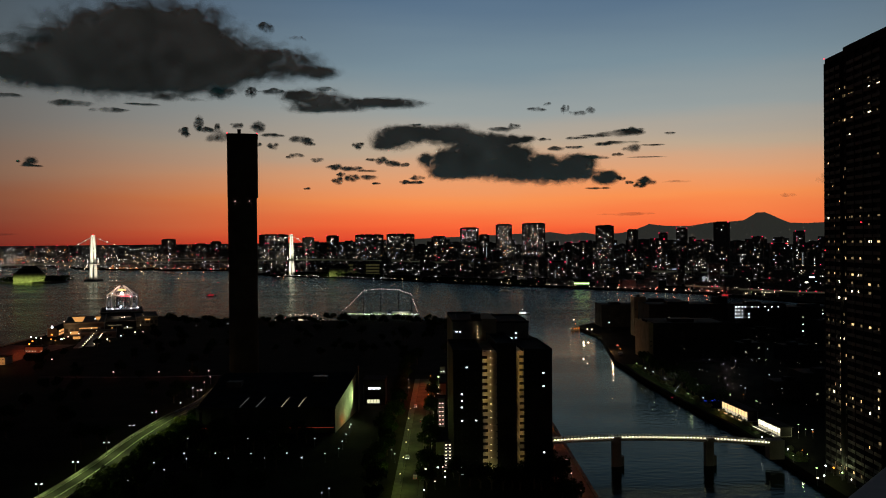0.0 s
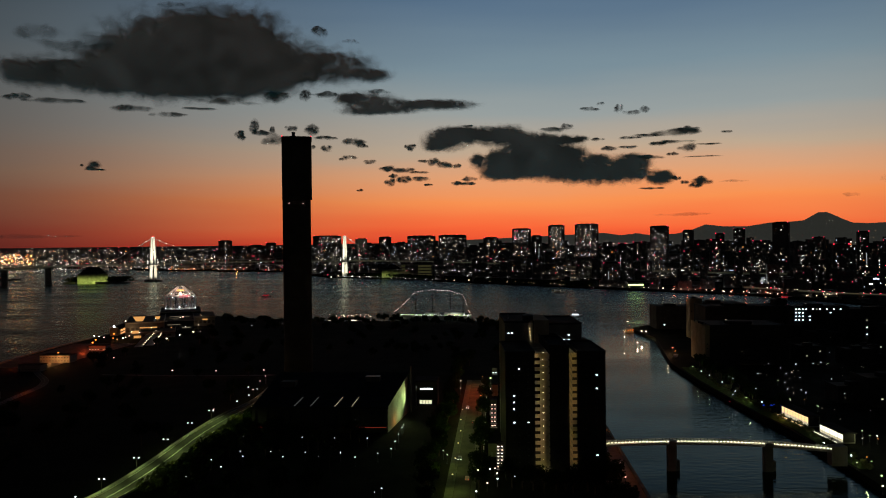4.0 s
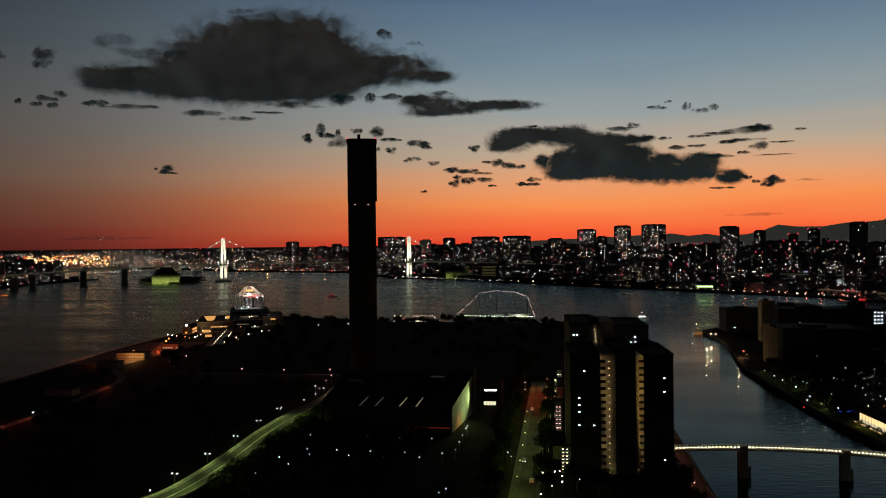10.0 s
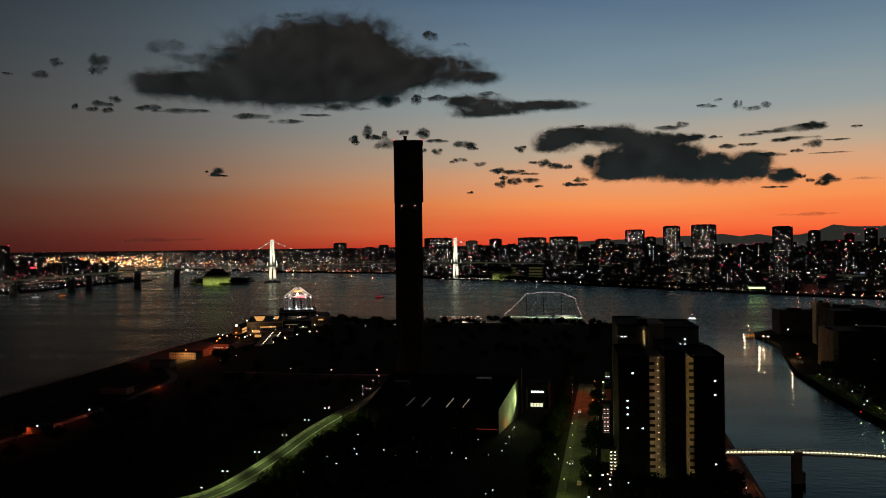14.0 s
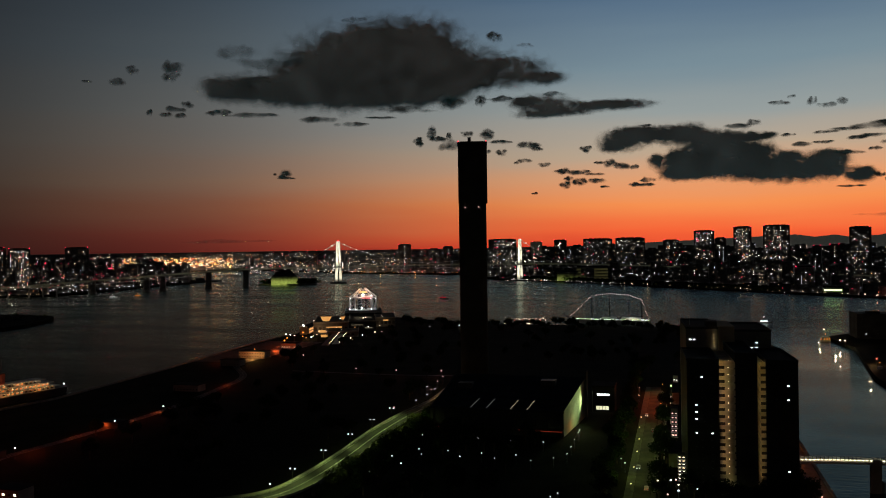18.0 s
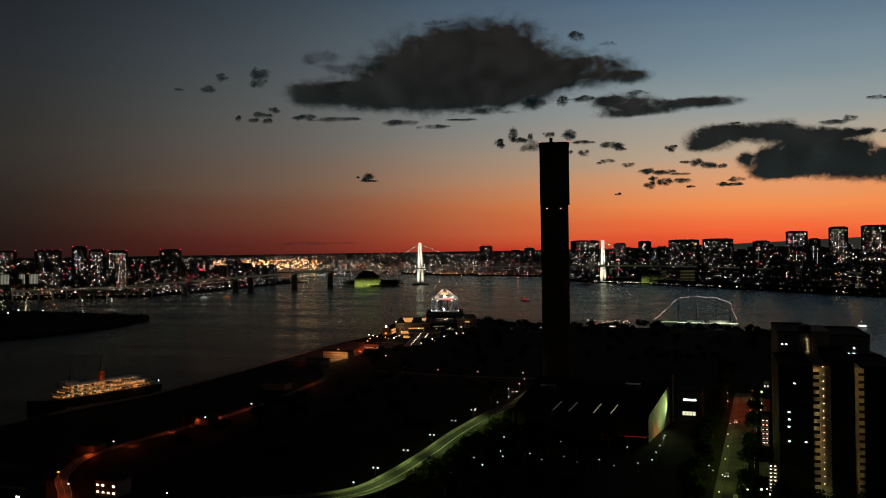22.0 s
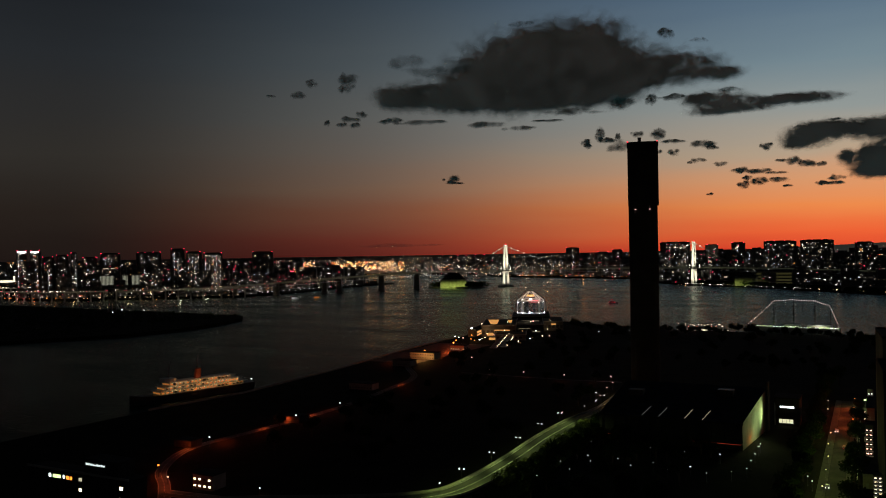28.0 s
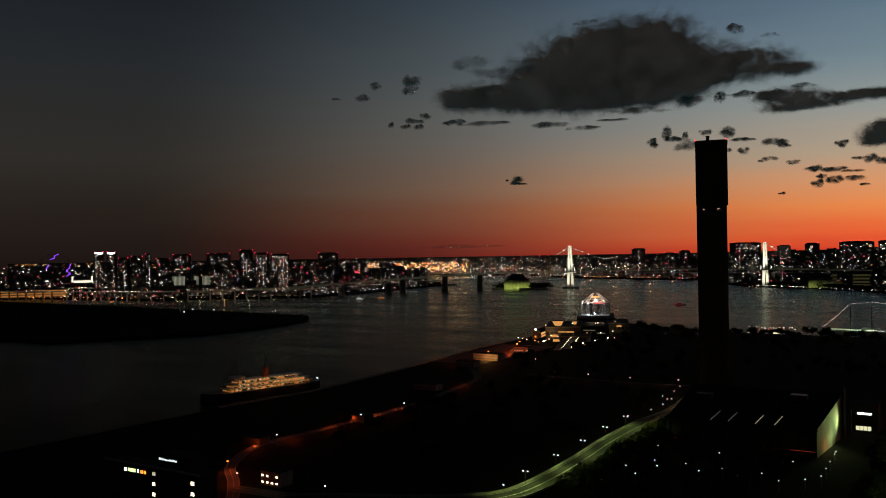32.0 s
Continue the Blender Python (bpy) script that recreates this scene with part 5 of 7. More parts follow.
def lit_hall(name, label, az, d, w, h, z0, mat, rows, seed, dark=FAR_WALL):
    """Lower waterfront building with glowing bands for lit storeys, a lit wall or lit ramps."""
    t = thing(name, label, "waterfront building", bearing(az, d, 3), -az)
    part("hall_wall", Shape().box(-w / 2, w / 2, 0, 22, 0, h + 2), dark, t)
    part("roof_edge", Shape().box(-w / 2 - 1, w / 2 + 1, -1.2, 23, h + 2, h + 3), DARK_WALL, t)
    for r in range(rows):
        z = z0 + r * (h - z0) / rows
        part("glow_band", Shape().box(-w / 2 + 1, w / 2 - 1, -.4, -.1, z, z + (h - z0) / rows * .55), mat, t)
    return t


def exhibition_hall():
    t = lit_hall("exhibition_hall", "white brightly lit exhibition hall with two end towers", -55.77, 3900, 84, 27, 10, G_HALL, 1, 1)
    for x in (-39, 39):
        part("end_tower", Shape().box(x - 5, x + 5, -2, 10, 0, 40), FAR_WALL, t)
        part("end_tower_light", Shape().box(x - 3.6, x + 3.6, -2.4, -2.1, 12, 37), G_HALL, t, "tall lit tower front")


G_HALL = glow("hall_front_light", (250, 240, 215), 1.3, .4)
exhibition_hall()
lit_hall("shopping_mall", "long orange lit shopping mall by the water", -58.5, 2560, 170, 24, 4, glow("mall_light", (255, 170, 90), .35), 3, 2)
def apartment_row(az, w, d=2415):
    t = thing("apartment_row", "pale apartment row with lit vertical stair bays", "apartment block", bearing(az, d, 3), -az, "apartment rows")
    part("row_wall", Shape().box(-w / 2, w / 2, 0, 16, 0, 56), FAR_WALL, t)
    for k in range(int(w / 3.4)):
        x = -w / 2 + 1.7 + k * 3.4
        part("stair_bay", Shape().box(x - .8, x + .8, -.3, -.05, 29, 54), G_BAY, t, "pale lit stair bay")


G_BAY = sparkle("stair_bay_light", (225, 225, 200), .5, 1.0, .12)
for az, w in ((-49.87, 35), (-48.77, 14), (-48.13, 21)):
    apartment_row(az, w)
lit_hall("billboard_building", "waterfront block with a tall bright white sign", 17.7, 1640, 7, 26, 6, G_WHITE, 1, 5)
lamp("sign_glow", (*bearing(17.7, 1632).xy, 16), 26000, (235, 245, 255), 2.2)
lit_hall("riverside_restaurant", "dark waterfront block with a green lit floor", 9.6, 1800, 34, 9, 3, G_GREEN, 1, 6)
lit_hall("ferry_terminal", "low lit terminal hall by the water", 22.5, 1560, 70, 8, 3, G_WARM, 1, 7)
# floodlight on this wall and lamp light on the ramps are glowing bands
lit_hall("warehouse", "long low warehouse with an olive floodlit front", -7.31, 2400, 54, 19, 2, glow("olive_wall_glow", (165, 175, 85), .14), 1, 8)
lit_hall("interchange_ramp", "stacked waterfront road ramps lit yellowish", -5.53, 2420, 92, 38, 3, glow("ramp_side_glow", (200, 190, 120), .05), 4, 9)


def shore_highway(pts, z, label, red_from, seed):
    """Raised waterfront highway: deck, columns, glowing strip for the lamp-lit parapet, and traffic lights."""
    rng = random.Random(seed)
    t = thing("waterfront_highway", label, "highway")
    dk, col, line, cars = Shape(), Shape(), Shape(), Shape()
    for (x0, y0), (x1, y1) in zip(pts, pts[1:]):
        a, b = Vector((x0, y0, z)), Vector((x1, y1, z))
        n = Vector(((b - a).y, -(b - a).x, 0)).normalized() * 9
        U = Vector((0, 0, 1))
        dk.quad(a - n, a + n, b + n, b - n).quad(a + n - U * 2, b + n - U * 2, b + n + U, a + n + U).quad(b - n - U * 2, a - n - U * 2, a - n + U, b - n + U)
        # glowing face stands for lamp light on the parapet
        line.quad(a + n * 1.02 - U * .5, b + n * 1.02 - U * .5, b + n * 1.02 + U * 1.2, a + n * 1.02 + U * 1.2)
        L = (b - a).length
        for i in range(int(L / 30)):
            p = a.lerp(b, i * 30 / L)
            col.box(p.x - 1.5, p.x + 1.5, p.y - 1.5, p.y + 1.5, -2, z - 2)
        for i in range(int(L / 9)):
            p = a.lerp(b, rng.random()) + n * rng.uniform(-.8, .8)
            cars.ball((p.x, p.y, z + 1.0), rng.uniform(.5, 1.1), 1 if rng.random() < red_from else 0, rings=3, sides=5)
    part("deck", dk, CONCRETE, t)
    part("column", col, CONCRETE, t, kind="stuff")
    part("edge_glow", line, glow("highway_side_glow", (225, 215, 170), .07), t)
    part("traffic_light", cars, [LM[0], LM[3]], t, kind="stuff")


shore_highway([(-3200, 1240), (-2300, 1262), (-2016, 1325), (-1761, 1322), (-1592, 1440), (-1440, 1560), (-1390, 1640)], 24, "raised waterfront highway with dense traffic lights", .4, 1)
shore_highway([(-2900, 1650), (-2200, 1680), (-1800, 1760), (-1560, 1900)], 16, "second raised highway behind the island shore", .25, 2)
shore_highway([(470, 1560), (560, 1370), (700, 1240), (1000, 1100)], 13, "lit elevated road by the far quay", .6, 3)


def ferris_wheel():
    p = bearing(-57.34, 3600, 3)
    t = thing("ferris_wheel", "distant ferris wheel outlined in violet light", "ferris wheel", p, 57)
    s, sp = Shape(), Shape()
    R, C = 62.0, 72.0
    for i in range(40):
        a, b = 2 * math.pi * i / 40, 2 * math.pi * (i + 1) / 40
        s.tube((R * math.cos(a), 0, C + R * math.sin(a)), (R * math.cos(b), 0, C + R * math.sin(b)), .7, sides=4, caps=False)
        if i % 4 == 0:
            sp.tube((0, 0, C), (R * math.cos(a), 0, C + R * math.sin(a)), .4, sides=4, caps=False)
    part("rim", s, DARK_STEEL, t)
    part("spokes", sp, DARK_STEEL, t)
    # only jagged stretches of the rim lamps are lit
    for pts in (((-19, 112), (-1, 116), (-1, 127), (15, 133)), ((56, 93), (52, 75), (40, 66), (56, 53), (40, 44)), ((-23, 90), (-33, 72))):
        lights = Shape()
        for (x0, z0), (x1, z1) in zip(pts, pts[1:]):
            lights.tube((x0, -1, z0), (x1, -1, z1), 1.2, sides=5)
        part("rim_lights", lights, G_PURPLE, t, "violet light tubes on the wheel", kind="stuff")
    for g in (-1, 1):
        part("leg", Shape().tube((g * 22, 6, 0), (0, 2, C), 1.4, 1.0), DARK_STEEL, t)


ferris_wheel()


# ---------------------------------------------------------------- passenger ship terminal
def glass_mat():
    m, nt, p = new_mat("frosted_lit_glass")
    p.inputs["Base Color"].default_value = (0.85, 0.88, 0.9, 1)
    p.inputs["Roughness"].default_value = 0.1
    p.inputs["Transmission Weight"].default_value = 1.0
    p.inputs["IOR"].default_value = 1.05
    tl = nt.nodes.new("ShaderNodeBsdfTranslucent"); tl.inputs["Color"].default_value = (0.8, 0.84, 0.86, 1)
    ms = nt.nodes.new("ShaderNodeMixShader"); ms.inputs[0].default_value = 0.1
    nt.links.new(p.outputs[0], ms.inputs[1]); nt.links.new(tl.outputs[0], ms.inputs[2]); nt.links.new(ms.outputs[0], nt.nodes["Material Output"].inputs["Surface"])
    n = nt.nodes.new("ShaderNodeTexNoise"); n.inputs["Scale"].default_value = 0.4
    b = nt.nodes.new("ShaderNodeBump"); b.inputs["Strength"].default_value = 0.15
    nt.links.new(n.outputs["Fac"], b.inputs["Height"]); nt.links.new(b.outputs[0], p.inputs["Normal"])
    return m


GLASS = glass_mat()
G_LANTERN = glow("lantern_floodlight", (240, 242, 250), 90.0, .2)
G_LANTERN.cycles.emission_sampling = "FRONT"
G_SOFT = glow("soft_interior_light", (225, 205, 165), .22, .3)
G_BAY_AMBER = glow("gallery_bay_light", (255, 178, 110), 1.3, .5)
G_CANOPY = glow("lit_canopy_ceiling", (240, 170, 95), .8, .2)


TERRACE_LAMPS = [(-392, 920, 17.2), (-389, 921, 15.8), (-377, 980, 12), (-372, 982, 11.4), (-366, 995, 14.9), (-365, 995, 13.7), (-365, 990, 8.6), (-359, 992, 12.7), (-359, 992, 9.6), (-337, 860, 6), (-335, 848, 6),
                 (-336, 890, 5), (-329, 894, 5), (-375, 927, 7.6), (-374, 922, 6.6), (-373, 917, 5.6), (-381, 968, 14), (-380, 973, 14.4), (-378, 877, 11.2), (-378, 795, 7.9), (-377, 806, 7.6), (-377, 812, 8), (-376, 818, 8.7),
                 (-340, 826, 5), (-332, 812, 5), (-402, 899, 18), (-414, 892, 17)]


def terminal():
    t = thing("ship_terminal", "passenger ship terminal with a lit glass lantern roof", "terminal building", (-423.5, 1077, 3), 21.5)
    # flat-roofed masses stepping down to the plaza
    for n, x0, x1, y0, y1, h, m in (("rear_hall", -25, 25, -57, 32, 13.4, CLADDING), ("middle_hall", -18, 15, -158, -57, 10.8, CLADDING), ("west_hall", -58, -18, -199, -100, 13.2, GREY_WALL),
                                    ("east_hall", 15, 40, -120, -40, 11.2, GREY_WALL), ("front_hall", -40, -6, -235, -199, 6.4, GREY_WALL)):
        hall = part(n, Shape().box(x0, x1, y0, y1, 0, h), m, t)
        part("cornice", Shape().box(x0 - .5, x1 + .5, y0 - .5, y0 + .3, h - .5, h + .7).box(x0 - .5, x0 + .3, y0 + .3, y1, h - .5, h + .7).box(x1 - .3, x1 + .5, y0 + .3, y1, h - .5, h + .7), CONCRETE, hall)
        for k in range(int((x1 - x0) / 5)):
            part("bay_window", Shape().box(x0 + 1.2 + k * 5, x0 + 4.4 + k * 5, y0 - .1, y0 - .02, h * .3, h * .62), DARK_STEEL, hall)
    part("drum", Shape().prism([(x, y - 2) for x, y in rounded(46, 44, 4)], 0, 13.3), CLADDING, t)
    for x, y, w, z, h in ((-43.5, -196, 13, 15, 5.4), (-24.5, -192, 5.6, 16.2, 3.4)):
        b = part("roof_canopy", Shape().prism([(x - w * .28, y), (x + w * .28, y), (x + w * .28, y + 5), (x - w * .28, y + 5)], z, z + h, top=[(x - w / 2, y - 2), (x + w / 2, y - 2), (x + w / 2, y + 7), (x - w / 2, y + 7)]), G_CANOPY, t, "flared canopy lit amber from inside")
        part("canopy_post", Shape().box(x - .8, x + .8, y + 1, y + 4, 13.2, z), CONCRETE, b)
        part("canopy_rim", Shape().box(x - w / 2 - .3, x + w / 2 + .3, y - 2.3, y + 7.3, z + h, z + h + .5), DARK_WALL, b)
    part("lit_eaves", Shape().box(-12, 10, -110.6, -110.2, 11.7, 12.0), G_SOFT, t, "thin white strip of eaves light")
    part("lit_eaves", Shape().box(-6, 10, -110.6, -110.2, 10.9, 11.1), G_SOFT, t)
    # lantern: eight-sided cage
    W, C = 18.5, 7.5
    oct_ = [(W, -W + C), (W, W - C), (W - C, W), (-W + C, W), (-W, W - C), (-W, -W + C), (-W + C, -W), (W - C, -W)]
    z0, z1, z2 = 13.2, 31.0, 43.5
    cage = part("lantern", Shape().prism(oct_, z0 - .3, z0 + .4), WHITE_STEEL, t, "glass lantern glowing white inside")
    tip = [(x * .16, y * .16) for x, y in oct_]
    for i in range(8):
        (x0, y0), (x1, y1) = oct_[i], oct_[(i + 1) % 8]
        part("post", Shape().tube((x0, y0, z0), (x0, y0, z1), .55, sides=6), WHITE_STEEL, cage)
        part("rafter", Shape().tube((x0, y0, z1), (*tip[i], z2), .6, sides=6), WHITE_STEEL, cage)
        part("eaves_bar", Shape().tube((x0, y0, z1), (x1, y1, z1), .55, sides=6), WHITE_STEEL, cage)
        for a, b in ((z0 + .4, z0 + 9), (z0 + 9.3, z1 - .3)):
            part("glass_pane", Shape().quad((x0, y0, a), (x1, y1, a), (x1, y1, b), (x0, y0, b)), GLASS, cage)
        (u0, v0), (u1, v1) = tip[i], tip[(i + 1) % 8]
        part("roof_pane", Shape().quad((x0, y0, z1 + .2), (x1, y1, z1 + .2), (u1, v1, z2), (u0, v0, z2)), GLASS, cage)
        part("lantern_lamp", Shape().ball((x0 * .93, y0 * .93, z1 - 1.2), .24, rings=3, sides=6), G_LANTERN, cage)
        part("lantern_lamp", Shape().ball((x0 * 1.03, y0 * 1.03, z0 + 1.6), .24, rings=3, sides=6), G_LANTERN, cage)
    part("core", Shape().tube((-5, 0, z0), (-5, 0, z1 + 2), 2.6, sides=12).tube((4, 3, z0), (4, 3, z1 + 1), 1.6, sides=12), DARK_WALL, cage)
    part("upper_gallery", Shape().prism([(x * .7, y * .7) for x, y in oct_], z1 - 1.0, z1 - .4), WHITE_STEEL, cage)
    part("pink_light_band", Shape().box(-2, 12, -13.4, -13.1, z1 - 1.6, z1 + .8), glow("pink_band", (255, 110, 120), 1.4), cage)
    part("warm_light_band", Shape().box(-5, 5, -7, -6.8, z1 + 6, z1 + 8.5), glow("warm_band", (255, 190, 110), 1.6), cage)
    lamp("lantern_top_glow", (-423.5, 1077, 36.6), 16000, (255, 205, 180), .5)
    lamp("lantern_floor_glow", (-421, 1066, 19.5), 2200, (235, 240, 250), .5)
    # lamps on roofs, terraces and in doorways
    for x, y, z, w, h, m in ((-44, -235.2, .6, 7, 2.6, G_CANOPY), (-30, -235.2, .6, 12, 1.2, G_SOFT), (-34, -199.2, 7.4, 18, 1.2, G_CANOPY), (-48, -199.2, 2, 8, 3, G_CANOPY), (28, -120.2, 7.2, 6, 1.6, G_CANOPY), (6, -158.2, 2, 9, 1.2, G_SOFT), (-8, -158.2, 6, 14, .6, G_SOFT)):
        part("lit_opening", Shape().box(x - w / 2, x + w / 2, y - .3, y, z, z + h), m, t)
    inv = Matrix.Translation((-423.5, 1077, 3)) @ Matrix.Rotation(radians(21.5), 4, "Z")
    inv.invert()
    for k, (x, y, z) in enumerate(TERRACE_LAMPS):
        p = inv @ Vector((x, y, z))
        part("terrace_lamp", Shape().ball(p, (.45, .6, .75)[k % 3], rings=4, sides=7), (G_WHITE, G_WARM, G_PINK, G_WARM, G_CANOPY)[k % 5], t)
        part("lamp_bracket", Shape().tube((p.x, p.y, p.z - 2.2), (p.x, p.y, p.z - .3), .1, sides=5), DARK_STEEL, t)
    # outside stairs with lamp rows
    for (xa, ya), (xb, yb), za, zb in (((-346, 772), (-373, 870), 4, 9), ((-340, 784), (-363, 862), 4, 8)):
        s = thing("outdoor_stair", "broad outdoor stair edged by small lamps", "stair", (xa, ya, 3))
        a, b = Vector((0, 0, 0)), Vector((xb - xa, yb - ya, zb - za))
        n = Vector((-b.y, b.x, 0)).normalized() * 4
        sh = Shape()
        for k in range(24):
            p, q = b * (k / 24), b * ((k + 1) / 24)
            sh.quad((p - n).xy.to_3d() + Vector((0, 0, q.z)), (q - n).xy.to_3d() + Vector((0, 0, q.z)), (q + n).xy.to_3d() + Vector((0, 0, q.z)), (p + n).xy.to_3d() + Vector((0, 0, q.z)))
            sh.quad((p - n).xy.to_3d() + Vector((0, 0, p.z)), (p - n).xy.to_3d() + Vector((0, 0, q.z)), (p + n).xy.to_3d() + Vector((0, 0, q.z)), (p + n).xy.to_3d() + Vector((0, 0, p.z)))
        part("steps", sh, CONCRETE, s)
        for k in range(10):
            p = b * ((k + .5) / 10) - n
            part("step_lamp", Shape().ball((p.x, p.y, p.z + 1.6), .5, rings=3, sides=6), G_WARM, s)
            part("lamp_post", Shape().tube((p.x, p.y, p.z - .2), (p.x, p.y, p.z + 1.4), .08, sides=5), DARK_STEEL, s)
    # long boarding gallery on the quay
    g = thing("boarding_gallery", "low gallery lit orange along the quay", "gallery", (-425, 908, 3), 12)
    part("gallery_wall", Shape().box(-5, 5, -34, 34, 0, 7), TAN_WALL, g)
    part("gallery_roof", Shape().box(-5.8, 5.8, -35, 35, 7, 7.8), ROOF, g)
    for k in range(12):
        part("lit_bay", Shape().box(5.05, 5.25, -31 + k * 5.2, -27.4 + k * 5.2, 3.9, 5.8), G_BAY_AMBER, g)
        part("lit_bay", Shape().box(5.05, 5.25, -31 + k * 5.2, -27.4 + k * 5.2, 1.0, 2.4), G_BAY_AMBER, g)
    part("corner_lantern", Shape().box(-4, 4, -41, -36, 0, 9), TAN_WALL, g)
    part("lantern_lamp", Shape().ball((0, -38.5, 10.4), 1.3, rings=4, sides=8), G_WHITE, g)
    for x, y, m, r in ((-410, 812, G_WHITE, .9), (-402, 806, G_WHITE, .8), (-394, 800, G_PINK, .8), (-381, 793, G_AMBER, .8), (-398, 830, G_AMBER, 1.2), (-388, 850, G_WARM, .7), (-376, 842, G_PINK, .6), (-366, 992, G_AMBER, .9), (-374, 1034, G_AMBER, 1.0), (-350, 905, G_WHITE, .7), (-343, 925, G_WARM, .7)):
        street_lamp(x, y, 6, m, r, "short lamp post in front of the terminal", "terminal lamps")
    lamp("terminal_plaza_glow", (-392, 828, 9), 2400, (255, 160, 90), 1.0)
    lamp("terminal_front_glow", (-386, 862, 9), 1300, (255, 205, 150), 1.0)
    lamp("terminal_wall_glow", (-397, 868, 12), 700, (255, 200, 140), 1.0)
    lamp("terminal_wall_glow", (-384, 962, 17), 1200, (245, 225, 190), 1.0)
    lamp("terminal_wall_glow", (-356, 958, 9), 900, (255, 210, 160), 1.0)


PLAZA_LAMPS = [(152, 334), (150, 323), (146, 320), (159, 334), (159, 327), (157, 337), (172, 492), (181, 494), (181, 473), (153, 364), (151, 354), (159, 363), (158, 356), (162, 319), (172, 397), (179, 397), (178, 403)]
terminal()
for (x, y) in PARK_LAMPS:
    street_lamp(x, y, 4, G_WHITE, .26, "small white globe lamp on a park path", "park lamps")
for (x, y) in WEST_LAMPS:
    street_lamp(x, y, 4, G_WHITE if y < 560 or y > 700 else G_PINK, .3 if y < 560 else .6, "white globe lamp among dark trees", "park lamps")
for i, (x, y) in enumerate(JUNCTION_LAMPS):
    street_lamp(x, y, 5, G_WHITE if i % 3 else G_PINK, .4, "white street lamp at the road junction", "junction lamps")
for i, (x, y) in enumerate(ROAD_LAMPS):
    street_lamp(x if i < 9 else -9.6, y, 4, G_WARM if i < 9 else G_AMBER, .32, "street lamp beside the straight road", "road lamps")
for i, (x, y) in enumerate(YARD_LAMPS):
    street_lamp(x, y, 3, (G_WHITE, G_PINK, G_WARM)[i % 3], .42, "low lamp in the yard beside the road", "yard lamps")
for i, (x, y) in enumerate(QUAY_LAMPS):
    street_lamp(x, y, 3.5, G_WHITE if i % 3 else G_GREEN, .38, "globe lamp on the canal promenade", "quay lamps")
for i, (x, y) in enumerate(PLAZA_LAMPS):
    street_lamp(x, y, 3, (G_GREEN, G_WHITE, G_WARM, G_AMBER)[i % 4], .5 if i < 6 else .3, "globe lamp around the plaza by the footbridge", "plaza lamps")
for i in (1, 4, 11, 14):
    lamp("plaza_glow", (*PLAZA_LAMPS[i], 9), 700, (228, 235, 165), .3)
for (x, y) in CANAL_LAMPS:
    street_lamp(x, y, 3, G_PINK, .45, "globe lamp on the canal bank path", "canal lamps")



# ---------------------------------------------------------------- sailing ship
G_BULB = glow("festoon_bulb_light", (255, 225, 215), 3.4, .5)


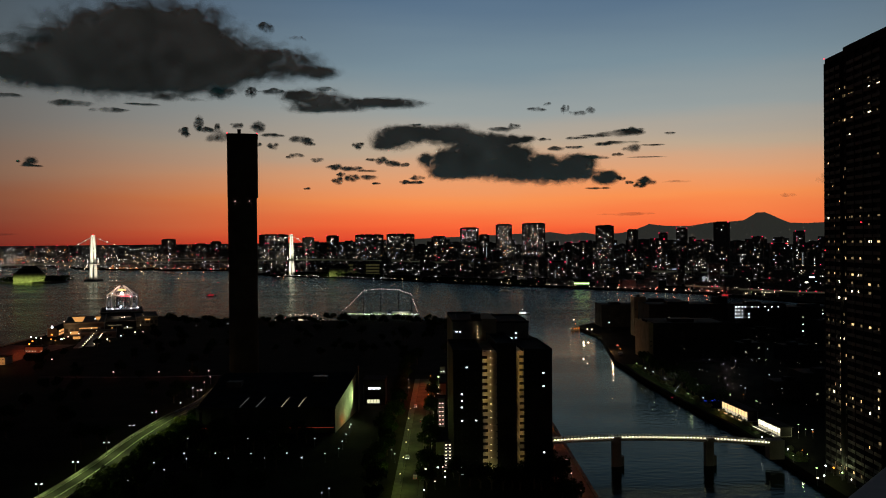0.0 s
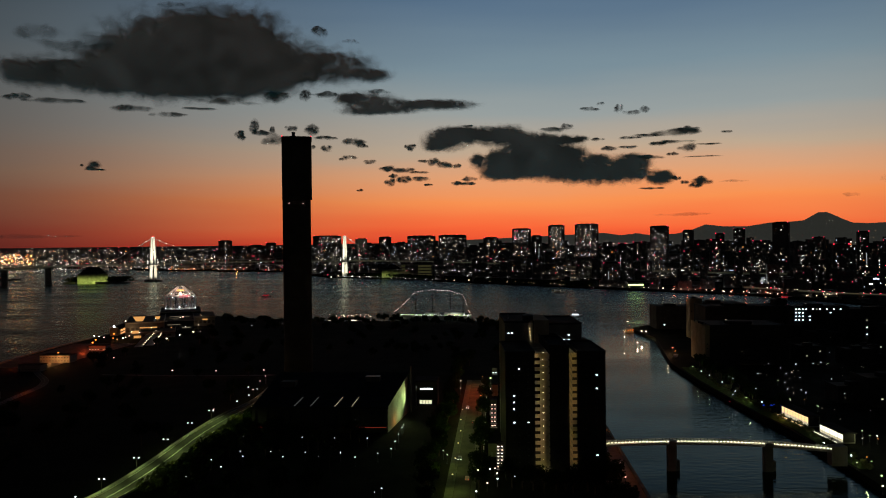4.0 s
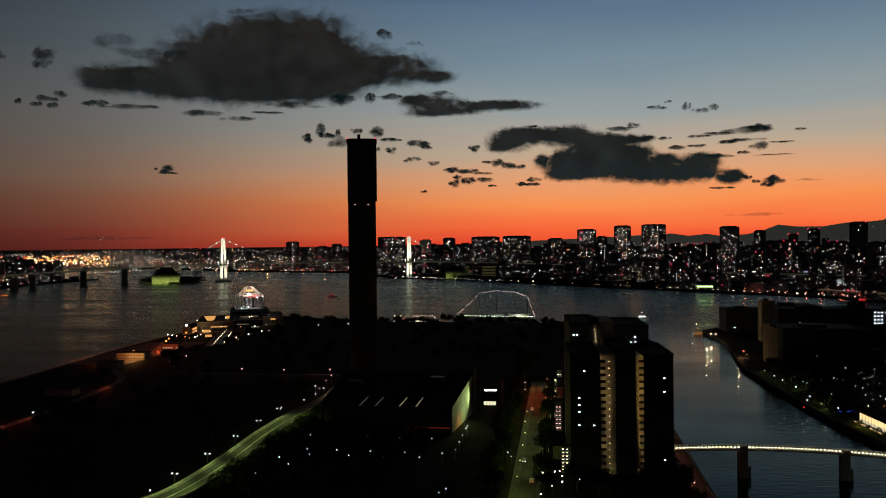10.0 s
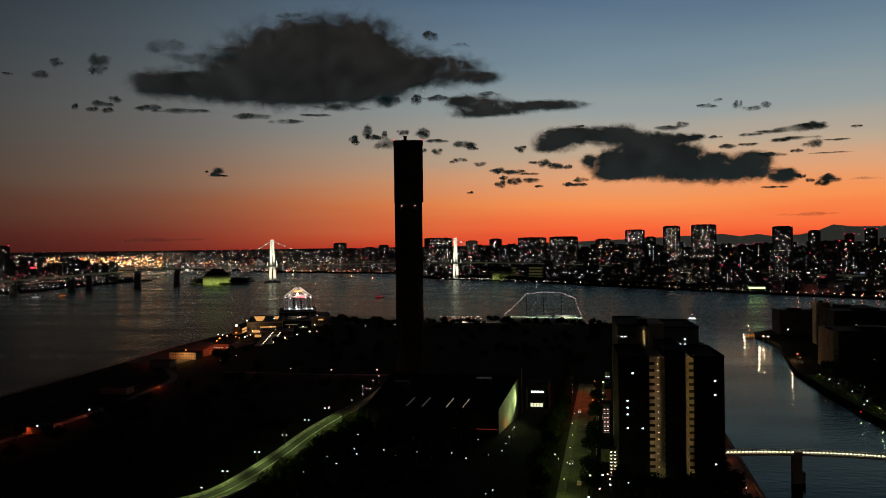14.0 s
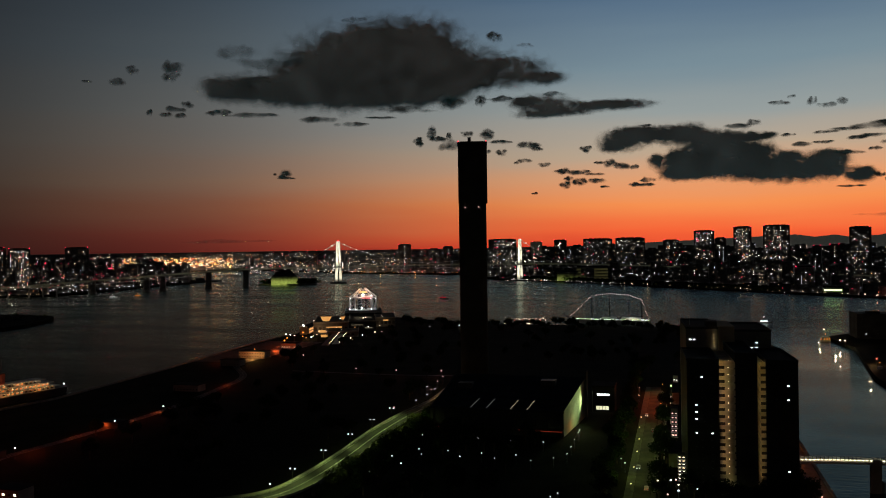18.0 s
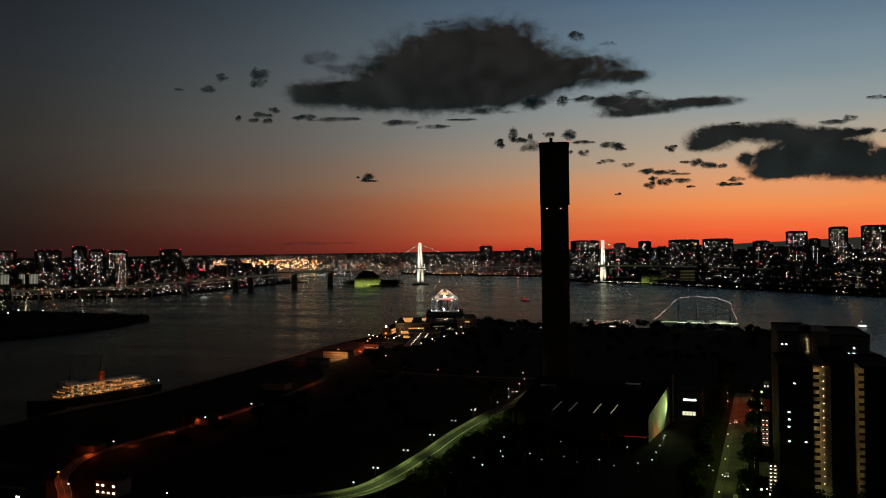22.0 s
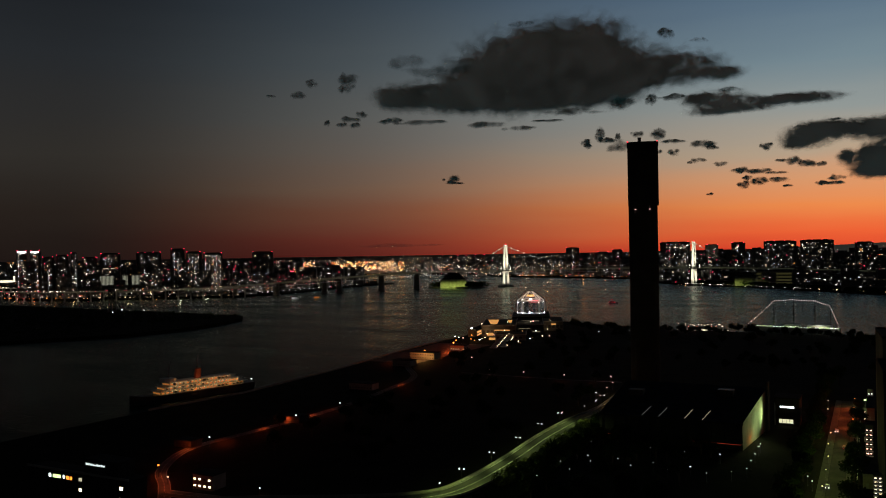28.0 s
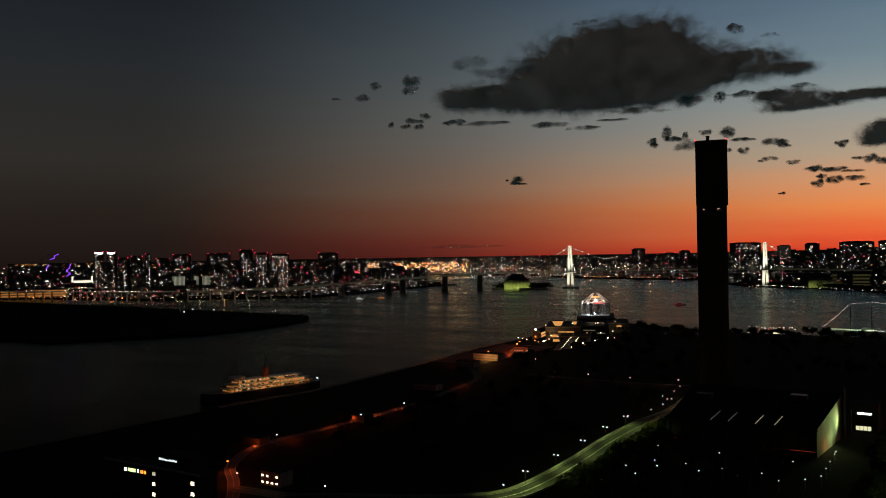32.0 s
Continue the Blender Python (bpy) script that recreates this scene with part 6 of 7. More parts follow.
def sailing_ship():
    bow, stern = Vector((-136, 1084, 0)), Vector((-32, 1067, 0))
    ln = (stern - bow).length
    t = thing("sailing_ship", "four-masted white training ship dressed with light strings", "sailing ship", bow, math.degrees(math.atan2((stern - bow).y, (stern - bow).x)))
    s = Shape()
    st = [(0, .3, 7.5), (6, 3, 6.8), (18, 6.2, 6), (60, 7, 5.5), (95, 6.4, 6), (ln, 4, 7)]
    for (x0, w0, h0), (x1, w1, h1) in zip(st, st[1:]):
        for g in (-1, 1):
            s.quad((x0, g * w0 * .7, -1), (x1, g * w1 * .7, -1), (x1, g * w1, h1), (x0, g * w0, h0))
        s.quad((x0, -w0, h0), (x1, -w1, h1), (x1, w1, h1), (x0, w0, h0))
    part("hull", s, HULL, t)
    part("deckhouse", Shape().box(44, 62, -4, 4, 5.5, 9).box(70, 96, -4.5, 4.5, 5.8, 9.5), HULL, t)
    part("bowsprit", Shape().tube((2, 0, 7), (-10, 0, 10.5), .4, .2), DARK_STEEL, t)
    tops = []
    for x, h in ((31, 37.5), (54, 39.8), (78, 38.6), (95, 32.8)):
        mast = part("mast", Shape().tube((x, 0, 5), (x, 0, h), .6, .3, 8), DARK_STEEL, t)
        tops.append((x, h))
        if x < 90:
            for k, z in enumerate((13, 19, 24.5, 29.5, 34)):
                part("yard", Shape().tube((x, -11 + k * 1.4, z), (x, 11 - k * 1.4, z), .25, sides=6), DARK_STEEL, mast)
        rg = Shape()
        for g in (-1, 1):
            for o in (-2, 0, 2):
                rg.tube((x + o, g * 6, 6), (x, 0, h * .8), .06, sides=3, caps=False)
        part("rigging", rg, DARK_STEEL, mast)
    line = [(-1, 7.8)] + tops + [(ln - 1, 7)]
    for (x0, z0), (x1, z1) in zip(line, line[1:]):
        c, b = Shape(), Shape()
        n = max(8, int(math.hypot(x1 - x0, z1 - z0) / 2.5))
        sag = .07 * math.hypot(x1 - x0, z1 - z0)
        pt = lambda u: (x0 + (x1 - x0) * u, 0, z0 + (z1 - z0) * u - sag * 4 * u * (1 - u) * .5)
        for i in range(n):
            c.tube(pt(i / n), pt((i + 1) / n), .07, sides=3, caps=False)
            b.ball(pt((i + .5) / n), .3, rings=3, sides=5)
        ls = part("light_string", c, DARK_STEEL, t, kind="stuff")
        part("bulbs", b, G_BULB, ls, kind="stuff")
    rng = random.Random(4)
    b = Shape()
    for i in range(58):
        b.ball((8 + i * 1.7, -6.8, rng.uniform(6.4, 7.2)), rng.uniform(.25, .55), rng.random() < .3, rings=3, sides=5)
    part("deck_lamp", b, [G_GREEN, G_WHITE], t, kind="stuff")
    part("lit_deckhouse_window", Shape().box(76, 92, -4.75, -4.55, 7, 8.2), G_DIM, t)
    lamp("ship_deck_glow", (bow + (stern - bow) * .78 + Vector((0, -8, 12))), 1800, (240, 240, 220), .6)
    lamp("ship_mast_glow", (bow + (stern - bow) * .32 + Vector((0, -6, 9))), 1500, (190, 235, 150), .6)


sailing_ship()


# ---------------------------------------------------------------- white river cruiser at the quay
def cruise_ship():
    t = thing("cruise_ship", "white excursion ship with brightly lit decks, moored", "cruise ship", (-449, 396, 0), -14)
    st = [(0, .4, 7), (8, 4, 6), (22, 6.6, 5), (75, 7, 5), (98, 6, 5.4)]
    s = Shape()
    for (a, w0, h0), (b, w1, h1) in zip(st, st[1:]):
        for g in (-1, 1):
            s.quad((g * w0 * .75, a, -1), (g * w1 * .75, b, -1), (g * w1, b, h1), (g * w0, a, h0))
        s.quad((-w0, a, h0), (w0, a, h0), (w1, b, h1), (-w1, b, h1))
    s.quad((-6, 98, 5.4), (6, 98, 5.4), (4.5, 98, -1), (-4.5, 98, -1))
    part("hull", s, surface("dark_hull_paint", (.02, .022, .03), (.05, .05, .06), .5), t, "dark painted hull")
    rng = random.Random(2)
    for k, (y0, y1, w) in enumerate(((20, 88, 5.6), (23, 84, 5.2), (27, 78, 4.8))):
        z = 5.2 + k * 2.7
        dk = part("deck_house", Shape().box(-w, w, y0, y1, z, z + 2.2), HULL, t, "white deck house")
        part("deck_edge", Shape().box(-w - 1.2, w + 1.2, y0 - 1, y1 + 3, z + 2.2, z + 2.5), WHITE_STEEL, dk)
        n = int((y1 - y0) / 3.2)
        for i in range(n):
            y = y0 + 1 + i * 3.2
            part("window_pane", Shape().box(w + .02, w + .1, y, y + 1.5, z + .7, z + 1.7), rng.choice((G_CABIN, G_CABIN, G_CABIN, DARK_STEEL, DARK_STEEL)), dk)
            part("deck_lamp", Shape().ball((w + 1.0, y + .8, z + 2.0), rng.uniform(.15, .27), rings=3, sides=6), rng.choice((G_WARM, G_AMBER, G_STAIR_OFF)), dk)
        for i in range(int((y1 - y0) / 2.1)):
            part("rail_lamp", Shape().ball((w + 1.15, y0 + i * 2.1, z + 2.75), .15, rings=3, sides=6), G_STAIR_OFF if i % 3 else G_AMBER, dk)
        for x in (-3.5, 0, 3.5):
            part("window_pane", Shape().box(x - 1, x + 1, y0 - .1, y0 - .02, z + .9, z + 1.4), G_CABIN, dk)
    part("bridge_house", Shape().box(-4.2, 4.2, 24, 33, 13.3, 15.8), HULL, t)
    part("funnel", Shape().prism([(-1.6, 50), (1.6, 50), (1.6, 54), (-1.6, 54)], 13.3, 20, top=[(-1.2, 51), (1.2, 51), (1.2, 54.5), (-1.2, 54.5)]), surface("rust_red_funnel_paint", (.35, .08, .04), (.5, .14, .07), .5), t, "orange-red funnel")
    part("funnel_cap", Shape().box(-1.25, 1.25, 50.9, 54.6, 20, 20.8), DARK_STEEL, t)
    part("mast", Shape().tube((0, 52, 20), (0, 53, 30), .4, .2), DARK_STEEL, t)
    part("fore_mast", Shape().tube((0, 29, 15.8), (0, 30, 27), .4, .2).tube((-2.5, 29.5, 22), (2.5, 29.5, 22), .15, sides=6), DARK_STEEL, t)
    part("bow_staff", Shape().tube((0, 3, 6), (0, 2, 11), .12, .08), DARK_STEEL, t)
    part("stern_light", Shape().ball((3, 97, 7.4), .5, rings=3, sides=6), G_WHITE, t)
    for i in range(4):
        b = part("lifeboat", Shape().ball((6.6, 30 + i * 12, 12.2), 1.2, sz=.6, rings=5, sides=8), DARK_STEEL, t)
    for y, z, p in ((36, 15.5, 130), (62, 15.5, 130), (48, 7, 200), (75, 7, 200)):
        q = Matrix.Rotation(radians(-14), 3, "Z") @ Vector((9.5, y, z))
        lamp("ship_deck_lamp", (-449 + q.x, 396 + q.y, z), p * 1.7, (255, 150, 75), .5)
    q = Matrix.Rotation(radians(-14), 3, "Z") @ Vector((4.5, 50, 0))
    lamp("funnel_light", (-449 + q.x, 396 + q.y, 15.6), 120, (255, 180, 110), .3)


G_CABIN = glow("cabin_window_light", (255, 160, 80), .8, .9)
G_STAIR_OFF = glow("small_deck_lamp", (255, 225, 165), 2.5)
cruise_ship()


# ---------------------------------------------------------------- roads
def ribbon(name, path, w, label, mat, z_off=0.0, rails=True, lines=True, category="road", thick=1.2, paint=None):
    """A road along a line of places, with kerb walls and lane lines."""
    t = thing(name, label, category, kind="structure")
    deck, rail, dash = Shape(), [Shape(), Shape()], Shape()
    P = [Vector(p) for p in path]
    N = []
    for i in range(len(P)):
        d = (P[min(i + 1, len(P) - 1)] - P[max(i - 1, 0)]); d.z = 0
        d.normalize(); N.append(Vector((-d.y, d.x, 0)))
    U = Vector((0, 0, 1))
    for i in range(len(P) - 1):
        a, b, n, m = P[i], P[i + 1], N[i] * w / 2, N[i + 1] * w / 2
        deck.quad(a + n, a - n, b - m, b + m).quad(a - n - U * thick, a + n - U * thick, b + m - U * thick, b - m - U * thick)
        for k, g in enumerate((-1, 1)):
            deck.quad(a + n * g - U * thick, b + m * g - U * thick, b + m * g, a + n * g)
            x0, x1, y0, y1 = a + n * g, a + n * g * 1.05, b + m * g, b + m * g * 1.05
            h = U * .95
            rail[k].quad(x0, y0, y0 + h, x0 + h).quad(x1 + h, y1 + h, y1, x1).quad(x0 + h, y0 + h, y1 + h, x1 + h)
        if lines:
            L = (b - a).length; c = int(L / 8) or 1
            for j in range(c):
                p, q = a.lerp(b, (j + .06) / c) + U * .02, a.lerp(b, (j + .9) / c) + U * .02
                e = N[i] * .12
                dash.quad(p + e, p - e, q - e, q + e)
            for g in (-.88, .88):
                e = N[i] * .1
                p, q = a + n * g + U * .02, b + m * g + U * .02
                dash.quad(p + e, p - e, q - e, q + e)
    part("carriageway", deck, mat, t)
    if rails:
        for r in rail:
            part("guard_wall", r, CONCRETE, t)
    if lines:
        part("lane_marking", dash, paint or WHITE_PAINT, t)
    return t, P, N


WHITE_PAINT = surface("worn_road_paint", (.16, .16, .15), (.34, .34, .32), .8, 1.0, 6.0)


def smooth_path(pts, n=6):
    out = []
    for i in range(len(pts) - 1):
        p0, p1, p2, p3 = (Vector(pts[max(0, min(len(pts) - 1, k))]) for k in (i - 1, i, i + 1, i + 2))
        for j in range(n):
            u = j / n
            out.append(.5 * (2 * p1 + (p2 - p0) * u + (2 * p0 - 5 * p1 + 4 * p2 - p3) * u * u + (3 * p1 - p0 - 3 * p2 + p3) * u ** 3))
    return out + [Vector(pts[-1])]


FRESH_PAINT = surface("fresh_road_paint", (.55, .55, .5), (.75, .75, .7), .7, 1.0, 6.0)
DARK_ASPHALT = surface("fresh_asphalt", (0.02, 0.021, 0.02), (0.05, 0.05, 0.046), 0.8, 0.12, 3.0, 0.25, spec=0.1, stretch=(1, .25, 1))


def elevated_road():
    path = smooth_path([(-215, 228, 10), (-192, 240, 10), (-168, 252, 10), (-152, 263, 10), (-143.5, 273, 10), (-140, 287, 10), (-138.9, 312, 10), (-139.5, 342, 10), (-141.3, 378, 10), (-141.4, 418, 9.6), (-140.8, 450, 8.2), (-141.5, 480, 6.4), (-145, 515, 4.6), (-150, 560, 3.3), (-156, 605, 3.2)])
    t, P, N = ribbon("elevated_road", path, 11, "raised two-lane road lit greenish by twin lamps", DARK_ASPHALT, paint=FRESH_PAINT)
    for i in range(6, len(P) - 14, 3):
        part("support_pier", Shape().box(-1, 1, -1, 1, 3, P[i].z - 1.2).box(-4, 4, -1.1, 1.1, P[i].z - 2.4, P[i].z - 1.2), CONCRETE, t, at=(P[i].x, P[i].y, 0))
    # grass bank on the park side
    s = Shape()
    for i in range(30, len(P) - 1):
        a, b = P[i] - N[i] * 5.6, P[i + 1] - N[i + 1] * 6
        s.quad((a.x, a.y, a.z - .3), (a.x + 7, a.y, 3.02), (b.x + 7, b.y, 3.02), (b.x, b.y, b.z - .3))
    single("grass_bank", s, GRASS, "grassy bank falling from the raised road", "embankment", kind="structure")
    for k, (x, y, h) in enumerate(((-144.9, 272.4, 4.4), (-144.9, 291, 5.2), (-144.6, 319.5, 5.5), (-145.3, 350.8, 5.4), (-146.6, 382.6, 5.6), (-146.6, 412, 5.6))):
        street_lamp(x, y, h, G_WHITE, .34, "twin-headed street lamp on the raised road" if k else "single street lamp on the raised road", "twin lamps", 9.7, 1.0 if k else 0)
        lamp("road_lamp_glow", (x + 4, y, 17), 5600, (200, 225, 125), .4, 165, (x + 5, y, 9))
    for x, y in ((-150, 470), (-149, 505), (-153, 545)):
        lamp("road_lamp_glow", (x, y, 9.5), 900, (240, 190, 110), .4)


elevated_road()
ribbon("park_path", [(-300, 604, 3.06), (-255, 601, 3.06), (-208, 599, 3.06), (-165, 603, 3.06)], 4, "dark path through the park with reddish lamp patches", ASPHALT, rails=False, lines=False, category="path", thick=.05)
for x, y in ((-273, 602), (-242, 598), (-208, 596), (-186, 599), (-173, 600)):
    lamp("path_lamp_glow", (x, y - 1.2, 7.2), 260, (255, 120, 95), .3)


def straight_road():
    path = [(-13.9, y, 3.06) for y in range(60, 600, 20)]
    t, P, N = ribbon("road", path, 6.4, "straight street lit greenish and orange", ASPHALT, rails=False, lines=False, thick=.05)
    single("pavement", Shape().box(-20.6, -17.2, 60, 580, 3, 3.18).box(-10.6, -8.6, 60, 580, 3, 3.18), surface("paving_slabs", (.025, .028, .02), (.06, .062, .05), .85, .3, 2.0), "paved footways with kerbs on both sides", "pavement", kind="structure")
    for y in (318, 352, 386, 420, 452):
        lamp("street_lamp_glow", (-17.5, y, 9.5), 1700, (208, 228, 110), .4)
    for y in (492, 520, 550):
        lamp("street_lamp_glow", (-15, y, 8), 2600, (255, 105, 45), .4)
    lamp("yard_lamp_glow", (-5.2, 553, 8), 4200, (210, 240, 150), .4)
    street_lamp(-3.8, 556, 5, G_GREEN, .9, "bright greenish floodlight pole in the yard", "yard lamps")
    # fill lights added to brighten the railing; no lamp stands here
    lamp("railing_fill", (-7.6, 440, 6.5), 700, (225, 235, 200), .3)
    lamp("railing_fill", (-7.6, 405, 6.5), 700, (225, 235, 160), .3)
    # railing along the yard
    f = thing("railing", "pale metal railing between street and yard", "railing")
    for k in range(34):
        part("post", Shape().box(-.09, .09, -.09, .09, 0, 1.5), WHITE_STEEL, f, at=(-6.2, 380 + k * 4, 3.18))
    for z in (3.7, 4.4):
        part("rail", Shape().box(-6.28, -6.12, 380, 512, z, z + .16), WHITE_STEEL, f)
    rng = random.Random(3)
    for y, x, c in ((335, -12.4, (.5, .5, .5)), (366, -16.8, (.08, .08, .09)), (441, -12.4, (.04, .04, .045)), (480, -17, (.3, .3, .32))):
        car(x, y, 3.06, c, 90 if x > -15 else -90)
    # service yard sheds
    for x0, x1, y0, y1, h in ((-4, 3, 372, 392, 6), (-5, 1, 400, 404, 4), (-4, 0, 462, 486, 5), (-3, 1, 520, 560, 7)):
        s = thing("yard_shed", "small flat-roofed service shed beside the road", "shed", (x0, y0, 3), group="yard sheds")
        part("shed_wall", Shape().box(0, x1 - x0, 0, y1 - y0, 0, h), CONCRETE, s)
        part("shed_roof", Shape().box(-.3, x1 - x0 + .3, -.3, y1 - y0 + .3, h, h + .3), ROOF, s)
        part("shed_door", Shape().box(1, 2.2, -.08, -.01, 0, 2.1), STEEL, s)
    # open stair towers with a lamp on every landing
    for x, y, h, n, mat in ((-1.6, 428, 15, 6, G_PINK), (1.4, 349, 12, 7, G_WARM), (-1.0, 556, 12, 4, G_WHITE)):
        s = thing("stair_tower", "small open stair tower with a lamp on each landing", "stair tower", (x, y, 3), group="yard stairs")
        part("stair_core", Shape().box(-1.6, 1.6, 0, 2.4, 0, h), CLADDING, s)
        for k in range(n):
            z = 1.6 + k * (h - 2) / n
            part("landing_slab", Shape().box(-1.7, 1.7, -1.3, 0, z - .9, z - .75), CONCRETE, s)
            for o in (-.9, .7):
                part("landing_lamp", Shape().box(o - .35, o + .35, -.2, -.02, z, z + .32), mat, s)
    lamp("shed_lamp", (-6, 382, 9), 160, (225, 225, 110), .3)


def car(x, y, z, rgb, turn):
    t = thing("car", "small car on the street with lit tail lamps", "car", (x, y, z), turn, "cars")
    paint = surface("car_paint", rgb, tuple(c * 1.1 for c in rgb), .35, 1, 8, .02)
    body = Shape().prism([(-2.1, -.85), (2.1, -.85), (2.1, .85), (-2.1, .85)], .35, .95, top=[(-2.05, -.8), (2.0, -.8), (2.0, .8), (-2.05, .8)])
    body.prism([(-1.5, -.78), (1.0, -.78), (1.0, .78), (-1.5, .78)], .95, 1.5, top=[(-1.2, -.65), (.5, -.65), (.5, .65), (-1.2, .65)])
    part("body", body, paint, t)
    for gx in (-1.3, 1.3):
        for gy in (-.8, .8):
            part("wheel", Shape().tube((gx, gy - .1, .33), (gx, gy + .1, .33), .33, sides=12), DARK_STEEL, t)
    for gy in (-.6, .6):
        part("tail_lamp", Shape().box(-2.14, -2.08, gy - .1, gy + .1, .68, .8), G_RED, t)
        part("headlamp", Shape().box(2.06, 2.13, gy - .2, gy + .2, .6, .8), G_WHITE, t)


straight_road()


# ---------------------------------------------------------------- footbridge over the canal
def footbridge():
    t = thing("footbridge", "slender canal footbridge with lit handrails on tall piers", "footbridge", (0, 362, 0))
    zs = lambda x: 9.6 + 3.0 * (1 - ((x - 84) / 60) ** 2)
    xs = [47 + i * 1.5 for i in range(65)]
    deck = Shape()
    for a, b in zip(xs, xs[1:]):
        za, zb = zs(a), zs(b)
        deck.quad((a, -2.2, za), (b, -2.2, zb), (b, 2.2, zb), (a, 2.2, za)).quad((a, 2.2, za - .9), (b, 2.2, zb - .9), (b, -2.2, zb - .9), (a, -2.2, za - .9))
        for g in (-2.2, 2.2):
            deck.quad((a, g, za - .9), (b, g, zb - .9), (b, g, zb), (a, g, za))
    part("deck", deck, CONCRETE, t)
    for g in (-2.1, 2.1):
        r = Shape()
        for a, b in zip(xs, xs[1:]):
            r.tube((a, g, zs(a) + 1.15), (b, g, zs(b) + 1.15), .06, sides=5, caps=False)
        part("handrail", r, STEEL, t)
        panel = Shape()
        for i, x in enumerate(xs[:-1]):
            panel.box(x + .1, x + 1.4, g - .03, g + .03, zs(x + .7) + .12, zs(x + .7) + 1.0)
        part("rail_panel", panel, WHITE_STEEL, t, "frosted rail panels", kind="stuff")
        for x in (xs if g < 0 else ()):
            part("rail_lamp", Shape().ball((x, g * 1.02, zs(x) + .75), .42, sz=.55, rings=4, sides=8), G_RAIL, t)
    for x in (76, 117):
        for dx, dy, zt in ((0, 0, zs(x) - .9), (2.6, 1.2, 4.2)):
            part("pier", Shape().prism(rounded(4.2 if not dx else 2.0, 3.0, .8), -2, zt), CONCRETE, t, at=(x + dx, dy, 0))
        part("lookout_bay", Shape().box(-1.6, 1.6, -3.4, -2.2, zs(x) - .5, zs(x) + 1.1), CONCRETE, t, at=(x, 0, 0))
    for x0, x1 in ((40, 47.2), (143, 149.5)):
        part("approach_ramp", Shape().box(x0, x1, -2.6, 2.6, 3, zs(47) - .1), CONCRETE, t)


G_RAIL = glow("rail_lamp_light", (255, 245, 205), 3.2)
G_RAIL.cycles.emission_sampling = "FRONT"
footbridge()
for x, y in ((54, 312), (54, 340), (54, 385), (54, 418)):
    lamp("canal_path_glow", (x - 2.5, y, 8), 240, (255, 130, 60), .3)
single("canal_path", Shape().box(44, 56.4, 240, 560, 3, 3.12), surface("brick_path", (.16, .10, .07), (.28, .19, .14), .85, .4, 3.0), "red-brown paved path on the canal bank", "pavement", kind="structure")
single("quay_wall", Shape().box(56.4, 57.6, 60, 640, -2, 3.9), STONE, "stone quay wall along the canal", "quay wall", kind="structure")


# ---------------------------------------------------------------- island across the canal
def harbour_block(x0, x1, y0, y1, h, mat, lit, seed, label, front_cols=None):
    t = thing("harbour_building", label, "building", ((x0 + x1) / 2, y0, 3))
    w, dep = x1 - x0, y1 - y0
    part("wall", Shape().box(-w / 2, w / 2, 0, dep, 0, h), mat, t)
    part("parapet", Shape().box(-w / 2 - .2, w / 2 + .2, -.2, .2, h, h + 1).box(-w / 2 - .2, -w / 2 + .2, .2, dep, h, h + 1).box(w / 2 - .2, w / 2 + .2, .2, dep, h, h + 1), mat, t)
    part("roof_plant", Shape().box(-w * .2, w * .1, dep * .3, dep * .6, h, h + 2.5), DARK_WALL, t)
    rng = random.Random(seed)
    n, m = int(w / 3.4), int(h / 3.6)
    on = Shape().box(-.6, .6, -.12, -.03, 0, .85)
    me, md, off = on.mesh("window_pane", G_WHITE), on.mesh("window_pane", G_DIM), on.mesh("window_pane", DARK_STEEL)
    for k in range(m):
        for i in range(n):
            r = rng.random()
            if front_cols and k >= m - front_cols and (i < n * .2 or k == m - 1 and i % 2):
                r = 0
            pick = me if r < lit else md if r < lit * 1.8 else off if r < .3 else None
            if pick:
                part("window_pane", pick, None, t, at=(-w / 2 + 1.7 + i * 3.4, 0, 1.2 + k * 3.6))
    return t


DG = "dark harbour warehouse with a flat roof"
harbour_block(176.8, 216.6, 915, 955, 24.5, DARK_WALL, .01, 1, DG)
harbour_block(193.4, 205.4, 830, 846, 38.8, TAN_WALL, .0, 2, "tan slab-like silo tower on the quay")
harbour_block(205.4, 250, 850, 890, 33, DARK_WALL, .0, 3, DG)
harbour_block(164, 167.6, 654, 700, 29.6, TAN_WALL, .0, 4, "tan end wall of a harbour warehouse")
harbour_block(167.8, 228, 652, 702, 30, DARK_WALL, .0, 5, DG)
harbour_block(196, 266, 780, 825, 34.8, DARK_WALL, .004, 6, DG)
harbour_block(266, 276, 795, 812, 39.5, DARK_WALL, .0, 7, DG)
harbour_block(302, 356, 850, 885, 28.8, DARK_WALL, .02, 8, "dark harbour office with a corner of lit windows", 4)
harbour_block(356, 420, 845, 885, 26, DARK_WALL, .03, 9, DG)
_r = random.Random(31)
for i in range(46):
    x, y = _r.uniform(185, 470), _r.uniform(400, 830)
    if x < 200 and y < 470 or x < 235 and 640 < y or x < 280 and 770 < y or x > y * .62:
        continue
    w, dep, h = _r.uniform(14, 34), _r.uniform(12, 26), _r.choice((7, 9, 12, 15, 19))
    harbour_block(x, x + w, y, y + dep, h, DARK_WALL, .018, 100 + i, "low dark town building with a few lit windows")
dots("town_lights", "small white lights between the dark town buildings", (20.5, 640), (5, 170), 80, [G_WHITE, G_WARM, G_DIM, G_RED], (5, 3, 10, .4), 12, .3, (4, 14), "island lights")


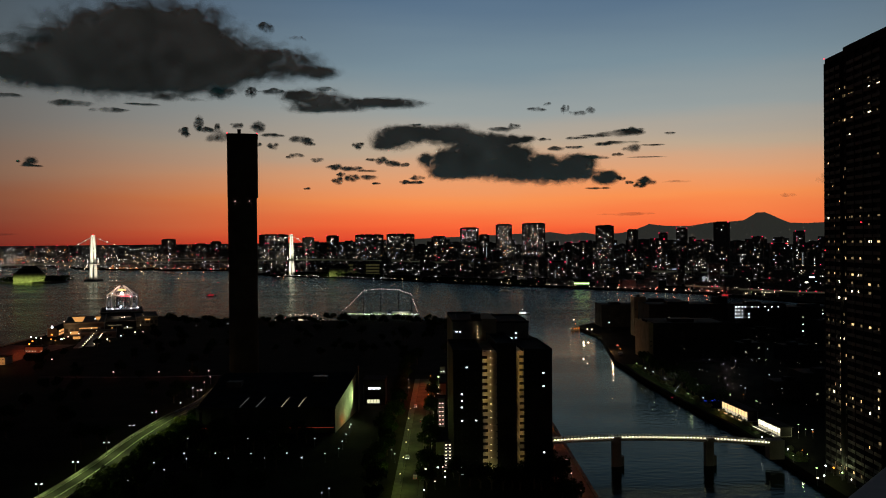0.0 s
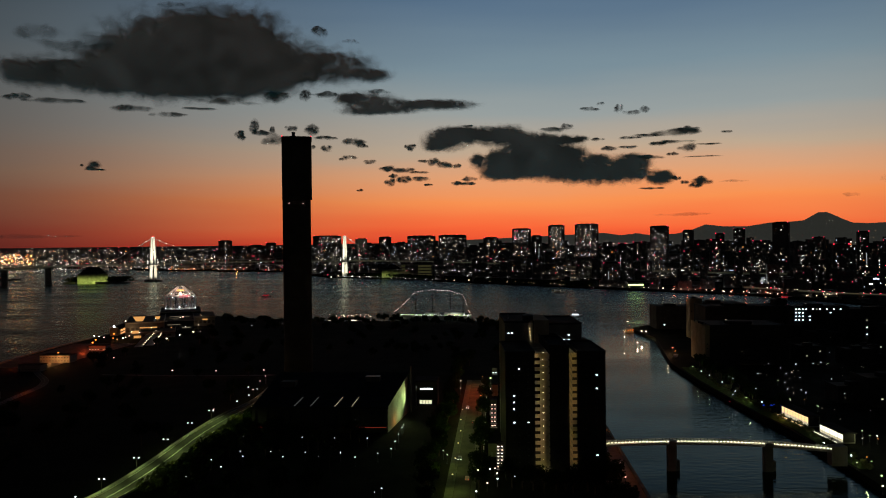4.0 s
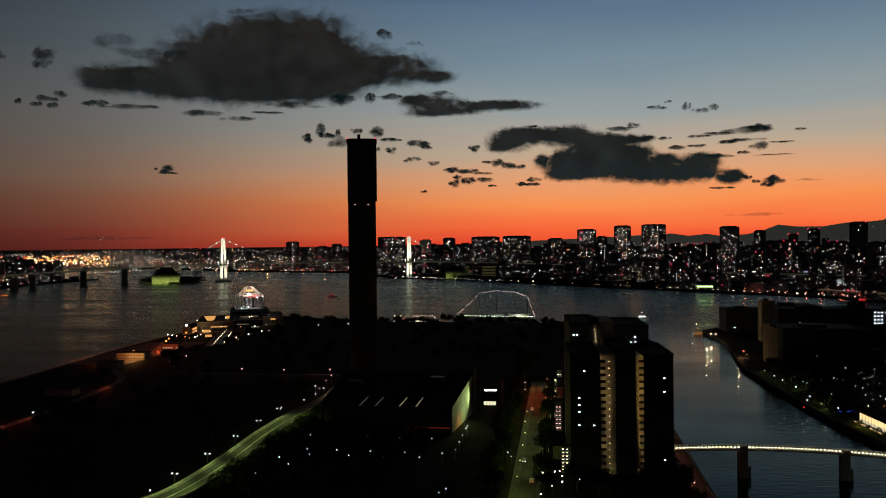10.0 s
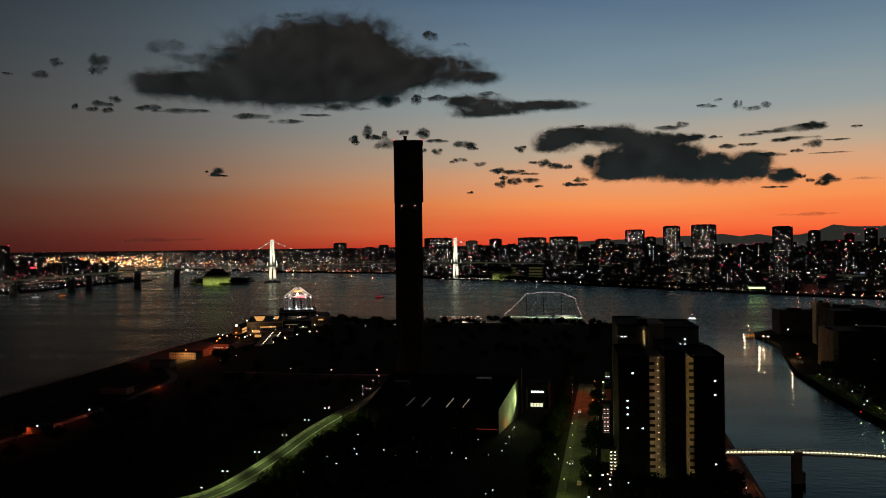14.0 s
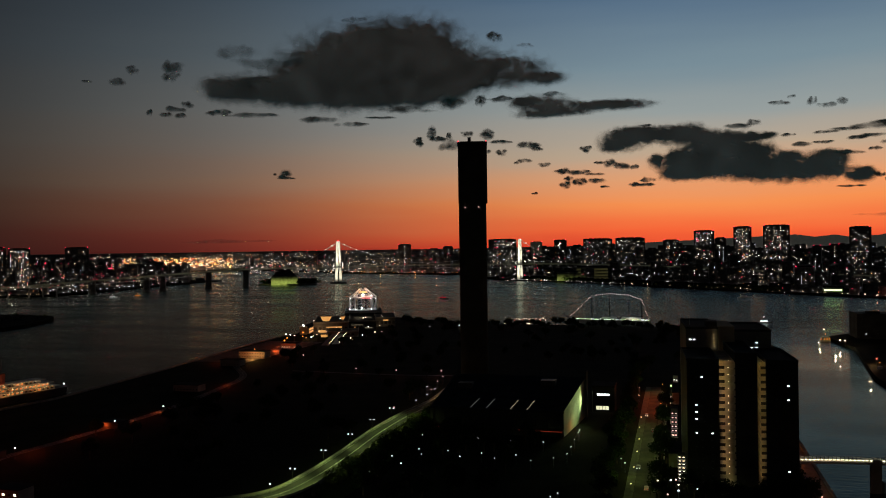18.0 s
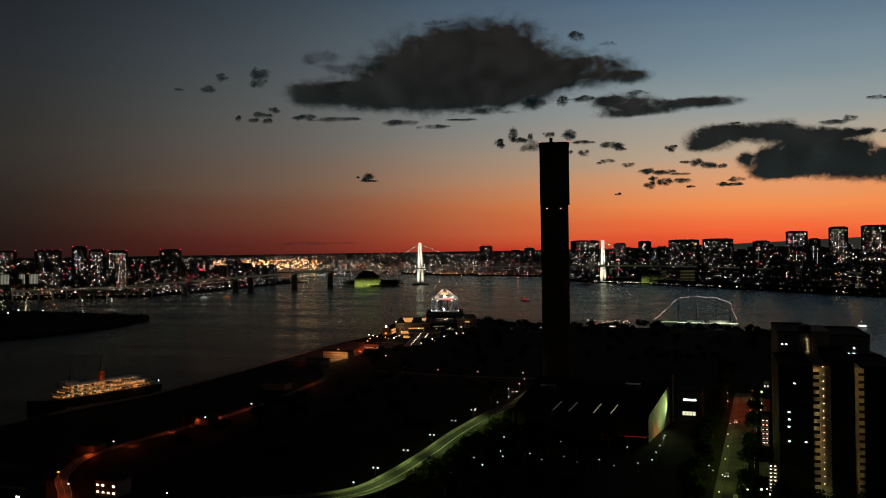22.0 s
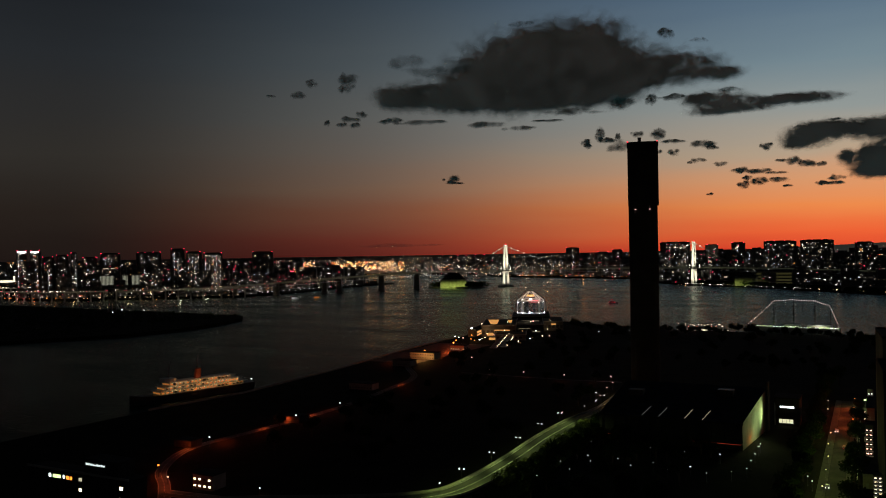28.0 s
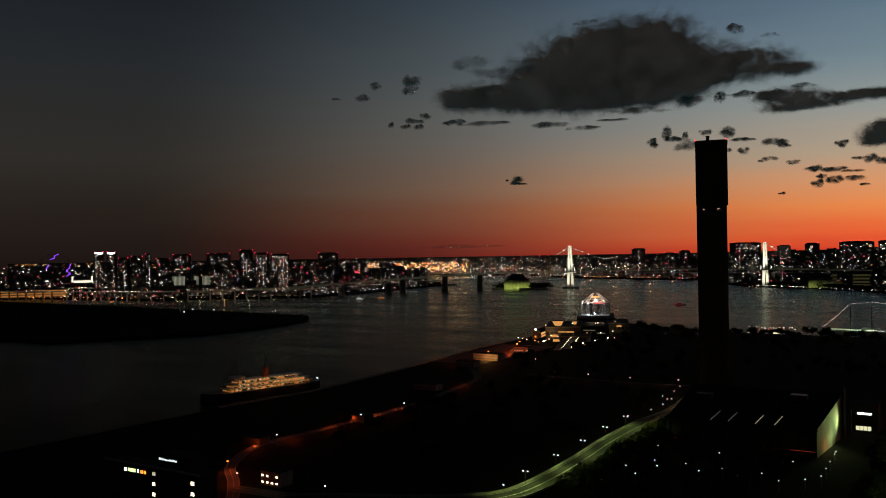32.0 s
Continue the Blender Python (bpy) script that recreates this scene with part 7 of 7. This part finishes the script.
def quay_restaurant(x0, y0, x1, y1, h, mat, label):
    t = thing("quay_restaurant", label, "restaurant", (x0, y0, 3), math.degrees(math.atan2(y1 - y0, x1 - x0)))
    L = math.hypot(x1 - x0, y1 - y0)
    part("floor_slab", Shape().box(0, L, -3, 6, 0, .5), CONCRETE, t)
    part("rear_wall", Shape().box(0, L, 5.6, 6, .5, h), CONCRETE, t)
    part("roof", Shape().box(-.6, L + .6, -.8, 6.4, h, h + .5), ROOF, t)
    for x in (0, L - .3):
        part("end_wall", Shape().box(x, x + .3, .2, 5.6, .5, h), CLADDING, t)
    n = 9
    for k in range(n):
        part("glass_pane", Shape().box(k * L / n + .12, (k + 1) * L / n - .12, -.05, .05, h * .42, h - .3), mat, t, "lit translucent front panel")
        part("mullion", Shape().box(k * L / n - .1, k * L / n + .1, -.15, .15, .5, h), STEEL, t)
        part("lower_pane", Shape().box(k * L / n + .12, (k + 1) * L / n - .12, -.05, .05, .6, h * .4), G_DIM, t)
        part("terrace_table", Shape().tube((k * L / n + 1.2, -1.8, .5), (k * L / n + 1.2, -1.8, 1.25), .08, sides=6).tube((k * L / n + 1.2, -1.8, 1.25), (k * L / n + 1.2, -1.8, 1.3), .5, sides=10), DARK_STEEL, t)
    part("terrace_lamp_row", Shape().box(0, L, -3.1, -2.95, .55, .8), mat, t)


quay_restaurant(157.8, 464, 160.8, 434, 5.4, glow("restaurant_warm_panel", (255, 212, 150), 1.3), "glass-fronted quay restaurant glowing warm yellow")
quay_restaurant(162, 421.6, 164, 399.4, 4.6, glow("restaurant_white_panel", (250, 240, 210), 1.8), "glass-fronted quay cafe glowing white")
lamp("restaurant_glow", (154, 449, 5), 400, (255, 190, 110), .5)
lamp("cafe_glow", (160, 410, 5), 260, (245, 240, 215), .5)
for x, y in ((148, 500), (149, 545), (148, 590), (147, 620)):
    lamp("promenade_glow", (x + 3, y, 7.5), 500, (228, 235, 170), .3)
single("promenade", Shape().prism([(141.5, 587), (144.5, 511), (147.5, 466), (152, 430), (152.5, 355), (158, 355), (158, 430), (154, 470), (152, 515), (149, 590), (150, 640), (142, 640)], 3, 3.12), GRASS, "canal promenade with planted verge", "pavement", kind="structure")
blue = Shape()
# quay-edge row: glowing strips in place of blue reflections
for k in range(14):
    u = k / 13
    blue.box(150.2 + 1.2 * u, 150.6 + 1.2 * u, 470 - 62 * u, 473 - 62 * u, 2.0, 2.35)
# the blue lights themselves
for k in range(5):
    blue.box(155.5 + k * 2.1, 157.2 + k * 2.1, 489 + k % 2 * 3, 489.3 + k % 2 * 3, 3.5, 3.75)
single("blue_lights_and_gleams", blue, glow("blue_light_and_gleam", (30, 70, 235), 1.6), "blue lights by the quay and glowing strips for their reflections along its edge", "strip lights", kind="stuff")


# ---------------------------------------------------------------- boats
def boat(x, y, L, turn, mat, label, lamps, seed, h=3.0):
    t = thing("boat", label, "boat", (x, y, 0), turn, "boats")
    s = Shape()
    st = [(-L / 2, .7, 1.5), (-L * .2, L * .14, 1.4), (L * .2, L * .14, 1.5), (L / 2, .15, 2.2)]
    for (a, w0, h0), (b, w1, h1) in zip(st, st[1:]):
        for g in (-1, 1):
            s.quad((a, g * w0 * .7, -.4), (b, g * w1 * .7, -.4), (b, g * w1, h1), (a, g * w0, h0))
        s.quad((a, -w0, h0), (b, -w1, h1), (b, w1, h1), (a, w0, h0))
    part("hull", s, HULL, t)
    part("cabin", Shape().box(-L * .3, L * .15, -L * .09, L * .09, 1.4, 1.4 + h), HULL, t)
    part("cabin_roof", Shape().box(-L * .32, L * .18, -L * .1, L * .1, 1.4 + h, 1.6 + h), DARK_STEEL, t)
    part("mast", Shape().tube((-L * .1, 0, 1.6 + h), (-L * .1, 0, 4.5 + h), .08), DARK_STEEL, t)
    for i in range(lamps):
        x_ = -L * .3 + L * .45 * i / max(1, lamps - 1)
        for g in (-1, 1):
            part("lit_window", Shape().box(x_ - .5, x_ + .5, g * L * .092 - .06, g * L * .092 + .06, 1.9, 2.9), mat, t)
    part("mast_lamp", Shape().ball((-L * .1, 0, 4.7 + h), .4, rings=3, sides=6), mat, t)


boat(109, 1116, 17, 5, G_WHITE, "white lit sightseeing boat on the bay", 6, 1)
boat(125, 1642, 26, 0, G_DIM, "dark barge crossing the bay", 2, 2)
boat(-1189, 1619, 22, 15, G_AMBER, "orange lit pleasure boat on the bay", 5, 3)
boat(-448, 1578, 20, 10, G_RED, "red lit pleasure boat on the bay", 4, 4)
boat(-1224, 1576, 18, 20, G_WHITE, "small white lit boat on the bay", 3, 5)
boat(501, 1437, 34, -8, G_RED, "red lit party boat by the far quay", 7, 6)
boat(148, 914, 18, 40, G_AMBER, "moored tug with orange deck lights", 3, 7)
boat(151, 700, 16, 70, G_AMBER, "moored workboat with red and orange lights", 3, 8)
boat(600, 1372, 40, -20, G_PINK, "long pleasure boat lit pink at the far quay", 8, 9)
for x, y, c in ((150.5, 952, (255, 185, 140)), (148, 849, (255, 180, 135)), (152, 846, (255, 170, 130)), (151, 716, (255, 150, 95))):
    street_lamp(x + 1, y, 5, G_WARM if y > 800 else G_CORAL, .8, "warm quay lamp by the moored boats", "quay lamps")
    lamp("quay_glow", (x - 3.2, y, 7), 4500, (c[0], c[1] + 45, c[2] + 45), .4)
for x, y in ((-206, 1042), (-180, 1046), (-158, 1040)):
    boat(x, y, 26, 4, G_WARM, "low lit patrol boat moored at the quay", 7, int(-x))


# ---------------------------------------------------------------- breakwater spit, west quay and lower left foreground
def pylon():
    t = thing("mast_pylon", "dark lattice mast on the breakwater", "mast", (-1242, 1057, 4))
    s = Shape()
    for g, h in ((-1, -1), (-1, 1), (1, -1), (1, 1)):
        part("leg", Shape().tube((g * 5, h * 5, 0), (g * 3.2, h * 3.2, 40), .9, .7), DARK_STEEL, t)
    for k in range(8):
        z = k * 5
        for a, b in (((-5, -5), (5, -5)), ((5, -5), (5, 5)), ((5, 5), (-5, 5)), ((-5, 5), (-5, -5))):
            s.tube((*a, z), (b[0] * .9, b[1] * .9, z + 5), .45, sides=4, caps=False)
    part("bracing", s, DARK_STEEL, t)
    part("head", Shape().box(-4.5, 4.5, -4.5, 4.5, 38, 43), DARK_STEEL, t)


pylon()
for x, y in ((-1164, 992), (-1210, 1052), (-1155, 1053)):
    street_lamp(x, y, 5, G_WHITE, 1.2, "white lamp on the dark breakwater", "breakwater lamps", 4)


G_SIGN = glow("sign_tube_light", (225, 238, 240), 1.1, .3)


def sign_building():
    t = thing("office_building", "dark office with lit windows and a white roof sign", "office building", (-274, 219.3, 3))
    part("wall", Shape().box(-34, 24, 0, 9, 0, 13.2), DARK_WALL, t)
    part("stair_tower", Shape().box(-1, 18, .5, 8.5, 13.2, 19.5), DARK_WALL, t)
    part("parapet", Shape().box(-34.3, 24.3, -.3, .2, 13.2, 14.0), CONCRETE, t)
    part("roof_sign", Shape().box(.6, 11.8, -.1, .1, 17.0, 18.3), DARK_STEEL, t)
    rng = random.Random(6)
    for k in range(9):
        a = .9 + k * 1.2
        part("sign_letter", Shape().box(a, a + .9, -.3, -.12, 17.2, 17.2 + rng.uniform(.5, .95)), G_SIGN, t, "white lit bar on the sign")
    for x0, x1, z, m in ((-21, -19.8, 10.2, G_WHITE), (-18.6, -14, 10.2, G_GREEN), (-12.6, -11.8, 10.3, G_WHITE), (-10.8, -9.2, 10.2, G_AMBER), (-8.6, -7.4, 10.2, G_AMBER), (-3.4, -1.6, 10.3, G_DIM), (-3.4, -1.8, 6.2, G_WARM), (-3.4, -1.8, 2.0, G_WARM),
                         (19.4, 21.2, 9.4, G_WARM), (19.4, 21.2, 5.2, G_WARM)):
        wn = part("window", Shape().box(x0 - .12, x1 + .12, -.1, -.02, z - .12, z + 1.5), DARK_STEEL, t)
        part("window_pane", Shape().box(x0, x1, -.16, -.1, z, z + 1.35), m, wn)
        part("mullion", Shape().box((x0 + x1) / 2 - .05, (x0 + x1) / 2 + .05, -.2, -.16, z, z + 1.35), DARK_STEEL, wn)


PALE_ROAD = surface("worn_concrete_road", (.06, .058, .055), (.13, .125, .12), .9, .2, 3.0, spec=.05)
sign_building()
ribbon("quay_street", smooth_path([(-235, 215, 3.06), (-250, 236, 3.06), (-270, 256, 3.06), (-292, 276, 3.06), (-310, 312, 3.06), (-307, 360, 3.06), (-304, 435, 3.06), (-313, 515, 3.06), (-325, 570, 3.06), (-370, 640, 3.06), (-385, 740, 3.06), (-395, 800, 3.06)]), 5.4,
       "dim quay road with patches of orange lamp light", PALE_ROAD, rails=False, thick=.05)
ribbon("side_street", [(-262, 248, 3.1), (-240, 250, 3.1), (-200, 254, 3.1), (-170, 258, 3.1)], 8, "side street lit orange", PALE_ROAD, rails=False, thick=.05)
for x, y, h, m, r, p in ((-283, 265, 5, G_AMBER, .6, 800), (-266, 252, 5, None, 0, 600), (-270, 258, 3, G_WHITE, .4, 0), (-222, 261, 3, G_WHITE, .4, 60), (-303, 318, 5, G_WHITE, .5, 0), (-309, 308, 3, None, 0, 700), (-303, 330, 3, None, 0, 700),
                         (-306, 363, 3, None, 0, 420), (-305, 384, 3, None, 0, 420), (-304, 407, 3, None, 0, 420), (-303.6, 430, 3, None, 0, 420), (-314, 530, 3, None, 0, 700), (-297, 382, 5, G_WHITE, .5, 0), (-296, 425, 5, G_WHITE, .5, 0), (-386, 632, 4, None, 0, 700), (-376, 660, 4, None, 0, 500),
                         (-381, 690, 5, G_AMBER, .9, 5200), (-374, 722, 4, None, 0, 5600), (-383, 755, 6, G_AMBER, 1.0, 5600), (-395, 785, 5, G_AMBER, 1.0, 2400), (-322, 510, 3, G_WHITE, .4, 60)):
    if m:
        street_lamp(x, y, h, m, r, "lamp post on the dark west quay", "west quay lamps")
    if p:
        lamp("west_quay_glow", (x, y, h + 2.2), p * (1.9 if y < 620 else 1.3), (255, 95, 40), .4)


def small_house(x, y, w, d, h, lit, label, seed, mat=None):
    t = thing("small_building", label, "small building", (x, y, 3))
    part("wall", Shape().box(-w / 2, w / 2, 0, d, 0, h), mat or CONCRETE, t)
    part("roof", Shape().box(-w / 2 - .4, w / 2 + .4, -.4, d + .4, h, h + .4), ROOF, t)
    part("door", Shape().box(-w / 2 + .6, -w / 2 + 1.6, -.07, -.01, 0, 2.05), DARK_STEEL, t)
    n = max(2, int(w / 2.4))
    for k in range(int(h / 2.8)):
        for i in range(n):
            part("window_pane", Shape().box(-w / 2 + .5 + i * w / n, -w / 2 + .5 + i * w / n + 1.15, -.08, -.01, 1.1 + k * 2.8, 1.85 + k * 2.8), (lit if (i + k * 2 + seed) % 5 else None) or DARK_STEEL, t)
    return t


small_house(-250, 258, 11, 8, 6.2, G_WARM, "two-storey quay office with lit windows", 1)
small_house(-303, 385, 12, 9, 3.4, None, "dark shed beside the quay road", 2, CLADDING)
small_house(-316, 312, 12, 8, 3.2, None, "low shed lit by an orange lamp", 3, CLADDING)
small_house(-372, 668, 26, 12, 6, None, "low waterfront pavilion lit orange", 4)
lamp("pavilion_glow", (-367, 659, 7.5), 6500, (255, 175, 100), .5)
small_house(-366, 620, 18, 10, 5, None, "dark low store on the quay", 5)
small_house(-372, 742, 16, 10, 5, G_DIM, "small kiosk glowing orange by the seawall", 6)
small_house(-330, 500, 20, 9, 4.5, None, "dark low store on the quay", 7)
single("quay_apron", Shape().prism([(-415, 640), (-362, 640), (-360, 800), (-424, 800)], 3, 3.05), PALE_ROAD, "worn concrete quay apron", "quay apron", kind="structure")
single("seawall", Shape().prism([(-411, 378), (-399, 454), (-406, 572), (-425, 753), (-430, 868), (-431.2, 868), (-426.2, 753), (-407.2, 572), (-400.2, 454), (-412.2, 378)][::-1], -2, 4.2), STONE, "dark stone seawall along the quay edge", "seawall", kind="structure")


# ---------------------------------------------------------------- trees
def tree_meshes(seed, h, r):
    rng = random.Random(seed)
    tr = Shape().tube((0, 0, 0), (0, 0, h * .45), .35, .22, 8)
    tips = []
    for i in range(9):
        q = 2.4 * i + rng.uniform(-.4, .4)
        z0 = h * rng.uniform(.25, .48)
        e = Vector((math.cos(q) * r * rng.uniform(.35, .75), math.sin(q) * r * rng.uniform(.35, .75), h * rng.uniform(.5, .86)))
        tr.tube((0, 0, z0), e, .14, .05, 5)
        tips.append(e)
    tips.append(Vector((0, 0, h * .86)))
    lf = Shape()
    for c in tips:
        R = r * rng.uniform(.34, .52)
        for k in range(75):
            v = Vector((rng.gauss(0, 1), rng.gauss(0, 1), rng.gauss(0, .8)))
            v = c + v.normalized() * R * rng.uniform(.6, 1.08)
            a = Vector((rng.uniform(-1, 1), rng.uniform(-1, 1), rng.uniform(-1, 1))).normalized() * rng.uniform(.35, .7)
            b = a.orthogonal().normalized() * rng.uniform(.25, .5)
            lf.quad(v - a, v - b * .9, v + a, v + b)
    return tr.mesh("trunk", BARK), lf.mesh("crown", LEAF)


TREES = [tree_meshes(s, h, r) for s, h, r in ((1, 11, 4.6), (2, 9, 4.2), (3, 13, 5.2), (4, 8, 3.4))]


def tree(x, y, k, scale, turn, z=3.0):
    t = thing("tree", "dark leafy broadleaf tree in evening shade", "tree", (x, y, z), turn, "park trees")
    t.scale = (scale, scale, scale)
    part("trunk", TREES[k][0], None, t)
    part("crown", TREES[k][1], None, t)


# lit copy of the dark foliage: some lamp light is put into its colour
GREEN_LEAF = surface("lamp_lit_foliage", (0.05, 0.06, 0.022), (0.12, 0.135, 0.055), 0.75, 0.6, 5.0, 0.2, spec=0.02)


def shrub_mesh(seed):
    rng = random.Random(seed)
    s = Shape()
    for c in range(5):
        o = Vector((rng.uniform(-1.2, 1.2), rng.uniform(-1.6, 1.6), rng.uniform(.7, 1.9)))
        for k in range(70):
            v = Vector((rng.gauss(0, 1), rng.gauss(0, 1), rng.gauss(0, .8))).normalized() * rng.uniform(.6, 1.05) * 1.1 + o
            a = Vector((rng.uniform(-1, 1), rng.uniform(-1, 1), rng.uniform(-1, 1))).normalized() * rng.uniform(.15, .32)
            b = a.orthogonal().normalized() * rng.uniform(.12, .25)
            s.quad(v - a, v - b, v + a, v + b)
    return s.mesh("foliage", GREEN_LEAF)


def shrubs():
    rng = random.Random(44)
    kinds = [shrub_mesh(s) for s in (1, 2, 3)]
    spots = []
    stem = Shape().tube((0, 0, -1.0), (0, 0, 1.2), .12, .06, 6).mesh("stem", BARK)
    for k in range(64):
        y = 296 + k * 3.9
        x = float(np.interp(y, (296, 342, 418, 480, 515, 560), (-131.5, -132, -133.8, -134.5, -138, -143))) + rng.uniform(-1.2, 2.2)
        z = float(np.interp(y, (296, 400, 450, 515, 560), (8.2, 8.2, 7.0, 4.4, 3.1)))
        spots.append((x, y, z, "lamp-lit green shrub on the road bank"))
    for k in range(34):
        y = 356 + k * 8.2
        x = float(np.interp(y, (355, 430, 466, 511, 587, 640), (157, 157, 152.5, 150, 147.5, 147.5))) + rng.uniform(-1.0, 1.6)
        spots.append((x, y, 3.0, "lamp-lit shrub on the canal promenade"))
    for k, (x, y, z, label) in enumerate(spots):
        t = thing("shrub", label, "shrub", (x, y, z), rng.uniform(0, 360), "road shrubs")
        t.scale = [rng.uniform(1.1, 1.9) if k < 64 else rng.uniform(.7, 1.3)] * 3
        part("foliage", kinds[k % 3], None, t)
        part("stem", stem, None, t)


shrubs()


def trees():
    rng = random.Random(12)
    spots = []
    for i in range(70):
        spots.append((-335 + i * 5.6 + rng.uniform(-2, 2), 985 + 25 * math.sin(i * .9) * rng.random() - (i > 55) * (i - 55) * 6 + (12 if i < 6 else 0)))
    for i in range(90):
        spots.append((rng.uniform(-340, 40), rng.uniform(600, 960)))
    for i in range(40):
        spots.append((rng.uniform(-300, -165), rng.uniform(300, 600)))
    for i in range(34):
        spots.append((rng.uniform(-128, -66), rng.choice((rng.uniform(290, 350), rng.uniform(368, 385), rng.uniform(396, 410)))))
    for i in range(30):
        spots.append((-28 + rng.uniform(-2, 2), 300 + i * 12))
    for i in range(10):
        spots.append((-7.2 + rng.uniform(-.5, .5), 318 + i * 25 + rng.uniform(-4, 4)))
    for i in range(18):
        spots.append((-129 + rng.uniform(-1.5, 1.5), 315 + i * 9))
    for i in range(22):
        spots.append((46 - rng.uniform(0, 4), 250 + i * 12))
    for i in range(26):
        spots.append((155 + rng.uniform(0, 5), 470 + i * 7))
    for i in range(10):
        spots.append((6 + i * 4 + rng.uniform(-1, 1), 325 - rng.uniform(0, 8)))
    for x, y in spots:
        tree(x, y, rng.randrange(4), rng.uniform(.75, 1.1), rng.uniform(0, 360))
    sc = Shape()
    for i in range(900):
        x, y = rng.uniform(-1700, -935), rng.uniform(640, 1120)
        if not inside(MOLE, x, y):
            continue
        for k in range(4):
            v = Vector((x + rng.uniform(-3, 3), y + rng.uniform(-3, 3), 4 + rng.uniform(.3, 3.2)))
            a = Vector((rng.uniform(-1, 1), rng.uniform(-1, 1), rng.uniform(-1, 1))).normalized() * 1.6
            b = a.orthogonal().normalized() * 1.2
            sc.quad(v - a, v - b, v + a, v + b)
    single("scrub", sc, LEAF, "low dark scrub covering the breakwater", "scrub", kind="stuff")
    sc = Shape()
    for i in range(1500):
        u = rng.random()
        x, y = (rng.uniform(-480, 210), 0)
        y = float(np.interp(x, (-480, -300, -125, 21, 215), (2480, 2362, 2160, 1985, 1780))) + rng.uniform(6, 60)
        for k in range(4):
            v = Vector((x + rng.uniform(-5, 5), y + rng.uniform(-5, 5), 3 + rng.uniform(.3, 9)))
            a = Vector((rng.uniform(-1, 1), rng.uniform(-1, 1), rng.uniform(-1, 1))).normalized() * 3
            b = a.orthogonal().normalized() * 2.4
            sc.quad(v - a, v - b, v + a, v + b)
    for i in range(500):
        x, y = rng.uniform(-1195, -1035), rng.uniform(2190, 2300)
        if -1165 < x < -1072 and y < 2245:
            continue
        for k in range(4):
            v = Vector((x + rng.uniform(-4, 4), y + rng.uniform(-4, 4), 4 + rng.uniform(.3, 12)))
            a = Vector((rng.uniform(-1, 1), rng.uniform(-1, 1), rng.uniform(-1, 1))).normalized() * 2.6
            b = a.orthogonal().normalized() * 2.2
            sc.quad(v - a, v - b, v + a, v + b)
    single("shore_trees", sc, LEAF, "dark belt of trees along the far shore", "trees", kind="stuff")


trees()
